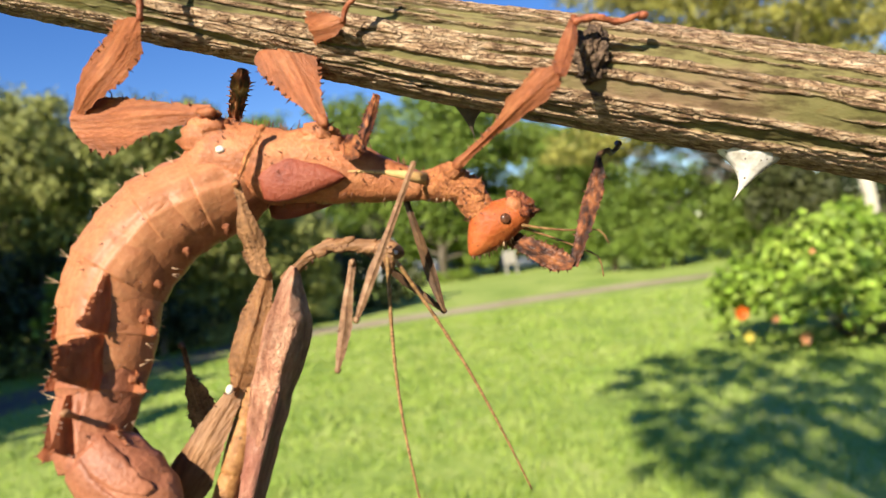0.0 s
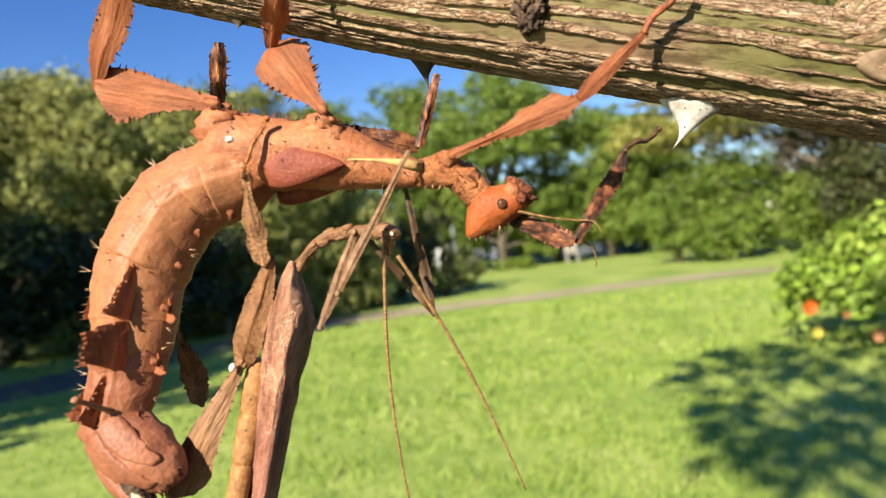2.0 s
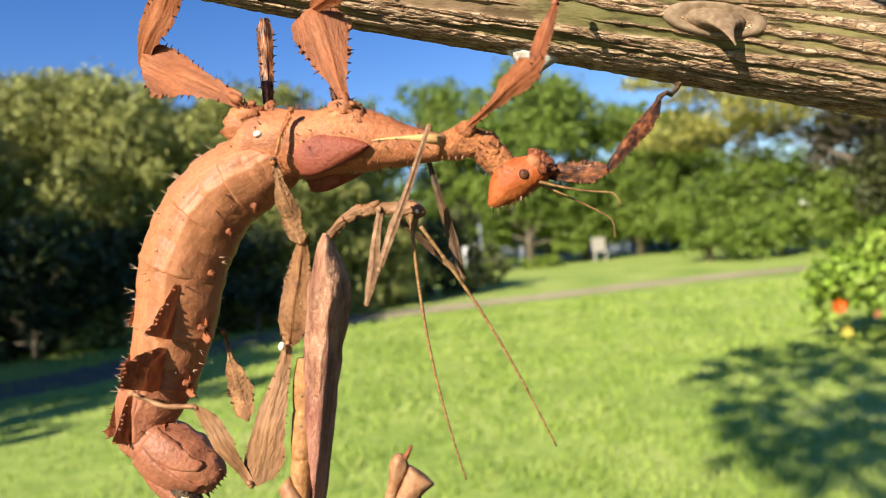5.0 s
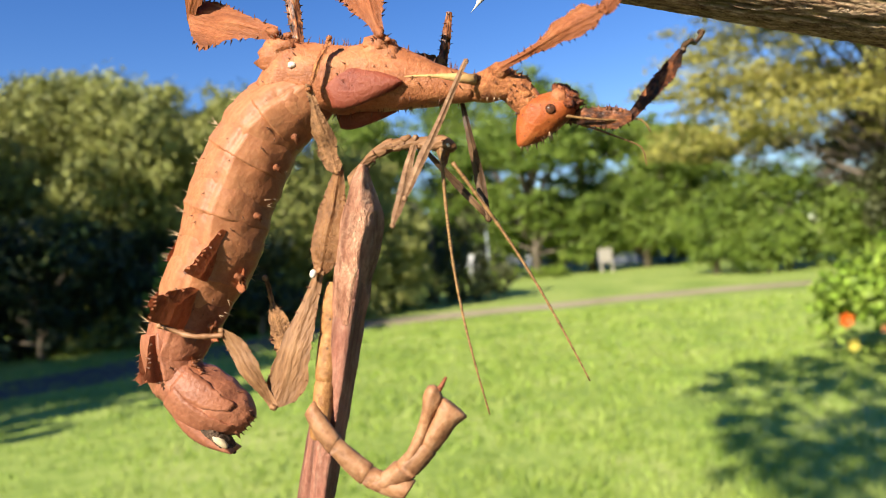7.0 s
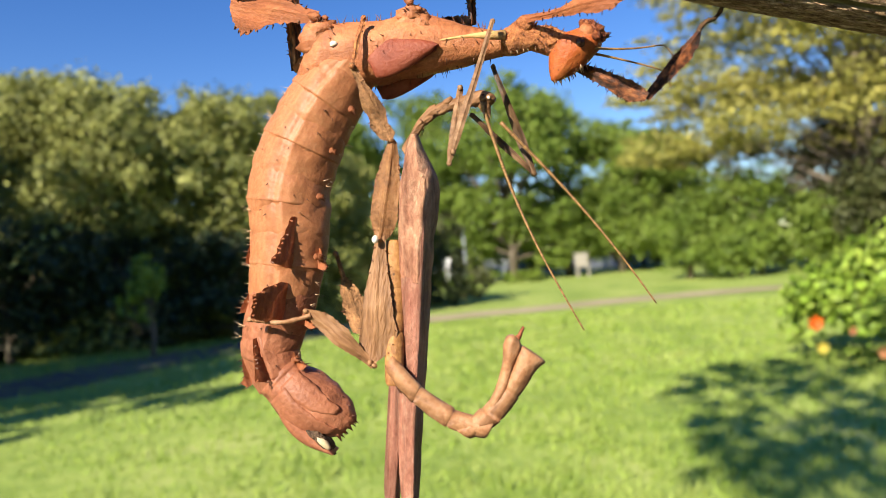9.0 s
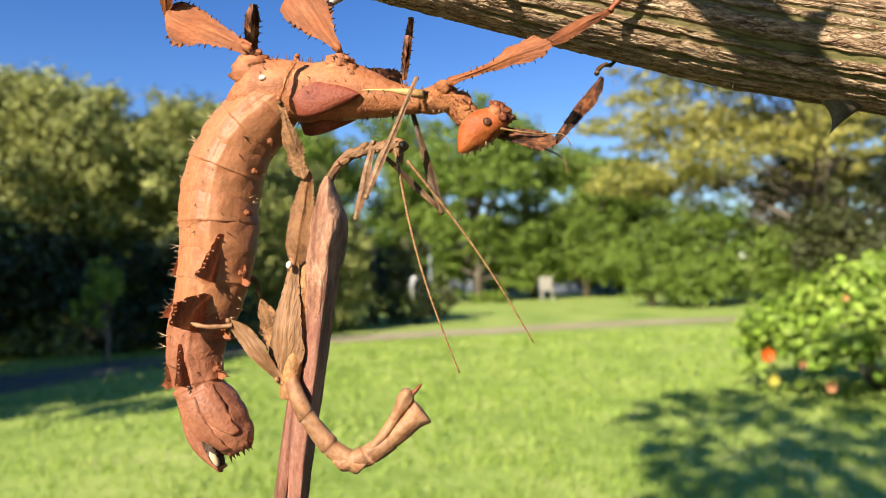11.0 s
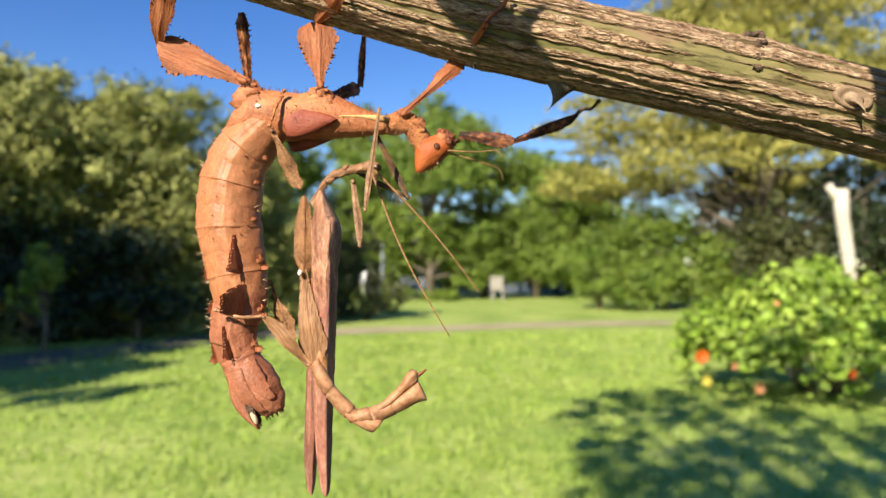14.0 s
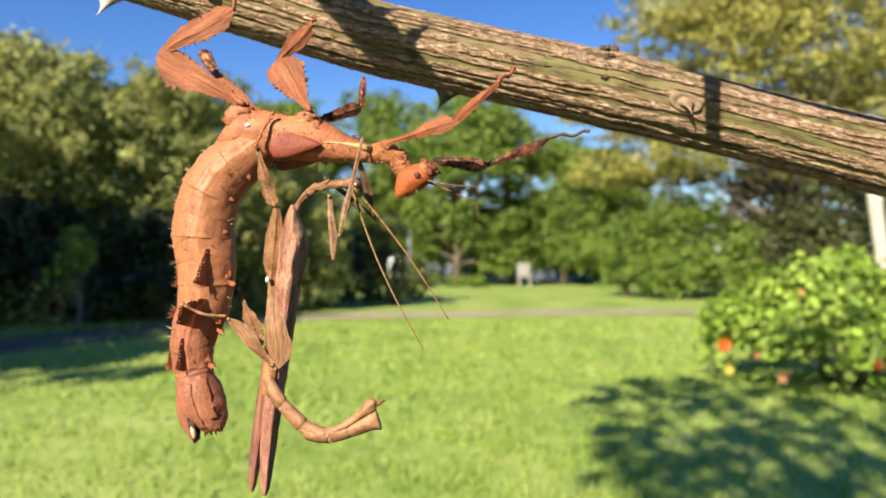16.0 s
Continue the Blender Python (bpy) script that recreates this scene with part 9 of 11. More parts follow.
    walk(moving["abdomen7"], [
        (0, pose(-0.01401, -0.00498, -0.02637, -60.7, 76.3, -61.4)), (0.5, pose(-0.01781, -0.00472, -0.02266, -142.4, 71.3, -140.9)), (1, pose(-0.01154, -0.00507, -0.02752, -69.8, 76.5, -70.3)),
        (1.5, pose(-0.01402, -0.00492, -0.02653, -78.9, 78.3, -79.1)), (2, pose(-0.01348, -0.00362, -0.02769, -66.1, 81.2, -66.3)), (2.5, pose(-0.01214, -0.00251, -0.02587, -56.6, 81.4, -56.9)),
        (3, pose(-0.01465, -0.00131, -0.02812, -144.5, 84.6, -144.4)), (3.5, pose(-0.01353, 0.00000, -0.02848, 0.0, 86.3, 0.0)), (4, pose(-0.01446, 0.00000, -0.02977, 0.0, 87.7, 0.0)),
        (4.5, pose(-0.01620, 0.00000, -0.03041, 180.0, 87.0, 180.0)), (5, pose(-0.01700, -0.00000, -0.03075, 180.0, 80.2, 180.0)), (7.5, pose(-0.01284, 0.00000, -0.03399, 180.0, 71.5, 180.0)),
        (8, pose(-0.01205, 0.00000, -0.03454, -180.0, 76.4, -180.0)), (8.5, pose(-0.01339, 0.00000, -0.03542, 180.0, 79.9, 180.0)), (9, pose(-0.01308, 0.00000, -0.03617, 180.0, 80.1, 180.0)),
        (11.5, pose(-0.00802, 0.00000, -0.03638, 180.0, 85.6, 180.0)), (12, pose(-0.01109, 0.00000, -0.03654, 180.0, 82.2, 180.0)), (12.5, pose(-0.00904, 0.00000, -0.03712, 180.0, 90.0, 180.0)),
        (13, pose(-0.00860, 0.00000, -0.03779, 0.0, 86.4, 0.0)), (13.5, pose(-0.00798, 0.00000, -0.03697, 0.0, 80.9, 0.0)), (14, pose(-0.00472, 0.00000, -0.03768, 0.0, 77.5, 0.0)),
        (14.5, pose(-0.00330, 0.00000, -0.03885, 0.0, 78.8, 0.0)), (15, pose(-0.00534, 0.00000, -0.03677, 0.0, 77.0, 0.0)), (15.5, pose(-0.00316, 0.00000, -0.03682, -0.0, 74.4, -0.0)),
        (16, pose(-0.00625, 0.00000, -0.03842, 0.0, 81.3, 0.0)),
    ])
    walk(moving["abdomen8"], [
        (0, pose(-0.01336, -0.00595, -0.03070, -69.1, 75.3, -69.7)), (0.5, pose(-0.01863, -0.00564, -0.02693, -131.1, 73.7, -129.9)), (1, pose(-0.01124, -0.00608, -0.03169, -94.6, 75.2, -94.5)),
        (1.5, pose(-0.01372, -0.00585, -0.03085, -87.5, 77.1, -87.5)), (2, pose(-0.01297, -0.00430, -0.03220, -62.7, 79.6, -63.1)), (2.5, pose(-0.01189, -0.00303, -0.02973, -104.2, 82.0, -104.1)),
        (3, pose(-0.01516, -0.00156, -0.03260, -162.5, 79.2, -162.2)), (3.5, pose(-0.01322, 0.00000, -0.03300, 0.0, 86.4, 0.0)), (4, pose(-0.01428, 0.00000, -0.03465, 0.0, 88.1, 0.0)),
        (4.5, pose(-0.01647, 0.00000, -0.03539, 180.0, 85.6, 180.0)), (5, pose(-0.01802, 0.00000, -0.03596, 180.0, 78.7, 180.0)), (7.5, pose(-0.01488, 0.00000, -0.03896, 180.0, 66.9, 180.0)),
        (8, pose(-0.01359, 0.00000, -0.03970, 180.0, 72.4, 180.0)), (8.5, pose(-0.01446, 0.00000, -0.04092, 180.0, 78.4, 180.0)), (9, pose(-0.01420, 0.00000, -0.04178, -180.0, 78.0, -180.0)),
        (11.5, pose(-0.00858, -0.00000, -0.04197, 180.0, 82.5, 180.0)), (12, pose(-0.01202, 0.00000, -0.04221, 180.0, 79.2, 180.0)), (12.5, pose(-0.00919, 0.00000, -0.04298, 180.0, 86.1, 180.0)),
        (13, pose(-0.00827, 0.00000, -0.04371, 0.0, 87.5, 0.0)), (13.5, pose(-0.00707, 0.00000, -0.04256, -0.0, 82.7, -0.0)), (14, pose(-0.00344, 0.00000, -0.04320, 0.0, 77.8, 0.0)),
        (14.5, pose(-0.00233, 0.00000, -0.04468, 0.0, 84.9, 0.0)), (15, pose(-0.00419, 0.00000, -0.04223, 0.0, 82.2, 0.0)), (15.5, pose(-0.00164, 0.00000, -0.04203, 0.0, 75.0, 0.0)),
        (16, pose(-0.00567, 0.00000, -0.04418, 0.0, 87.2, 0.0)),
    ])
    walk(moving["abdomen9"], [
        (0, pose(-0.01315, -0.00705, -0.03481, -79.6, 73.8, -80.0)), (0.5, pose(-0.01942, -0.00655, -0.03080, -130.4, 72.6, -129.1)), (1, pose(-0.01156, -0.00721, -0.03562, -106.8, 72.6, -106.1)),
        (1.5, pose(-0.01392, -0.00685, -0.03491, -106.3, 74.6, -105.8)), (2, pose(-0.01283, -0.00508, -0.03636, -86.2, 78.1, -86.3)), (2.5, pose(-0.01229, -0.00356, -0.03347, -133.1, 78.6, -132.6)),
        (3, pose(-0.01604, -0.00181, -0.03673, -164.6, 77.2, -164.2)), (3.5, pose(-0.01287, 0.00000, -0.03723, 0.0, 85.2, 0.0)), (4, pose(-0.01406, 0.00000, -0.03915, 0.0, 87.1, 0.0)),
        (4.5, pose(-0.01681, 0.00000, -0.04000, 180.0, 86.6, 180.0)), (5, pose(-0.01901, -0.00000, -0.04055, 180.0, 75.6, 180.0)), (7.5, pose(-0.01663, 0.00000, -0.04343, 180.0, 68.6, 180.0)),
        (8, pose(-0.01500, 0.00000, -0.04434, -180.0, 70.3, -180.0)), (8.5, pose(-0.01557, 0.00000, -0.04590, 180.0, 72.4, 180.0)), (9, pose(-0.01532, 0.00000, -0.04684, 180.0, 73.2, 180.0)),
        (11.5, pose(-0.00954, 0.00000, -0.04663, 180.0, 74.9, 180.0)), (12, pose(-0.01327, 0.00000, -0.04701, 180.0, 71.3, 180.0)), (12.5, pose(-0.01000, 0.00000, -0.04793, 180.0, 74.8, 180.0)),
        (13, pose(-0.00815, 0.00000, -0.04916, 180.0, 87.2, 180.0)), (13.5, pose(-0.00685, 0.00000, -0.04768, 180.0, 83.8, 180.0)), (14, pose(-0.00280, 0.00000, -0.04803, 180.0, 87.2, 180.0)),
        (14.5, pose(-0.00244, 0.00000, -0.04962, 180.0, 83.7, 180.0)), (15, pose(-0.00424, 0.00000, -0.04723, 180.0, 78.0, 180.0)), (15.5, pose(-0.00090, 0.00000, -0.04674, -180.0, 88.2, -180.0)),
        (16, pose(-0.00582, 0.00000, -0.04936, 180.0, 81.4, 180.0)),
    ])
    walk(moving["abdomen10"], [
        (0, pose(-0.01292, -0.00821, -0.03881, -92.6, 73.6, -92.5)), (0.5, pose(-0.02015, -0.00755, -0.03476, -125.4, 72.4, -124.1)), (1, pose(-0.01179, -0.00836, -0.03956, -106.8, 73.7, -106.1)),
        (1.5, pose(-0.01425, -0.00793, -0.03886, -116.1, 73.2, -115.1)), (2, pose(-0.01278, -0.00596, -0.04044, -99.5, 78.4, -99.3)), (2.5, pose(-0.01278, -0.00413, -0.03713, -144.3, 74.2, -143.3)),
        (3, pose(-0.01696, -0.00207, -0.04091, -168.2, 73.2, -167.7)), (3.5, pose(-0.01264, 0.00000, -0.04144, 180.0, 85.6, 180.0)), (4, pose(-0.01409, 0.00000, -0.04367, 180.0, 81.3, 180.0)),
        (4.5, pose(-0.01713, 0.00000, -0.04469, 180.0, 81.5, 180.0)), (5, pose(-0.02090, 0.00000, -0.04529, 180.0, 63.0, 180.0)), (7.5, pose(-0.01884, 0.00000, -0.04829, 180.0, 68.5, 180.0)),
        (8, pose(-0.01724, 0.00000, -0.04922, 180.0, 68.7, 180.0)), (8.5, pose(-0.01772, 0.00000, -0.05081, 180.0, 69.4, 180.0)), (9, pose(-0.01737, 0.00000, -0.05187, -180.0, 70.6, -180.0)),
        (11.5, pose(-0.01065, -0.00000, -0.05168, -180.0, 85.4, -180.0)), (12, pose(-0.01478, 0.00000, -0.05207, 180.0, 81.1, 180.0)), (12.5, pose(-0.01123, 0.00000, -0.05304, 180.0, 85.5, 180.0)),
        (13, pose(-0.00895, 0.00000, -0.05448, 180.0, 81.1, 180.0)), (13.5, pose(-0.00799, 0.00000, -0.05266, -180.0, 80.2, -180.0)), (14, pose(-0.00385, 0.00000, -0.05265, 180.0, 82.1, 180.0)),
        (14.5, pose(-0.00295, 0.00000, -0.05496, 0.0, 89.4, 0.0)), (15, pose(-0.00582, 0.00000, -0.05213, 180.0, 76.6, 180.0)), (15.5, pose(-0.00177, 0.00000, -0.05137, 180.0, 82.3, 180.0)),
        (16, pose(-0.00683, 0.00000, -0.05443, 180.0, 84.3, 180.0)),
    ])
    walk(moving["abdomen11"], [
        (0, pose(-0.01303, -0.00945, -0.04297, -46.0, 68.8, -48.0)), (0.5, pose(-0.02117, -0.00869, -0.03887, -139.5, 66.9, -137.2)), (1, pose(-0.01195, -0.00950, -0.04371, -46.9, 70.6, -48.6)),
        (1.5, pose(-0.01514, -0.00909, -0.04312, -117.9, 72.9, -116.8)), (2, pose(-0.01327, -0.00681, -0.04493, -104.5, 79.2, -104.2)), (2.5, pose(-0.01349, -0.00481, -0.04093, -31.0, 72.0, -32.3)),
        (3, pose(-0.01827, -0.00236, -0.04527, -91.3, 86.3, -91.3)), (3.5, pose(-0.01361, 0.00000, -0.04611, 180.0, 84.0, 180.0)), (4, pose(-0.01484, 0.00000, -0.04834, 0.0, 78.8, 0.0)),
        (4.5, pose(-0.01781, 0.00000, -0.04966, 0.0, 80.6, 0.0)), (5, pose(-0.02288, -0.00000, -0.05018, 180.0, 87.1, 180.0)), (7.5, pose(-0.01938, 0.00000, -0.05328, 0.0, 71.4, 0.0)),
        (8, pose(-0.01758, 0.00000, -0.05426, -0.0, 68.1, -0.0)), (8.5, pose(-0.01821, 0.00000, -0.05624, 0.0, 74.8, 0.0)), (9, pose(-0.01794, -0.00000, -0.05737, 0.0, 77.0, 0.0)),
        (11.5, pose(-0.01014, 0.00000, -0.05723, 0.0, 75.5, 0.0)), (12, pose(-0.01472, 0.00000, -0.05790, -0.0, 81.0, -0.0)), (12.5, pose(-0.01060, 0.00000, -0.05881, 0.0, 74.2, 0.0)),
        (13, pose(-0.00913, 0.00000, -0.06028, 0.0, 80.0, 0.0)), (13.5, pose(-0.00783, 0.00000, -0.05852, 0.0, 75.6, 0.0)), (14, pose(-0.00327, 0.00000, -0.05822, 0.0, 71.8, 0.0)),
        (14.5, pose(-0.00201, 0.00000, -0.06077, 0.0, 72.4, 0.0)), (15, pose(-0.00599, 0.00000, -0.05798, 0.0, 78.6, 0.0)), (15.5, pose(-0.00141, 0.00000, -0.05694, -0.0, 74.4, -0.0)),
        (16, pose(-0.00645, 0.00000, -0.06046, 0.0, 77.6, 0.0)),
    ])
    walk(moving["abdomen12"], [
        (0, pose(-0.00696, -0.01114, -0.04948, -7.0, 38.2, -11.2)), (0.5, pose(-0.01912, -0.01082, -0.04585, -14.7, 47.0, -19.7)), (1, pose(-0.00636, -0.01114, -0.05047, -8.0, 41.6, -12.0)),
        (1.5, pose(-0.01110, -0.01099, -0.05006, -10.0, 42.7, -14.6)), (2, pose(-0.00863, -0.00823, -0.05184, -6.3, 38.3, -10.2)), (2.5, pose(-0.00737, -0.00560, -0.04599, -2.9, 32.3, -5.4)),
        (3, pose(-0.01310, -0.00278, -0.05239, -2.0, 42.8, -3.0)), (3.5, pose(-0.00839, 0.00000, -0.05209, 0.0, 30.4, 0.0)), (4, pose(-0.00815, 0.00000, -0.05524, 0.0, 37.7, 0.0)),
        (4.5, pose(-0.01098, 0.00000, -0.05667, 0.0, 35.2, 0.0)), (5, pose(-0.01677, 0.00000, -0.05782, -0.0, 39.8, -0.0)), (7.5, pose(-0.01158, 0.00000, -0.06021, 0.0, 35.6, 0.0)),
        (8, pose(-0.00952, 0.00000, -0.06105, 0.0, 34.8, 0.0)), (8.5, pose(-0.01146, 0.00000, -0.06513, 0.0, 48.3, 0.0)), (9, pose(-0.01140, 0.00000, -0.06667, -0.0, 50.0, -0.0)),
        (11.5, pose(-0.00590, 0.00000, -0.06817, -0.0, 67.1, -0.0)), (12, pose(-0.01161, 0.00000, -0.06964, 0.0, 73.6, 0.0)), (12.5, pose(-0.00608, 0.00000, -0.07018, 0.0, 66.8, 0.0)),
        (13, pose(-0.00390, 0.00000, -0.07107, 0.0, 60.0, 0.0)), (13.5, pose(-0.00265, 0.00000, -0.06898, -0.0, 61.1, -0.0)), (14, pose(0.00172, 0.00000, -0.06866, -0.0, 62.9, -0.0)),
        (14.5, pose(0.00294, 0.00000, -0.07188, -0.0, 64.3, -0.0)), (15, pose(-0.00148, 0.00000, -0.06879, -0.0, 64.9, -0.0)), (15.5, pose(0.00332, 0.00000, -0.06703, 0.0, 62.9, 0.0)),
        (16, pose(-0.00252, 0.00000, -0.07208, -0.0, 69.9, -0.0)),
    ])
    walk(moving["male"], [
        (0, pose(-0.17952, 0.21140, 0.97294, 180.0, 70.1, 180.0)), (0.5, pose(-0.18441, 0.20390, 0.97250, 180.0, 62.2, 180.0)), (1, pose(-0.17903, 0.21112, 0.96507, 180.0, 71.7, 180.0)),
        (1.5, pose(-0.17322, 0.20663, 0.96604, 180.0, 71.9, 180.0)), (2, pose(-0.17288, 0.20840, 0.96247, 180.0, 74.7, 180.0)), (2.5, pose(-0.16182, 0.21077, 0.95744, 180.0, 82.2, 180.0)),
        (3, pose(-0.16250, 0.21069, 0.95919, 180.0, 80.2, 180.0)), (3.5, pose(-0.15091, 0.20568, 0.95366, 180.0, 85.8, 180.0)), (4, pose(-0.15291, 0.21048, 0.95425, 180.0, 84.6, 180.0)),
        (4.5, pose(-0.14967, 0.20302, 0.95417, 180.0, 83.1, 180.0)), (5, pose(-0.14256, 0.19512, 0.95021, 180.0, 79.8, 180.0)), (7.5, pose(-0.12517, 0.20684, 0.94561, 180.0, 77.4, 180.0)),
        (8, pose(-0.12177, 0.20750, 0.94419, 180.0, 78.9, 180.0)), (8.5, pose(-0.11555, 0.21156, 0.94605, 180.0, 84.6, 180.0)), (9, pose(-0.11205, 0.21003, 0.94494, 180.0, 83.9, 180.0)),
        (11.5, pose(-0.09726, 0.20955, 0.93763, 180.0, 82.2, 180.0)), (12, pose(-0.08709, 0.20292, 0.93442, 180.0, 82.2, 180.0)), (12.5, pose(-0.08905, 0.21035, 0.93233, 180.0, 84.3, 180.0)),
        (13, pose(-0.07229, 0.21376, 0.92686, 180.0, 84.3, 180.0)), (13.5, pose(-0.06156, 0.21685, 0.92491, 180.0, 86.4, 180.0)), (14, pose(-0.05953, 0.21471, 0.92484, 180.0, 89.8, 180.0)),
        (14.5, pose(-0.06089, 0.21491, 0.92361, 180.0, 89.8, 180.0)), (15, pose(-0.04150, 0.19839, 0.91347, 180.0, 89.4, 180.0)), (15.5, pose(-0.04025, 0.19249, 0.91312, 0.0, 88.1, 0.0)),
        (16, pose(-0.03861, 0.18316, 0.91389, 180.0, 83.7, 180.0)),
    ])
    walk(moving["m_thorax"], [
        (0, pose(0.00005, 0.00001, -0.00008, 173.4, -60.3, -172.5)), (0.5, pose(-0.00081, -0.00009, 0.00127, 174.7, -57.5, -173.7)), (1, pose(0.00021, 0.00003, -0.00036, 173.5, -59.5, -172.5)),
        (1.5, pose(-0.00009, -0.00001, 0.00015, 173.9, -58.9, -172.9)), (2, pose(-0.00068, -0.00008, 0.00108, 174.6, -57.6, -173.6)), (2.5, pose(-0.00020, -0.00002, 0.00023, 175.8, -49.3, -174.4)),
        (3, pose(-0.00077, -0.00008, 0.00111, 175.1, -55.1, -174.1)), (3.5, pose(0.00021, 0.00003, -0.00039, 173.1, -60.9, -172.1)), (4, pose(-0.00051, -0.00007, 0.00113, 172.5, -65.4, -171.8)),
        (4.5, pose(-0.00043, -0.00006, 0.00083, 173.3, -62.4, -172.4)), (5, pose(-0.00009, -0.00001, 0.00018, 172.5, -63.9, -171.7)), (7.5, pose(0.00044, 0.00006, -0.00082, 172.7, -61.6, -171.7)),
        (8, pose(0.00004, 0.00000, -0.00006, 173.4, -60.4, -172.5)), (8.5, pose(0.00071, 0.00009, -0.00100, 174.4, -54.5, -173.1)), (9, pose(0.00047, 0.00006, -0.00067, 174.4, -55.0, -173.2)),
        (11.5, pose(0.00002, 0.00000, -0.00002, 175.0, -53.3, -173.8)), (12, pose(0.00083, 0.00010, -0.00110, 174.6, -52.8, -173.3)), (12.5, pose(-0.00015, -0.00002, 0.00022, 174.7, -55.4, -173.6)),
        (13, pose(0.00002, 0.00000, -0.00002, 174.9, -54.0, -173.7)), (13.5, pose(0.00044, 0.00005, -0.00063, 174.4, -55.0, -173.2)), (14, pose(0.00068, 0.00009, -0.00107, 173.7, -57.4, -172.5)),
        (14.5, pose(-0.00025, -0.00003, 0.00041, 174.1, -58.7, -173.1)), (15, pose(-0.00027, -0.00003, 0.00043, 174.3, -57.8, -173.3)), (15.5, pose(-0.00007, -0.00001, 0.00013, 173.4, -60.7, -172.5)),
        (16, pose(-0.00050, -0.00006, 0.00078, 174.5, -57.4, -173.5)),
    ])
    walk(moving["m_head"], [
        (0, pose(-0.00757, -0.00100, 0.01339, 180.0, -60.5, 180.0)), (0.5, pose(-0.00907, -0.00100, 0.01435, 180.0, -57.7, 180.0)), (1, pose(-0.00759, -0.00100, 0.01300, 180.0, -59.7, 180.0)),
        (1.5, pose(-0.00803, -0.00100, 0.01342, 180.0, -59.1, 180.0)), (2, pose(-0.00894, -0.00100, 0.01417, 180.0, -57.8, 180.0)), (2.5, pose(-0.01026, -0.00100, 0.01198, 180.0, -49.4, 180.0)),
        (3, pose(-0.00960, -0.00100, 0.01382, 180.0, -55.2, 180.0)), (3.5, pose(-0.00724, -0.00100, 0.01316, 180.0, -61.2, 180.0)), (4, pose(-0.00690, -0.00100, 0.01523, 180.0, -65.6, 180.0)),
        (4.5, pose(-0.00754, -0.00100, 0.01457, 180.0, -62.7, 180.0)), (5, pose(-0.00683, -0.00100, 0.01411, 180.0, -64.2, 180.0)), (7.5, pose(-0.00685, -0.00100, 0.01282, 180.0, -61.9, 180.0)),
        (8, pose(-0.00756, -0.00100, 0.01341, 180.0, -60.6, 180.0)), (8.5, pose(-0.00823, -0.00100, 0.01161, 180.0, -54.7, 180.0)), (9, pose(-0.00837, -0.00100, 0.01202, 180.0, -55.1, 180.0)),
        (11.5, pose(-0.00919, -0.00100, 0.01241, 180.0, -53.5, 180.0)), (12, pose(-0.00848, -0.00100, 0.01124, 180.0, -53.0, 180.0)), (12.5, pose(-0.00890, -0.00100, 0.01298, 180.0, -55.6, 180.0)),
        (13, pose(-0.00904, -0.00100, 0.01252, 180.0, -54.2, 180.0)), (13.5, pose(-0.00839, -0.00100, 0.01207, 180.0, -55.2, 180.0)), (14, pose(-0.00760, -0.00100, 0.01198, 180.0, -57.6, 180.0)),
        (14.5, pose(-0.00825, -0.00100, 0.01365, 180.0, -58.8, 180.0)), (15, pose(-0.00847, -0.00100, 0.01355, 180.0, -58.0, 180.0)), (15.5, pose(-0.00759, -0.00100, 0.01365, 180.0, -60.9, 180.0)),
        (16, pose(-0.00879, -0.00100, 0.01385, 180.0, -57.6, 180.0)),
    ])
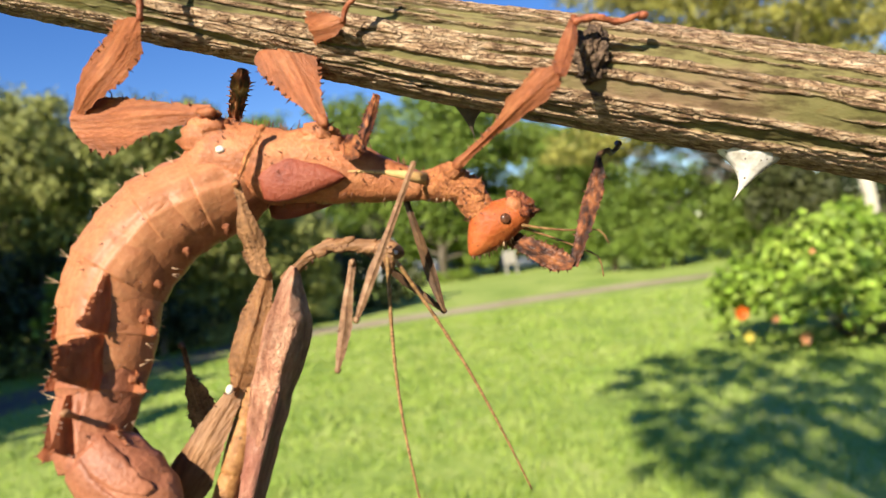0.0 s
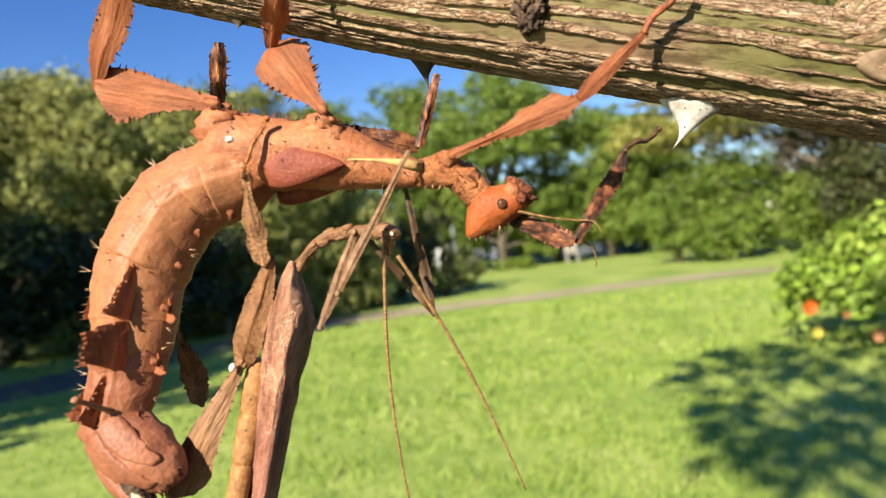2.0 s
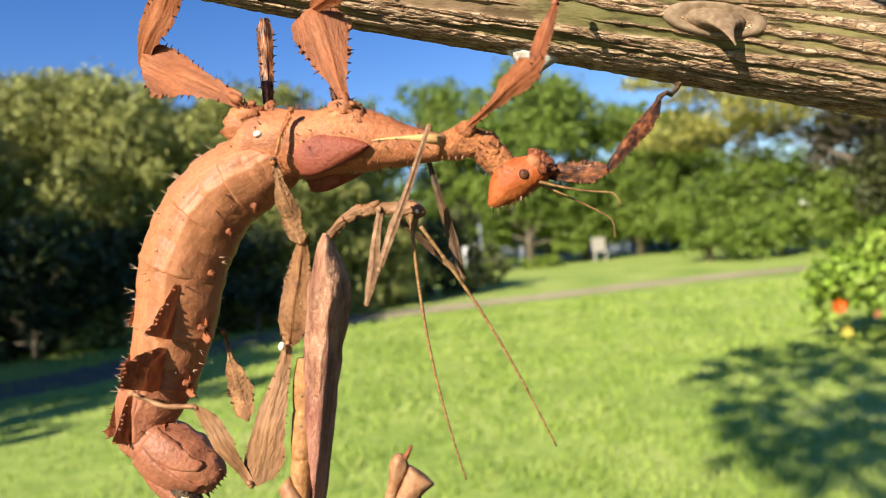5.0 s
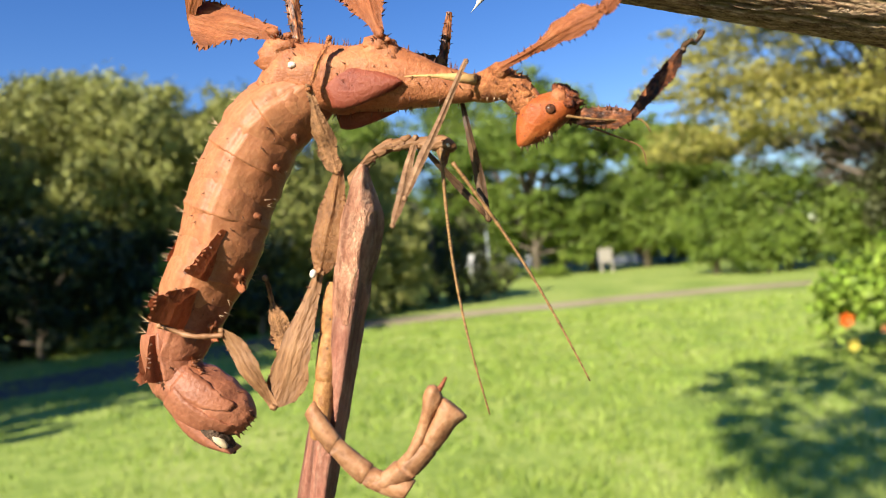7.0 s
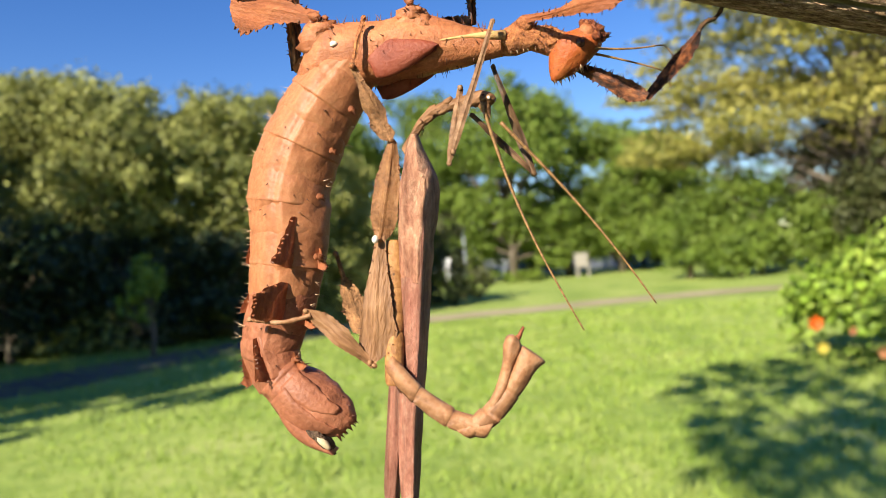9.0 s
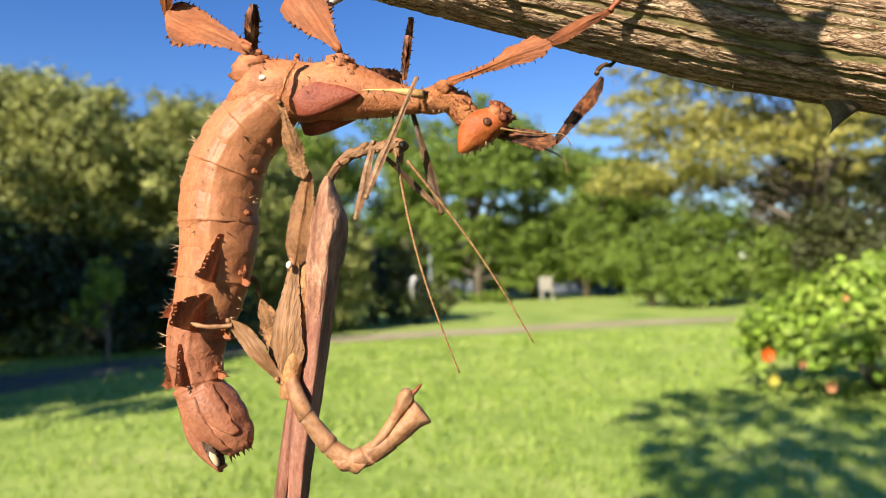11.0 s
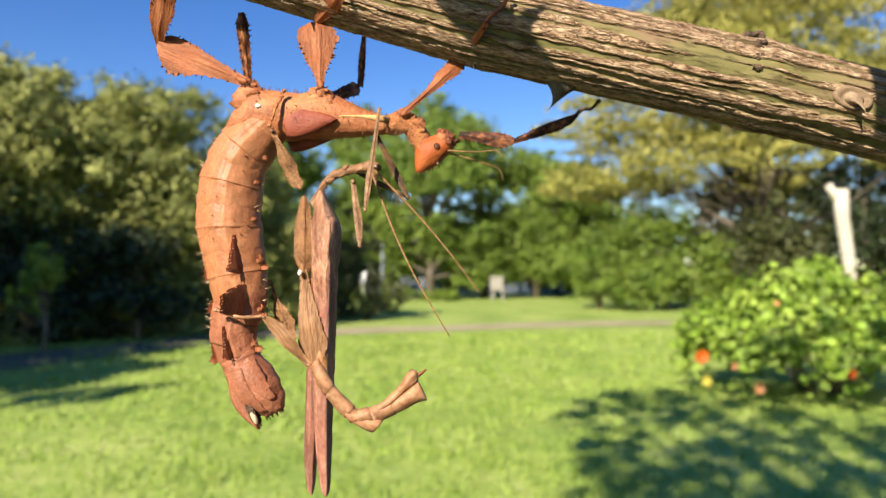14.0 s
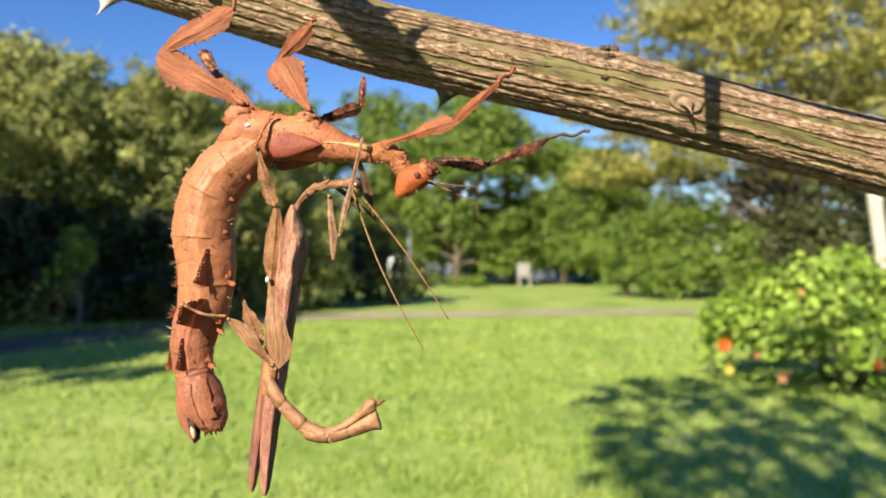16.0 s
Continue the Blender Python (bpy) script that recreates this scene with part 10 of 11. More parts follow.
    walk(moving["m_hind_femur"], [
        (0, pose(0.01440, -0.00133, -0.00314, -2.6, 16.8, -9.0)), (0.5, pose(0.01815, -0.00197, -0.00483, -3.2, 24.2, -7.8)), (1, pose(0.01361, -0.00145, -0.00394, -2.9, 19.2, -8.8)),
        (1.5, pose(0.01355, -0.00130, -0.00376, -3.0, 18.7, -9.2)), (2, pose(0.01595, -0.00185, -0.00570, -2.3, 17.5, -7.7)), (2.5, pose(0.01033, -0.00166, -0.00396, -1.8, 13.1, -8.0)),
        (3, pose(0.01714, -0.00208, -0.00577, -2.4, 19.4, -7.3)), (3.5, pose(0.01698, -0.00192, -0.00496, -2.1, 16.4, -7.5)), (4, pose(0.01643, -0.00186, -0.00481, -1.6, 12.5, -7.5)),
        (4.5, pose(0.01759, -0.00201, -0.00488, -1.1, 8.5, -7.1)), (5, pose(0.01785, -0.00196, -0.00508, -1.1, 8.8, -7.2)), (7.5, pose(0.01704, -0.00185, -0.00468, -1.3, 10.1, -7.5)),
        (8, pose(0.01523, -0.00172, -0.00438, -1.2, 8.8, -7.8)), (8.5, pose(0.01558, -0.00177, -0.00604, -0.8, 5.8, -7.6)), (9, pose(0.01621, -0.00173, -0.00588, -0.2, 1.7, -7.7)),
        (11.5, pose(0.01384, -0.00166, -0.00474, 0.1, -0.9, -7.8)), (12, pose(0.01563, -0.00166, -0.00628, 0.4, -3.2, -7.8)), (12.5, pose(0.01515, -0.00169, -0.00533, 0.5, -3.9, -7.8)),
        (13, pose(0.01543, -0.00180, -0.00433, 1.5, -11.5, -7.7)), (13.5, pose(0.01519, -0.00178, -0.00382, 1.3, -9.9, -7.7)), (14, pose(0.01706, -0.00179, -0.00443, 0.7, -5.6, -7.6)),
        (14.5, pose(0.01865, -0.00198, -0.00509, 0.6, -4.9, -7.1)), (15, pose(0.01578, -0.00181, -0.00473, 0.8, -6.2, -7.5)), (15.5, pose(0.01438, -0.00174, -0.00384, 0.6, -4.3, -7.7)),
        (16, pose(0.01609, -0.00174, -0.00369, 1.5, -11.3, -7.8)),
    ])
    walk(moving["m_hind_tibia"], [
        (0, pose(0.03779, -0.00498, -0.01005, -176.8, 39.6, -175.0)), (0.5, pose(0.04109, -0.00493, -0.01429, -176.9, 35.8, -174.8)), (1, pose(0.03660, -0.00499, -0.01192, -177.5, 33.4, -175.5)),
        (1.5, pose(0.03771, -0.00486, -0.01048, -175.7, 42.0, -173.6)), (2, pose(0.03907, -0.00500, -0.01309, -178.2, 26.6, -175.9)), (2.5, pose(0.03371, -0.00502, -0.00964, -178.0, 29.4, -175.9)),
        (3, pose(0.03987, -0.00501, -0.01396, -178.8, 18.7, -176.2)), (3.5, pose(0.04029, -0.00500, -0.01188, -178.2, 26.0, -175.9)), (4, pose(0.03981, -0.00502, -0.01032, -177.9, 30.2, -175.9)),
        (4.5, pose(0.04065, -0.00507, -0.00928, -177.6, 37.4, -176.0)), (5, pose(0.04150, -0.00503, -0.00912, -177.1, 39.4, -175.5)), (7.5, pose(0.04139, -0.00496, -0.00858, -176.3, 42.5, -174.6)),
        (8, pose(0.03990, -0.00493, -0.00747, -175.9, 44.4, -174.1)), (8.5, pose(0.04061, -0.00489, -0.00749, -174.7, 49.5, -173.1)), (9, pose(0.04103, -0.00493, -0.00592, -174.6, 52.4, -173.1)),
        (11.5, pose(0.03878, -0.00493, -0.00368, -175.7, 45.4, -174.0)), (12, pose(0.04039, -0.00494, -0.00427, -175.0, 50.3, -173.5)), (12.5, pose(0.03984, -0.00495, -0.00318, -175.9, 45.3, -174.2)),
        (13, pose(0.03851, -0.00506, -0.00033, -175.9, 51.5, -174.8)), (13.5, pose(0.03880, -0.00503, 0.00006, -176.0, 48.6, -174.7)), (14, pose(0.04081, -0.00503, -0.00241, -176.9, 42.3, -175.3)),
        (14.5, pose(0.04219, -0.00505, -0.00359, -177.2, 39.9, -175.7)), (15, pose(0.03939, -0.00504, -0.00260, -176.7, 44.3, -175.3)), (15.5, pose(0.03833, -0.00502, -0.00220, -177.1, 39.1, -175.4)),
        (16, pose(0.03906, -0.00507, 0.00016, -176.3, 49.0, -175.1)),
    ])
    walk(moving["m_hind_tarsus"], [
        (0, pose(0.02611, -0.00600, -0.01974, -133.2, 16.7, -105.1)), (0.5, pose(0.02936, -0.00600, -0.02278, -149.4, 9.6, -105.7)), (1, pose(0.02383, -0.00600, -0.02038, -134.2, 16.6, -105.5)),
        (1.5, pose(0.02750, -0.00600, -0.01971, -134.3, 20.0, -108.5)), (2, pose(0.02521, -0.00600, -0.02004, -114.1, 30.2, -102.7)), (2.5, pose(0.01999, -0.00600, -0.01739, -108.1, 47.9, -103.6)),
        (3, pose(0.02502, -0.00600, -0.01899, -103.3, 64.3, -102.0)), (3.5, pose(0.02640, -0.00600, -0.01869, -125.8, 78.6, -125.3)), (4, pose(0.02612, -0.00600, -0.01832, -132.6, 78.9, -132.1)),
        (4.5, pose(0.02738, -0.00600, -0.01944, -136.5, 77.8, -135.9)), (5, pose(0.02920, -0.00600, -0.01925, -138.1, 78.9, -137.6)), (7.5, pose(0.03043, -0.00600, -0.01865, -94.1, 81.4, -94.0)),
        (8, pose(0.02956, -0.00600, -0.01763, -101.0, 81.7, -100.9)), (8.5, pose(0.03150, -0.00600, -0.01824, -90.1, 82.2, -90.1)), (9, pose(0.03218, -0.00600, -0.01748, -58.9, 80.0, -59.3)),
        (11.5, pose(0.02863, -0.00600, -0.01404, -116.7, 80.0, -116.3)), (12, pose(0.03108, -0.00600, -0.01555, -95.3, 81.6, -95.2)), (12.5, pose(0.02946, -0.00600, -0.01371, -86.4, 82.0, -86.4)),
        (13, pose(0.02819, -0.00600, -0.01336, -124.0, 68.6, -122.1)), (13.5, pose(0.02829, -0.00600, -0.01191, -141.0, 67.2, -138.7)), (14, pose(0.02897, -0.00600, -0.01323, -135.5, 77.5, -134.8)),
        (14.5, pose(0.02965, -0.00600, -0.01410, -120.9, 79.9, -120.5)), (15, pose(0.02782, -0.00600, -0.01395, -147.6, 56.9, -142.9)), (15.5, pose(0.02608, -0.00600, -0.01218, -129.4, 78.6, -128.8)),
        (16, pose(0.02811, -0.00600, -0.01250, -120.4, 66.2, -118.2)),
    ])
    walk(moving["m_fore_femur"], [
        (0, pose(-0.00428, -0.00282, 0.00877, 1.7, -6.4, -14.8)), (0.5, pose(-0.01099, -0.00044, 0.00916, 0.7, -1.7, -23.4)), (1, pose(-0.00442, -0.00279, 0.00844, -0.3, 1.0, -14.8)),
        (1.5, pose(-0.00706, -0.00207, 0.00891, -1.7, 5.6, -17.5)), (2, pose(-0.00799, -0.00194, 0.00950, -2.3, 7.2, -18.0)), (2.5, pose(-0.00678, -0.00262, 0.00778, 0.5, -1.7, -15.4)),
        (3, pose(-0.00754, -0.00226, 0.00916, -2.3, 7.5, -16.9)), (3.5, pose(-0.00464, -0.00267, 0.00855, -1.7, 6.4, -15.3)), (4, pose(-0.00268, -0.00309, 0.00972, -1.3, 5.4, -13.8)),
        (4.5, pose(-0.00423, -0.00283, 0.00943, -0.8, 2.9, -14.7)), (5, pose(-0.00636, -0.00204, 0.00917, -0.0, 0.0, -17.5)), (7.5, pose(-0.00766, -0.00152, 0.00855, -1.3, 3.7, -19.5)),
        (8, pose(-0.00912, -0.00100, 0.00910, -1.9, 4.8, -21.4)), (8.5, pose(-0.01156, 0.00075, 0.00906, -6.5, 12.1, -28.7)), (9, pose(-0.01050, -0.00046, 0.00824, -1.9, 4.4, -23.4)),
        (11.5, pose(-0.00906, -0.00157, 0.00823, -1.0, 2.9, -19.2)), (12, pose(-0.00973, -0.00100, 0.00731, -0.0, 0.1, -21.3)), (12.5, pose(-0.00718, -0.00223, 0.00839, 0.5, -1.7, -16.8)),
        (13, pose(-0.00616, -0.00257, 0.00807, 3.7, -13.1, -16.0)), (13.5, pose(-0.00593, -0.00251, 0.00772, 4.2, -14.5, -16.3)), (14, pose(-0.00355, -0.00300, 0.00796, 1.7, -6.7, -14.1)),
        (14.5, pose(-0.00260, -0.00329, 0.00901, 0.6, -2.7, -13.0)), (15, pose(-0.00493, -0.00280, 0.00889, 2.0, -7.4, -14.9)), (15.5, pose(-0.00395, -0.00291, 0.00901, 2.0, -7.7, -14.5)),
        (16, pose(-0.00474, -0.00291, 0.00921, 3.1, -12.0, -14.7)),
    ])
    walk(moving["m_fore_tibia"], [
        (0, pose(0.00382, -0.00640, 0.01157, -179.5, -7.0, 175.6)), (0.5, pose(-0.00138, -0.00654, 0.01083, -179.0, -12.0, 175.2)), (1, pose(0.00255, -0.00633, 0.01021, -179.0, -12.8, 175.7)),
        (1.5, pose(0.00066, -0.00638, 0.00935, -178.9, -14.4, 175.5)), (2, pose(0.00192, -0.00652, 0.00919, -178.6, -17.0, 175.2)), (2.5, pose(0.00264, -0.00647, 0.01010, -178.7, -15.6, 175.3)),
        (3, pose(0.00087, -0.00642, 0.00921, -178.7, -16.8, 175.4)), (3.5, pose(0.00466, -0.00646, 0.00863, -178.7, -16.3, 175.3)), (4, pose(0.00438, -0.00633, 0.01045, -178.9, -14.3, 175.7)),
        (4.5, pose(0.00422, -0.00641, 0.01057, -178.8, -14.8, 175.5)), (5, pose(0.00370, -0.00652, 0.01063, -178.8, -14.4, 175.2)), (7.5, pose(0.00365, -0.00663, 0.00868, -178.6, -15.9, 174.9)),
        (8, pose(0.00315, -0.00672, 0.00861, -178.5, -16.6, 174.7)), (8.5, pose(0.00164, -0.00690, 0.00593, -178.1, -18.8, 174.2)), (9, pose(0.00247, -0.00680, 0.00753, -178.6, -15.0, 174.5)),
        (11.5, pose(0.00217, -0.00662, 0.00867, -178.6, -16.5, 174.9)), (12, pose(0.00216, -0.00669, 0.00803, -178.9, -12.0, 174.9)), (12.5, pose(0.00242, -0.00649, 0.01026, -179.0, -12.6, 175.3)),
        (13, pose(0.00127, -0.00639, 0.01255, -179.6, -5.3, 175.6)), (13.5, pose(0.00202, -0.00642, 0.01289, -179.4, -8.1, 175.5)), (14, pose(0.00368, -0.00635, 0.01107, -179.4, -7.8, 175.7)),
        (14.5, pose(0.00387, -0.00630, 0.01113, -179.4, -7.9, 175.8)), (15, pose(0.00400, -0.00645, 0.01208, -179.3, -8.7, 175.5)), (15.5, pose(0.00520, -0.00647, 0.01224, -179.3, -8.6, 175.4)),
        (16, pose(0.00492, -0.00651, 0.01331, -179.5, -6.4, 175.3)),
    ])
    walk(moving["m_far_femur"], [
        (0, pose(-0.00639, 0.00205, 0.00999, -21.2, -62.9, 23.6)), (0.5, pose(-0.00602, 0.00261, 0.01391, -16.1, -61.7, 18.2)), (1, pose(-0.00583, 0.00229, 0.01084, -17.5, -60.5, 19.9)),
        (1.5, pose(-0.00589, 0.00236, 0.01156, -14.1, -55.9, 16.9)), (2, pose(-0.00667, 0.00232, 0.01190, -11.0, -48.7, 14.5)), (2.5, pose(-0.00930, 0.00175, 0.00770, -19.1, -58.1, 22.2)),
        (3, pose(-0.00706, 0.00238, 0.01196, -13.4, -54.7, 16.2)), (3.5, pose(-0.00661, 0.00196, 0.00957, -12.5, -48.5, 16.4)), (4, pose(-0.00640, 0.00189, 0.01088, -15.9, -54.4, 19.2)),
        (4.5, pose(-0.00663, 0.00202, 0.01090, -12.9, -50.0, 16.6)), (5, pose(-0.00547, 0.00220, 0.01128, -12.2, -50.3, 15.7)), (7.5, pose(-0.00558, 0.00217, 0.01013, -11.7, -48.8, 15.4)),
        (8, pose(-0.00614, 0.00218, 0.01063, -10.7, -46.3, 14.6)), (8.5, pose(-0.00521, 0.00254, 0.01106, -11.1, -51.4, 14.0)), (9, pose(-0.00590, 0.00239, 0.01051, -10.3, -47.7, 13.8)),
        (11.5, pose(-0.00725, 0.00223, 0.01006, -12.5, -51.3, 15.9)), (12, pose(-0.00669, 0.00223, 0.00910, -11.2, -48.1, 14.9)), (12.5, pose(-0.00702, 0.00223, 0.01050, -12.3, -50.7, 15.7)),
        (13, pose(-0.00742, 0.00214, 0.00976, -13.0, -51.4, 16.4)), (13.5, pose(-0.00767, 0.00173, 0.00759, -23.4, -62.6, 26.0)), (14, pose(-0.00732, 0.00157, 0.00697, -24.0, -62.0, 26.7)),
        (14.5, pose(-0.00712, 0.00199, 0.00995, -19.3, -60.2, 22.0)), (15, pose(-0.00811, 0.00155, 0.00818, -22.9, -60.8, 25.9)), (15.5, pose(-0.00768, 0.00131, 0.00746, -26.2, -62.0, 29.1)),
        (16, pose(-0.00960, 0.00098, 0.00708, -21.1, -54.6, 25.3)),
    ])
    walk(moving["m_far_tibia"], [
        (0, pose(0.00037, 0.00500, 0.02442, -176.4, 31.3, -173.2)), (0.5, pose(0.00127, 0.00500, 0.02818, -177.6, 28.1, -174.9)), (1, pose(0.00166, 0.00500, 0.02494, -177.2, 27.4, -173.9)),
        (1.5, pose(0.00279, 0.00500, 0.02498, -177.8, 24.2, -174.7)), (2, pose(0.00367, 0.00500, 0.02408, -178.0, 21.5, -174.6)), (2.5, pose(-0.00136, 0.00500, 0.02145, -177.6, 19.1, -172.6)),
        (3, pose(0.00194, 0.00500, 0.02518, -177.7, 24.5, -174.4)), (3.5, pose(0.00369, 0.00500, 0.02169, -177.8, 20.7, -173.8)), (4, pose(0.00250, 0.00500, 0.02406, -177.3, 25.1, -173.6)),
        (4.5, pose(0.00334, 0.00500, 0.02331, -177.8, 21.2, -173.9)), (5, pose(0.00450, 0.00500, 0.02373, -178.1, 20.2, -174.4)), (7.5, pose(0.00471, 0.00500, 0.02231, -178.1, 19.9, -174.4)),
        (8, pose(0.00469, 0.00500, 0.02235, -178.2, 19.4, -174.5)), (8.5, pose(0.00460, 0.00500, 0.02372, -177.8, 24.9, -174.8)), (9, pose(0.00468, 0.00500, 0.02249, -178.0, 22.3, -174.7)),
        (11.5, pose(0.00249, 0.00500, 0.02271, -177.9, 21.5, -174.2)), (12, pose(0.00377, 0.00500, 0.02116, -178.0, 21.5, -174.7)), (12.5, pose(0.00285, 0.00500, 0.02304, -177.9, 21.9, -174.4)),
        (13, pose(0.00226, 0.00500, 0.02243, -178.0, 21.8, -174.6)), (13.5, pose(-0.00097, 0.00500, 0.02198, -177.6, 20.9, -173.4)), (14, pose(-0.00052, 0.00500, 0.02127, -176.8, 26.5, -172.9)),
        (14.5, pose(0.00034, 0.00500, 0.02401, -176.3, 32.6, -173.2)), (15, pose(-0.00100, 0.00500, 0.02231, -176.6, 26.7, -172.5)), (15.5, pose(-0.00104, 0.00500, 0.02176, -176.3, 27.2, -171.9)),
        (16, pose(-0.00111, 0.00500, 0.02028, -177.2, 20.4, -172.0)),
    ])
    walk(moving["m_mid_femur"], [
        (0, pose(0.00069, -0.00195, -0.00416, -171.5, 24.7, -160.2)), (0.5, pose(0.00066, -0.00213, -0.00409, -176.0, 13.3, -163.1)), (1, pose(-0.00011, -0.00216, -0.00446, -174.1, 19.4, -162.8)),
        (1.5, pose(-0.00007, -0.00214, -0.00444, -174.5, 18.1, -162.8)), (2, pose(-0.00045, -0.00219, -0.00454, -175.1, 16.7, -163.3)), (2.5, pose(-0.00058, -0.00206, -0.00452, -174.9, 16.3, -162.3)),
        (3, pose(-0.00067, -0.00213, -0.00456, -175.2, 16.0, -162.9)), (3.5, pose(-0.00046, -0.00192, -0.00439, -172.0, 23.2, -160.3)), (4, pose(-0.00047, -0.00196, -0.00444, -173.8, 18.6, -161.2)),
        (4.5, pose(-0.00036, -0.00197, -0.00443, -174.3, 17.3, -161.4)), (5, pose(0.00026, -0.00183, -0.00428, -174.0, 17.1, -160.3)), (7.5, pose(0.00023, -0.00191, -0.00428, -172.3, 22.2, -160.3)),
        (8, pose(-0.00021, -0.00203, -0.00445, -173.2, 20.8, -161.5)), (8.5, pose(-0.00059, -0.00201, -0.00449, -171.2, 26.1, -160.5)), (9, pose(-0.00040, -0.00196, -0.00441, -170.8, 26.5, -160.0)),
        (11.5, pose(-0.00100, -0.00219, -0.00468, -174.2, 19.5, -163.0)), (12, pose(-0.00083, -0.00215, -0.00471, -171.2, 27.8, -161.5)), (12.5, pose(-0.00120, -0.00220, -0.00472, -174.2, 19.5, -163.1)),
        (13, pose(-0.00246, -0.00249, -0.00520, -174.9, 20.1, -165.6)), (13.5, pose(-0.00204, -0.00236, -0.00490, -175.6, 16.4, -164.8)), (14, pose(-0.00223, -0.00236, -0.00507, -173.4, 23.9, -164.0)),
        (14.5, pose(-0.00252, -0.00242, -0.00517, -173.9, 23.0, -164.6)), (15, pose(-0.00192, -0.00228, -0.00486, -174.3, 19.9, -163.8)), (15.5, pose(-0.00213, -0.00229, -0.00487, -174.3, 20.1, -163.8)),
        (16, pose(-0.00106, -0.00217, -0.00468, -174.0, 19.9, -162.9)),
    ])
    walk(moving["m_mid_tibia"], [
        (0, pose(-0.01199, -0.00650, -0.01034, -178.5, -9.1, 170.6)), (0.5, pose(-0.01376, -0.00650, -0.00764, -179.7, -1.9, 170.7)), (1, pose(-0.01415, -0.00650, -0.00964, -178.0, -12.0, 170.5)),
        (1.5, pose(-0.01415, -0.00650, -0.00926, -178.7, -8.1, 170.6)), (2, pose(-0.01485, -0.00650, -0.00906, -177.8, -13.3, 170.5)), (2.5, pose(-0.01449, -0.00650, -0.00878, -177.7, -13.7, 170.4)),
        (3, pose(-0.01488, -0.00650, -0.00881, -178.2, -10.9, 170.5)), (3.5, pose(-0.01322, -0.00650, -0.01020, -177.4, -15.5, 170.4)), (4, pose(-0.01381, -0.00650, -0.00920, -177.4, -15.7, 170.4)),
        (4.5, pose(-0.01383, -0.00650, -0.00887, -177.4, -15.5, 170.4)), (5, pose(-0.01276, -0.00650, -0.00854, -178.0, -11.9, 170.5)), (7.5, pose(-0.01260, -0.00650, -0.00985, -178.0, -11.8, 170.5)),
        (8, pose(-0.01358, -0.00650, -0.00981, -177.8, -13.1, 170.5)), (8.5, pose(-0.01332, -0.00650, -0.01110, -178.4, -9.9, 170.6)), (9, pose(-0.01290, -0.00650, -0.01105, -178.4, -9.7, 170.6)),
        (11.5, pose(-0.01513, -0.00650, -0.00992, -177.6, -14.3, 170.4)), (12, pose(-0.01387, -0.00650, -0.01195, -178.3, -10.4, 170.6)), (12.5, pose(-0.01537, -0.00650, -0.00997, -177.6, -14.4, 170.4)),
        (13, pose(-0.01802, -0.00650, -0.01107, -177.2, -16.6, 170.3)), (13.5, pose(-0.01724, -0.00650, -0.00954, -177.2, -16.9, 170.3)), (14, pose(-0.01666, -0.00650, -0.01172, -176.7, -19.1, 170.2)),
        (14.5, pose(-0.01736, -0.00650, -0.01171, -176.4, -21.1, 170.0)), (15, pose(-0.01642, -0.00650, -0.01033, -176.7, -19.5, 170.1)), (15.5, pose(-0.01664, -0.00650, -0.01039, -176.1, -22.5, 169.9)),
        (16, pose(-0.01510, -0.00650, -0.01000, -176.9, -18.3, 170.2)),
    ])
    walk(moving["m_antenna_a"], [
        (0, pose(-0.00756, -0.00200, 0.01344, 1.1, -21.5, -3.1)), (0.5, pose(-0.00912, -0.00200, 0.01448, 1.2, -19.7, -3.4)), (1, pose(-0.00760, -0.00200, 0.01313, 0.9, -16.5, -3.1)),
        (1.5, pose(-0.00804, -0.00200, 0.01352, 1.0, -18.8, -3.1)), (2, pose(-0.00893, -0.00200, 0.01432, 0.7, -15.3, -2.7)), (2.5, pose(-0.01023, -0.00200, 0.01208, 0.7, -16.7, -2.5)),
        (3, pose(-0.00958, -0.00200, 0.01397, 0.6, -14.6, -2.5)), (3.5, pose(-0.00724, -0.00200, 0.01327, 0.9, -19.8, -2.6)), (4, pose(-0.00689, -0.00200, 0.01537, 0.6, -14.1, -2.4)),
        (4.5, pose(-0.00750, -0.00200, 0.01474, 0.6, -14.9, -2.4)), (5, pose(-0.00678, -0.00200, 0.01426, 0.7, -16.5, -2.4)), (7.5, pose(-0.00667, -0.00200, 0.01295, 0.8, -18.2, -2.6)),
        (8, pose(-0.00734, -0.00200, 0.01353, 0.9, -19.0, -2.7)), (8.5, pose(-0.00801, -0.00200, 0.01163, 1.4, -26.5, -3.2)), (9, pose(-0.00814, -0.00200, 0.01205, 1.2, -24.9, -2.9)),
        (11.5, pose(-0.00902, -0.00200, 0.01250, 1.0, -21.7, -2.7)), (12, pose(-0.00831, -0.00200, 0.01130, 1.2, -26.2, -2.8)), (12.5, pose(-0.00874, -0.00200, 0.01306, 1.2, -26.2, -2.8)),
        (13, pose(-0.00887, -0.00200, 0.01254, 1.3, -30.3, -2.6)), (13.5, pose(-0.00823, -0.00200, 0.01206, 1.3, -29.3, -2.6)), (14, pose(-0.00744, -0.00200, 0.01205, 1.1, -24.7, -2.7)),
        (14.5, pose(-0.00812, -0.00200, 0.01379, 0.7, -19.4, -2.2)), (15, pose(-0.00838, -0.00200, 0.01366, 0.9, -21.9, -2.4)), (15.5, pose(-0.00746, -0.00200, 0.01379, 0.8, -20.4, -2.4)),
        (16, pose(-0.00869, -0.00200, 0.01399, 1.4, -30.4, -2.8)),
    ])
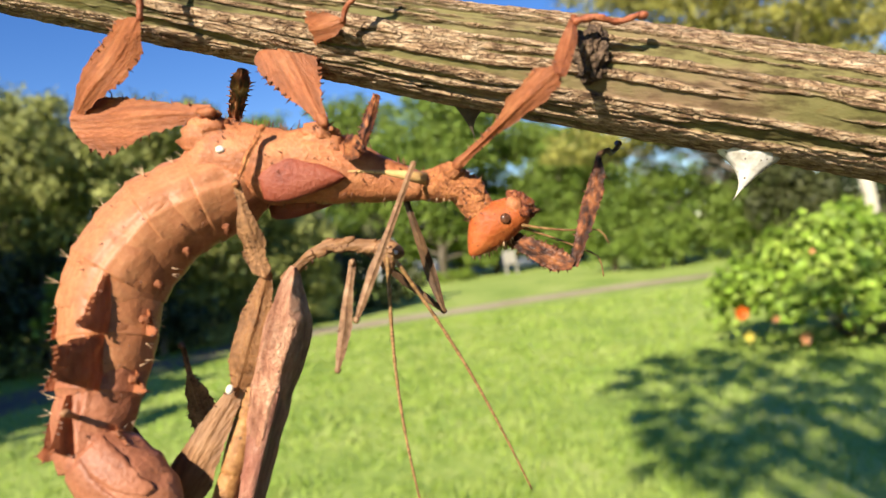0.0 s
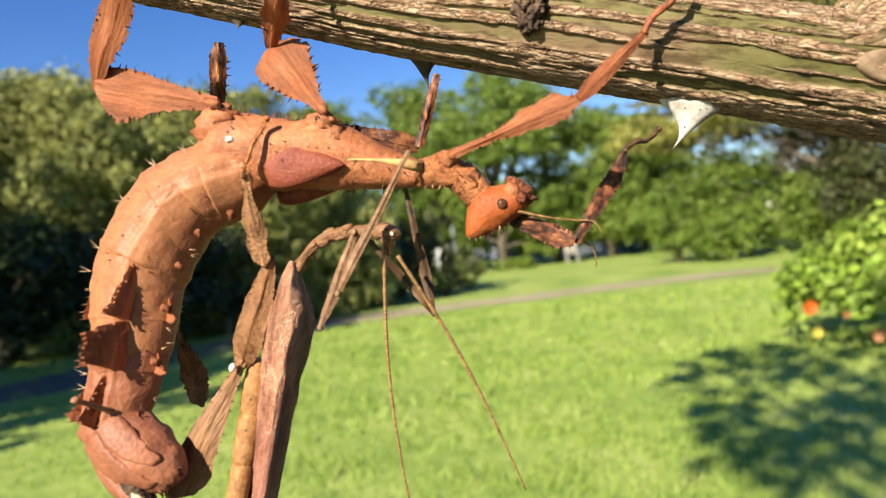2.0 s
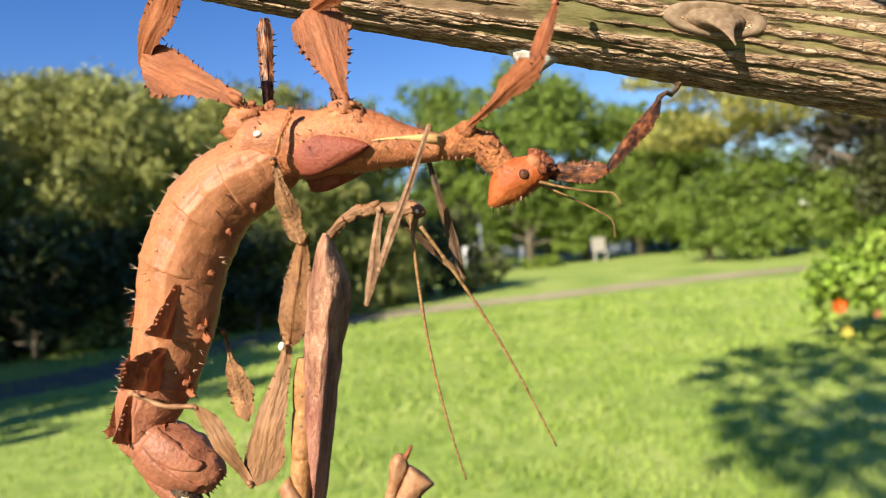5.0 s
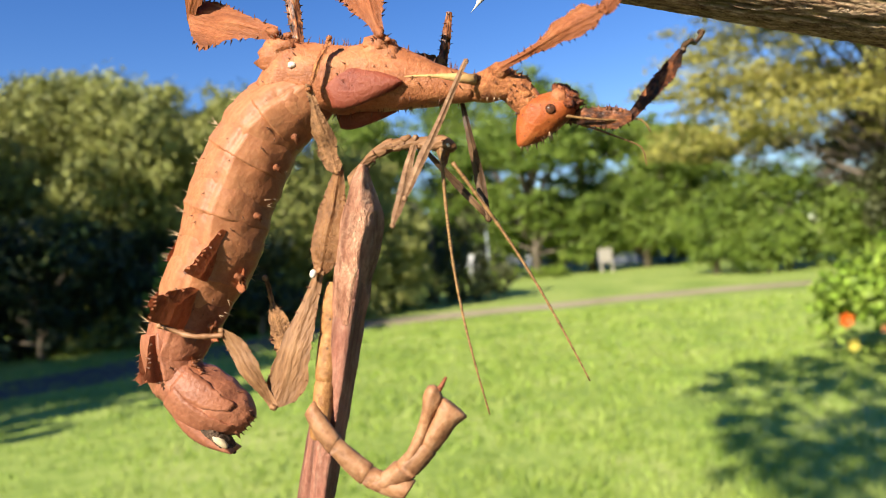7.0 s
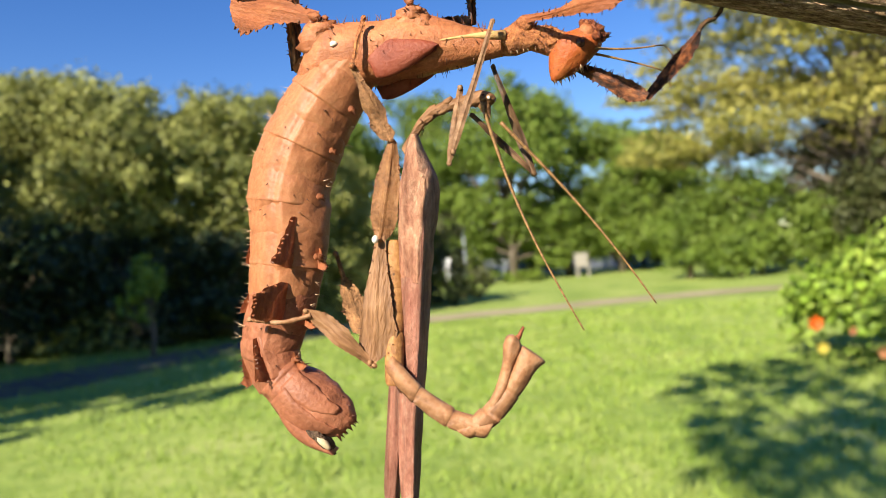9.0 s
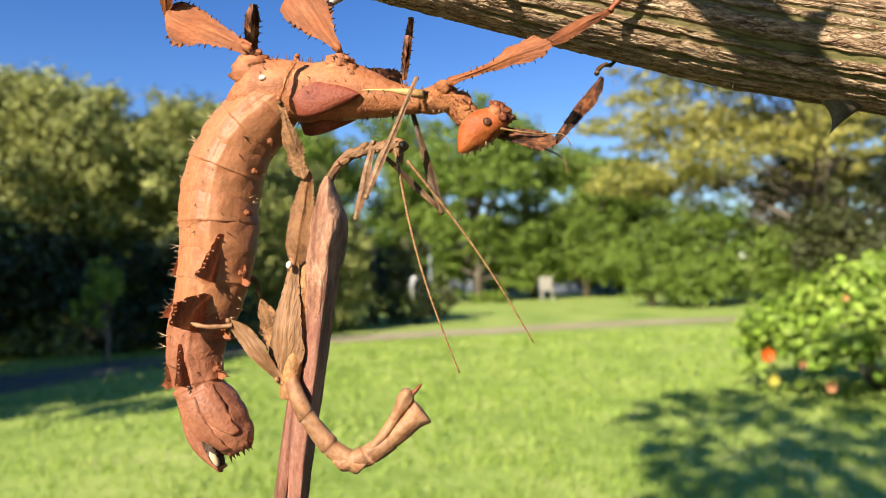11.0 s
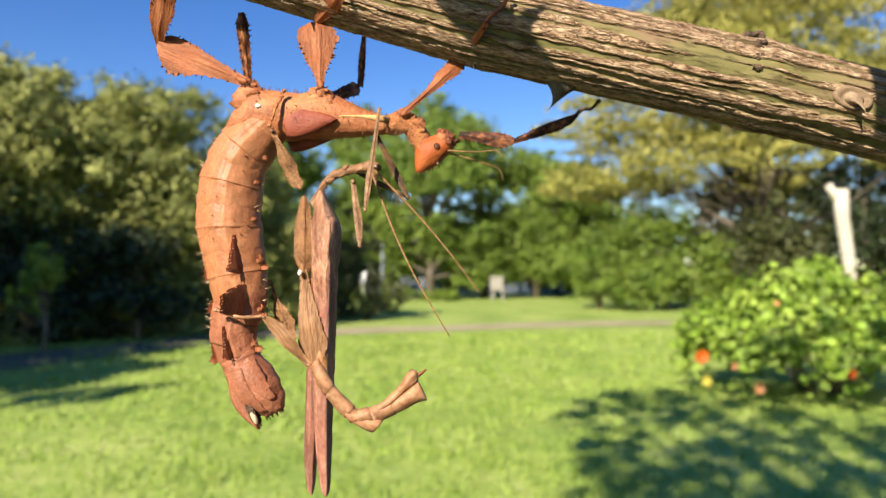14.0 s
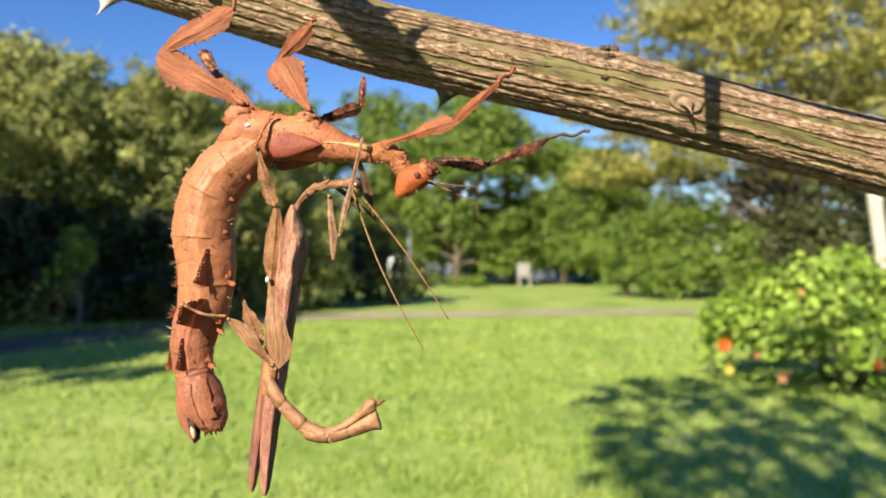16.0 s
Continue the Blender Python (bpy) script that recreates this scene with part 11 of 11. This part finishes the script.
    walk(moving["m_antenna_b"], [
        (0, pose(-0.00720, -0.00200, 0.01379, 0.0, -43.7, 0.0)), (0.5, pose(-0.01249, -0.00200, 0.01147, 0.0, -41.7, 0.0)), (1, pose(-0.00659, -0.00200, 0.01400, 0.0, -40.5, 0.0)),
        (1.5, pose(-0.00633, -0.00200, 0.01501, 0.0, -41.2, 0.0)), (2, pose(-0.00537, -0.00200, 0.01710, 0.0, -38.0, 0.0)), (2.5, pose(-0.01089, -0.00200, 0.01155, 0.0, -38.7, 0.0)),
        (3, pose(-0.00663, -0.00200, 0.01624, 0.0, -37.4, 0.0)), (3.5, pose(-0.00606, -0.00200, 0.01414, 0.0, -36.6, 0.0)), (4, pose(-0.00616, -0.00200, 0.01588, 0.0, -35.1, 0.0)),
        (4.5, pose(-0.00586, -0.00200, 0.01587, 0.0, -34.3, 0.0)), (5, pose(-0.00400, -0.00200, 0.01630, 0.0, -36.2, 0.0)), (7.5, pose(-0.00373, -0.00200, 0.01539, 0.0, -39.7, 0.0)),
        (8, pose(-0.00466, -0.00200, 0.01567, 0.0, -38.7, 0.0)), (8.5, pose(-0.00340, -0.00200, 0.01617, 0.0, -44.6, 0.0)), (9, pose(-0.00377, -0.00200, 0.01589, 0.0, -41.4, 0.0)),
        (11.5, pose(-0.00624, -0.00200, 0.01485, 0.0, -40.2, 0.0)), (12, pose(-0.00488, -0.00200, 0.01431, 0.0, -41.4, 0.0)), (12.5, pose(-0.00569, -0.00200, 0.01567, 0.0, -40.6, 0.0)),
        (13, pose(-0.00911, -0.00200, 0.01234, 0.0, -40.7, 0.0)), (13.5, pose(-0.00778, -0.00200, 0.01246, 0.0, -41.8, 0.0)), (14, pose(-0.00857, -0.00200, 0.01107, 0.0, -40.5, 0.0)),
        (14.5, pose(-0.00494, -0.00200, 0.01675, 0.0, -42.9, 0.0)), (15, pose(-0.00854, -0.00200, 0.01350, 0.0, -42.3, 0.0)), (15.5, pose(-0.00892, -0.00200, 0.01238, 0.0, -44.1, 0.0)),
        (16, pose(-0.00887, -0.00200, 0.01383, 0.0, -42.2, 0.0)),
    ])
    walk(moving["m_far_hind"], [
        (0, pose(0.01511, 0.00400, -0.01590, 0.0, -29.9, 0.0)), (0.5, pose(0.01676, 0.00400, -0.01736, 0.0, -38.2, 0.0)), (1, pose(0.01351, 0.00400, -0.01738, 0.0, -27.9, 0.0)),
        (1.5, pose(0.01335, 0.00400, -0.01841, 0.0, -28.3, 0.0)), (2, pose(0.01123, 0.00400, -0.02094, 0.0, -27.1, 0.0)), (2.5, pose(0.00653, 0.00400, -0.01731, 0.0, -20.3, 0.0)),
        (3, pose(0.01286, 0.00400, -0.01836, 0.0, -23.5, 0.0)), (3.5, pose(0.01528, 0.00400, -0.01914, 0.0, -21.3, 0.0)), (4, pose(0.01655, 0.00400, -0.02031, 0.0, -25.0, 0.0)),
        (4.5, pose(0.01765, 0.00400, -0.02015, 0.0, -27.9, 0.0)), (5, pose(0.01767, 0.00400, -0.01932, 0.0, -20.1, 0.0)), (7.5, pose(0.02093, 0.00400, -0.01575, 0.0, -25.3, 0.0)),
        (8, pose(0.02018, 0.00400, -0.01510, 0.0, -24.9, 0.0)), (8.5, pose(0.01998, 0.00400, -0.01600, 0.0, -19.8, 0.0)), (9, pose(0.02091, 0.00400, -0.01556, 0.0, -20.9, 0.0)),
        (11.5, pose(0.01955, 0.00400, -0.01415, 0.0, -25.7, 0.0)), (12, pose(0.02133, 0.00400, -0.01538, 0.0, -25.7, 0.0)), (12.5, pose(0.02028, 0.00400, -0.01450, 0.0, -24.0, 0.0)),
        (13, pose(0.01992, 0.00400, -0.01300, 0.0, -23.8, 0.0)), (13.5, pose(0.01969, 0.00400, -0.01244, 0.0, -22.1, 0.0)), (14, pose(0.02084, 0.00400, -0.01355, 0.0, -19.1, 0.0)),
        (14.5, pose(0.02118, 0.00400, -0.01481, 0.0, -19.4, 0.0)), (15, pose(0.01977, 0.00400, -0.01417, 0.0, -19.6, 0.0)), (15.5, pose(0.01827, 0.00400, -0.01359, 0.0, -17.2, 0.0)),
        (16, pose(0.02155, 0.00400, -0.01287, 0.0, -25.8, 0.0)),
    ])
    walk(moving["m_hind_upper"], [
        (0, pose(0.00015, -0.00093, -0.00391, -0.1, 1.6, -3.3)), (0.5, pose(-0.00002, -0.00088, -0.00357, -0.3, 4.3, -3.5)), (1, pose(-0.00124, -0.00084, -0.00379, -0.3, 4.3, -3.6)),
        (1.5, pose(-0.00053, -0.00089, -0.00385, -0.3, 4.3, -3.5)), (2, pose(-0.00129, -0.00085, -0.00375, -0.4, 7.1, -3.6)), (2.5, pose(-0.00571, -0.00048, -0.00397, -0.1, 1.7, -4.7)),
        (3, pose(-0.00186, -0.00084, -0.00391, -0.3, 5.1, -3.6)), (3.5, pose(-0.00089, -0.00093, -0.00412, -0.2, 3.1, -3.3)), (4, pose(-0.00099, -0.00092, -0.00411, -0.2, 2.9, -3.4)),
        (4.5, pose(-0.00091, -0.00092, -0.00411, -0.1, 2.4, -3.4)), (5, pose(-0.00027, -0.00094, -0.00408, -0.2, 3.3, -3.3)), (7.5, pose(-0.00027, -0.00093, -0.00404, -0.2, 2.6, -3.3)),
        (8, pose(-0.00120, -0.00088, -0.00405, -0.1, 2.0, -3.5)), (8.5, pose(-0.00107, -0.00091, -0.00400, -0.4, 6.8, -3.4)), (9, pose(-0.00015, -0.00097, -0.00412, -0.3, 5.7, -3.2)),
        (11.5, pose(-0.00214, -0.00083, -0.00407, -0.1, 1.9, -3.6)), (12, pose(-0.00025, -0.00095, -0.00407, -0.4, 6.4, -3.3)), (12.5, pose(-0.00101, -0.00092, -0.00410, -0.2, 3.3, -3.4)),
        (13, pose(-0.00156, -0.00088, -0.00420, 0.0, -0.5, -3.5)), (13.5, pose(-0.00160, -0.00089, -0.00427, 0.1, -2.3, -3.5)), (14, pose(0.00018, -0.00101, -0.00420, -0.0, 0.2, -3.1)),
        (14.5, pose(0.00040, -0.00102, -0.00422, -0.1, 2.7, -3.0)), (15, pose(-0.00129, -0.00092, -0.00417, -0.1, 1.3, -3.3)), (15.5, pose(-0.00212, -0.00088, -0.00426, 0.1, -1.8, -3.5)),
        (16, pose(-0.00048, -0.00095, -0.00422, 0.2, -2.8, -3.3)),
    ])
    walk(moving["m_abd_mid"], [
        (0, pose(0.01437, 0.00021, -0.00197, -0.0, 0.6, -2.7)), (0.5, pose(0.01499, 0.00015, -0.00257, 0.0, -0.8, -2.6)), (1, pose(0.01477, 0.00012, -0.00285, 0.1, -1.4, -2.5)),
        (1.5, pose(0.01533, 0.00012, -0.00291, 0.1, -1.4, -2.5)), (2, pose(0.01566, 0.00007, -0.00376, 0.1, -3.4, -2.4)), (2.5, pose(0.01045, 0.00013, -0.00223, 0.0, -0.5, -2.5)),
        (3, pose(0.01618, 0.00004, -0.00322, 0.0, -0.1, -2.3)), (3.5, pose(0.01643, 0.00008, -0.00279, -0.1, 2.1, -2.4)), (4, pose(0.01864, -0.00002, -0.00275, 0.1, -1.6, -2.2)),
        (4.5, pose(0.01988, -0.00006, -0.00243, 0.2, -5.0, -2.1)), (5, pose(0.02038, -0.00006, -0.00264, 0.2, -5.0, -2.1)), (7.5, pose(0.01823, 0.00002, -0.00255, 0.2, -4.0, -2.3)),
        (8, pose(0.01641, 0.00006, -0.00241, 0.1, -3.0, -2.4)), (8.5, pose(0.01681, 0.00005, -0.00397, 0.1, -2.2, -2.4)), (9, pose(0.01818, 0.00003, -0.00370, 0.1, -3.2, -2.3)),
        (11.5, pose(0.01529, 0.00007, -0.00236, -0.0, 0.9, -2.4)), (12, pose(0.01680, 0.00008, -0.00393, 0.1, -2.9, -2.4)), (12.5, pose(0.01701, 0.00005, -0.00297, 0.2, -4.0, -2.4)),
        (13, pose(0.01711, 0.00002, -0.00177, 0.1, -3.5, -2.3)), (13.5, pose(0.01778, -0.00000, -0.00126, 0.1, -3.5, -2.2)), (14, pose(0.01987, -0.00001, -0.00204, 0.3, -6.4, -2.2)),
        (14.5, pose(0.02137, -0.00006, -0.00272, 0.2, -5.6, -2.1)), (15, pose(0.01837, -0.00001, -0.00235, 0.1, -3.8, -2.2)), (15.5, pose(0.01810, -0.00003, -0.00146, 0.2, -4.7, -2.2)),
        (16, pose(0.02023, -0.00006, -0.00097, 0.1, -1.5, -2.1)),
    ])
    walk(moving["m_abd_low"], [
        (0, pose(0.04072, -0.00106, -0.00128, 3.1, -47.3, -4.2)), (0.5, pose(0.04140, -0.00107, -0.00116, 3.1, -48.1, -4.2)), (1, pose(0.04111, -0.00107, -0.00123, 3.2, -48.4, -4.3)),
        (1.5, pose(0.04171, -0.00107, -0.00124, 3.2, -48.7, -4.3)), (2, pose(0.04208, -0.00107, -0.00111, 3.2, -48.8, -4.2)), (2.5, pose(0.03606, -0.00101, -0.00184, 3.6, -48.5, -4.8)),
        (3, pose(0.04244, -0.00107, -0.00207, 4.1, -55.0, -4.9)), (3.5, pose(0.04170, -0.00098, -0.00397, 4.7, -54.2, -5.8)), (4, pose(0.04322, -0.00090, -0.00324, 5.4, -53.5, -6.7)),
        (4.5, pose(0.04392, -0.00081, -0.00223, 6.8, -56.2, -8.2)), (5, pose(0.04448, -0.00079, -0.00261, 7.9, -59.4, -9.1)), (7.5, pose(0.04326, -0.00094, -0.00163, 8.2, -65.7, -9.0)),
        (8, pose(0.04159, -0.00096, -0.00165, 7.2, -63.8, -8.0)), (8.5, pose(0.04246, -0.00102, -0.00262, 6.1, -62.8, -6.9)), (9, pose(0.04360, -0.00100, -0.00232, 6.9, -64.3, -7.6)),
        (11.5, pose(0.04122, -0.00104, -0.00219, 3.6, -49.9, -4.7)), (12, pose(0.04279, -0.00104, -0.00199, 3.4, -48.6, -4.5)), (12.5, pose(0.04252, -0.00101, -0.00112, 3.3, -45.3, -4.6)),
        (13, pose(0.04257, -0.00100, -0.00018, 4.6, -54.7, -5.6)), (13.5, pose(0.04273, -0.00095, -0.00034, 4.8, -53.0, -6.0)), (14, pose(0.04364, -0.00081, -0.00105, 5.5, -50.1, -7.1)),
        (14.5, pose(0.04594, -0.00092, -0.00113, 4.3, -48.5, -5.7)), (15, pose(0.04255, -0.00086, -0.00210, 4.8, -48.8, -6.4)), (15.5, pose(0.04231, -0.00083, -0.00121, 6.8, -57.1, -8.1)),
        (16, pose(0.04573, -0.00100, -0.00028, 5.4, -58.7, -6.3)),
    ])
    walk(moving["m_abd_end"], [
        (0, pose(0.05285, -0.00200, 0.01276, 180.0, -22.6, 180.0)), (0.5, pose(0.05324, -0.00200, 0.01323, 180.0, -22.4, 180.0)), (1, pose(0.05285, -0.00200, 0.01313, 180.0, -22.3, 180.0)),
        (1.5, pose(0.05330, -0.00200, 0.01328, 180.0, -22.0, 180.0)), (2, pose(0.05361, -0.00200, 0.01358, 180.0, -21.9, 180.0)), (2.5, pose(0.04792, -0.00200, 0.01137, 180.0, -22.0, 180.0)),
        (3, pose(0.05286, -0.00200, 0.01355, 180.0, -23.2, 180.0)), (3.5, pose(0.05024, -0.00200, 0.01083, 180.0, -31.1, 180.0)), (4, pose(0.05138, -0.00200, 0.01039, 180.0, -30.8, 180.0)),
        (4.5, pose(0.05076, -0.00200, 0.01109, 180.0, -29.3, 180.0)), (5, pose(0.05068, -0.00200, 0.01104, 180.0, -30.6, 180.0)), (7.5, pose(0.05049, -0.00200, 0.01316, 180.0, -29.2, 180.0)),
        (8, pose(0.04966, -0.00200, 0.01305, 180.0, -33.2, 180.0)), (8.5, pose(0.05053, -0.00200, 0.01336, 180.0, -33.6, 180.0)), (9, pose(0.05163, -0.00200, 0.01309, 180.0, -32.1, 180.0)),
        (11.5, pose(0.05362, -0.00200, 0.01093, 180.0, -48.8, 180.0)), (12, pose(0.05518, -0.00200, 0.01137, 180.0, -53.0, 180.0)), (12.5, pose(0.05548, -0.00200, 0.01044, 180.0, -57.9, 180.0)),
        (13, pose(0.05360, -0.00200, 0.01279, 180.0, -55.5, 180.0)), (13.5, pose(0.05360, -0.00200, 0.01150, 180.0, -59.9, 180.0)), (14, pose(0.05382, -0.00200, 0.00930, 180.0, -63.8, 180.0)),
        (14.5, pose(0.05715, -0.00200, 0.01009, 180.0, -65.0, 180.0)), (15, pose(0.05309, -0.00200, 0.00880, 180.0, -67.9, 180.0)), (15.5, pose(0.05110, -0.00200, 0.01008, 180.0, -70.2, 180.0)),
        (16, pose(0.05571, -0.00200, 0.01269, 180.0, -65.7, 180.0)),
    ])


motions()
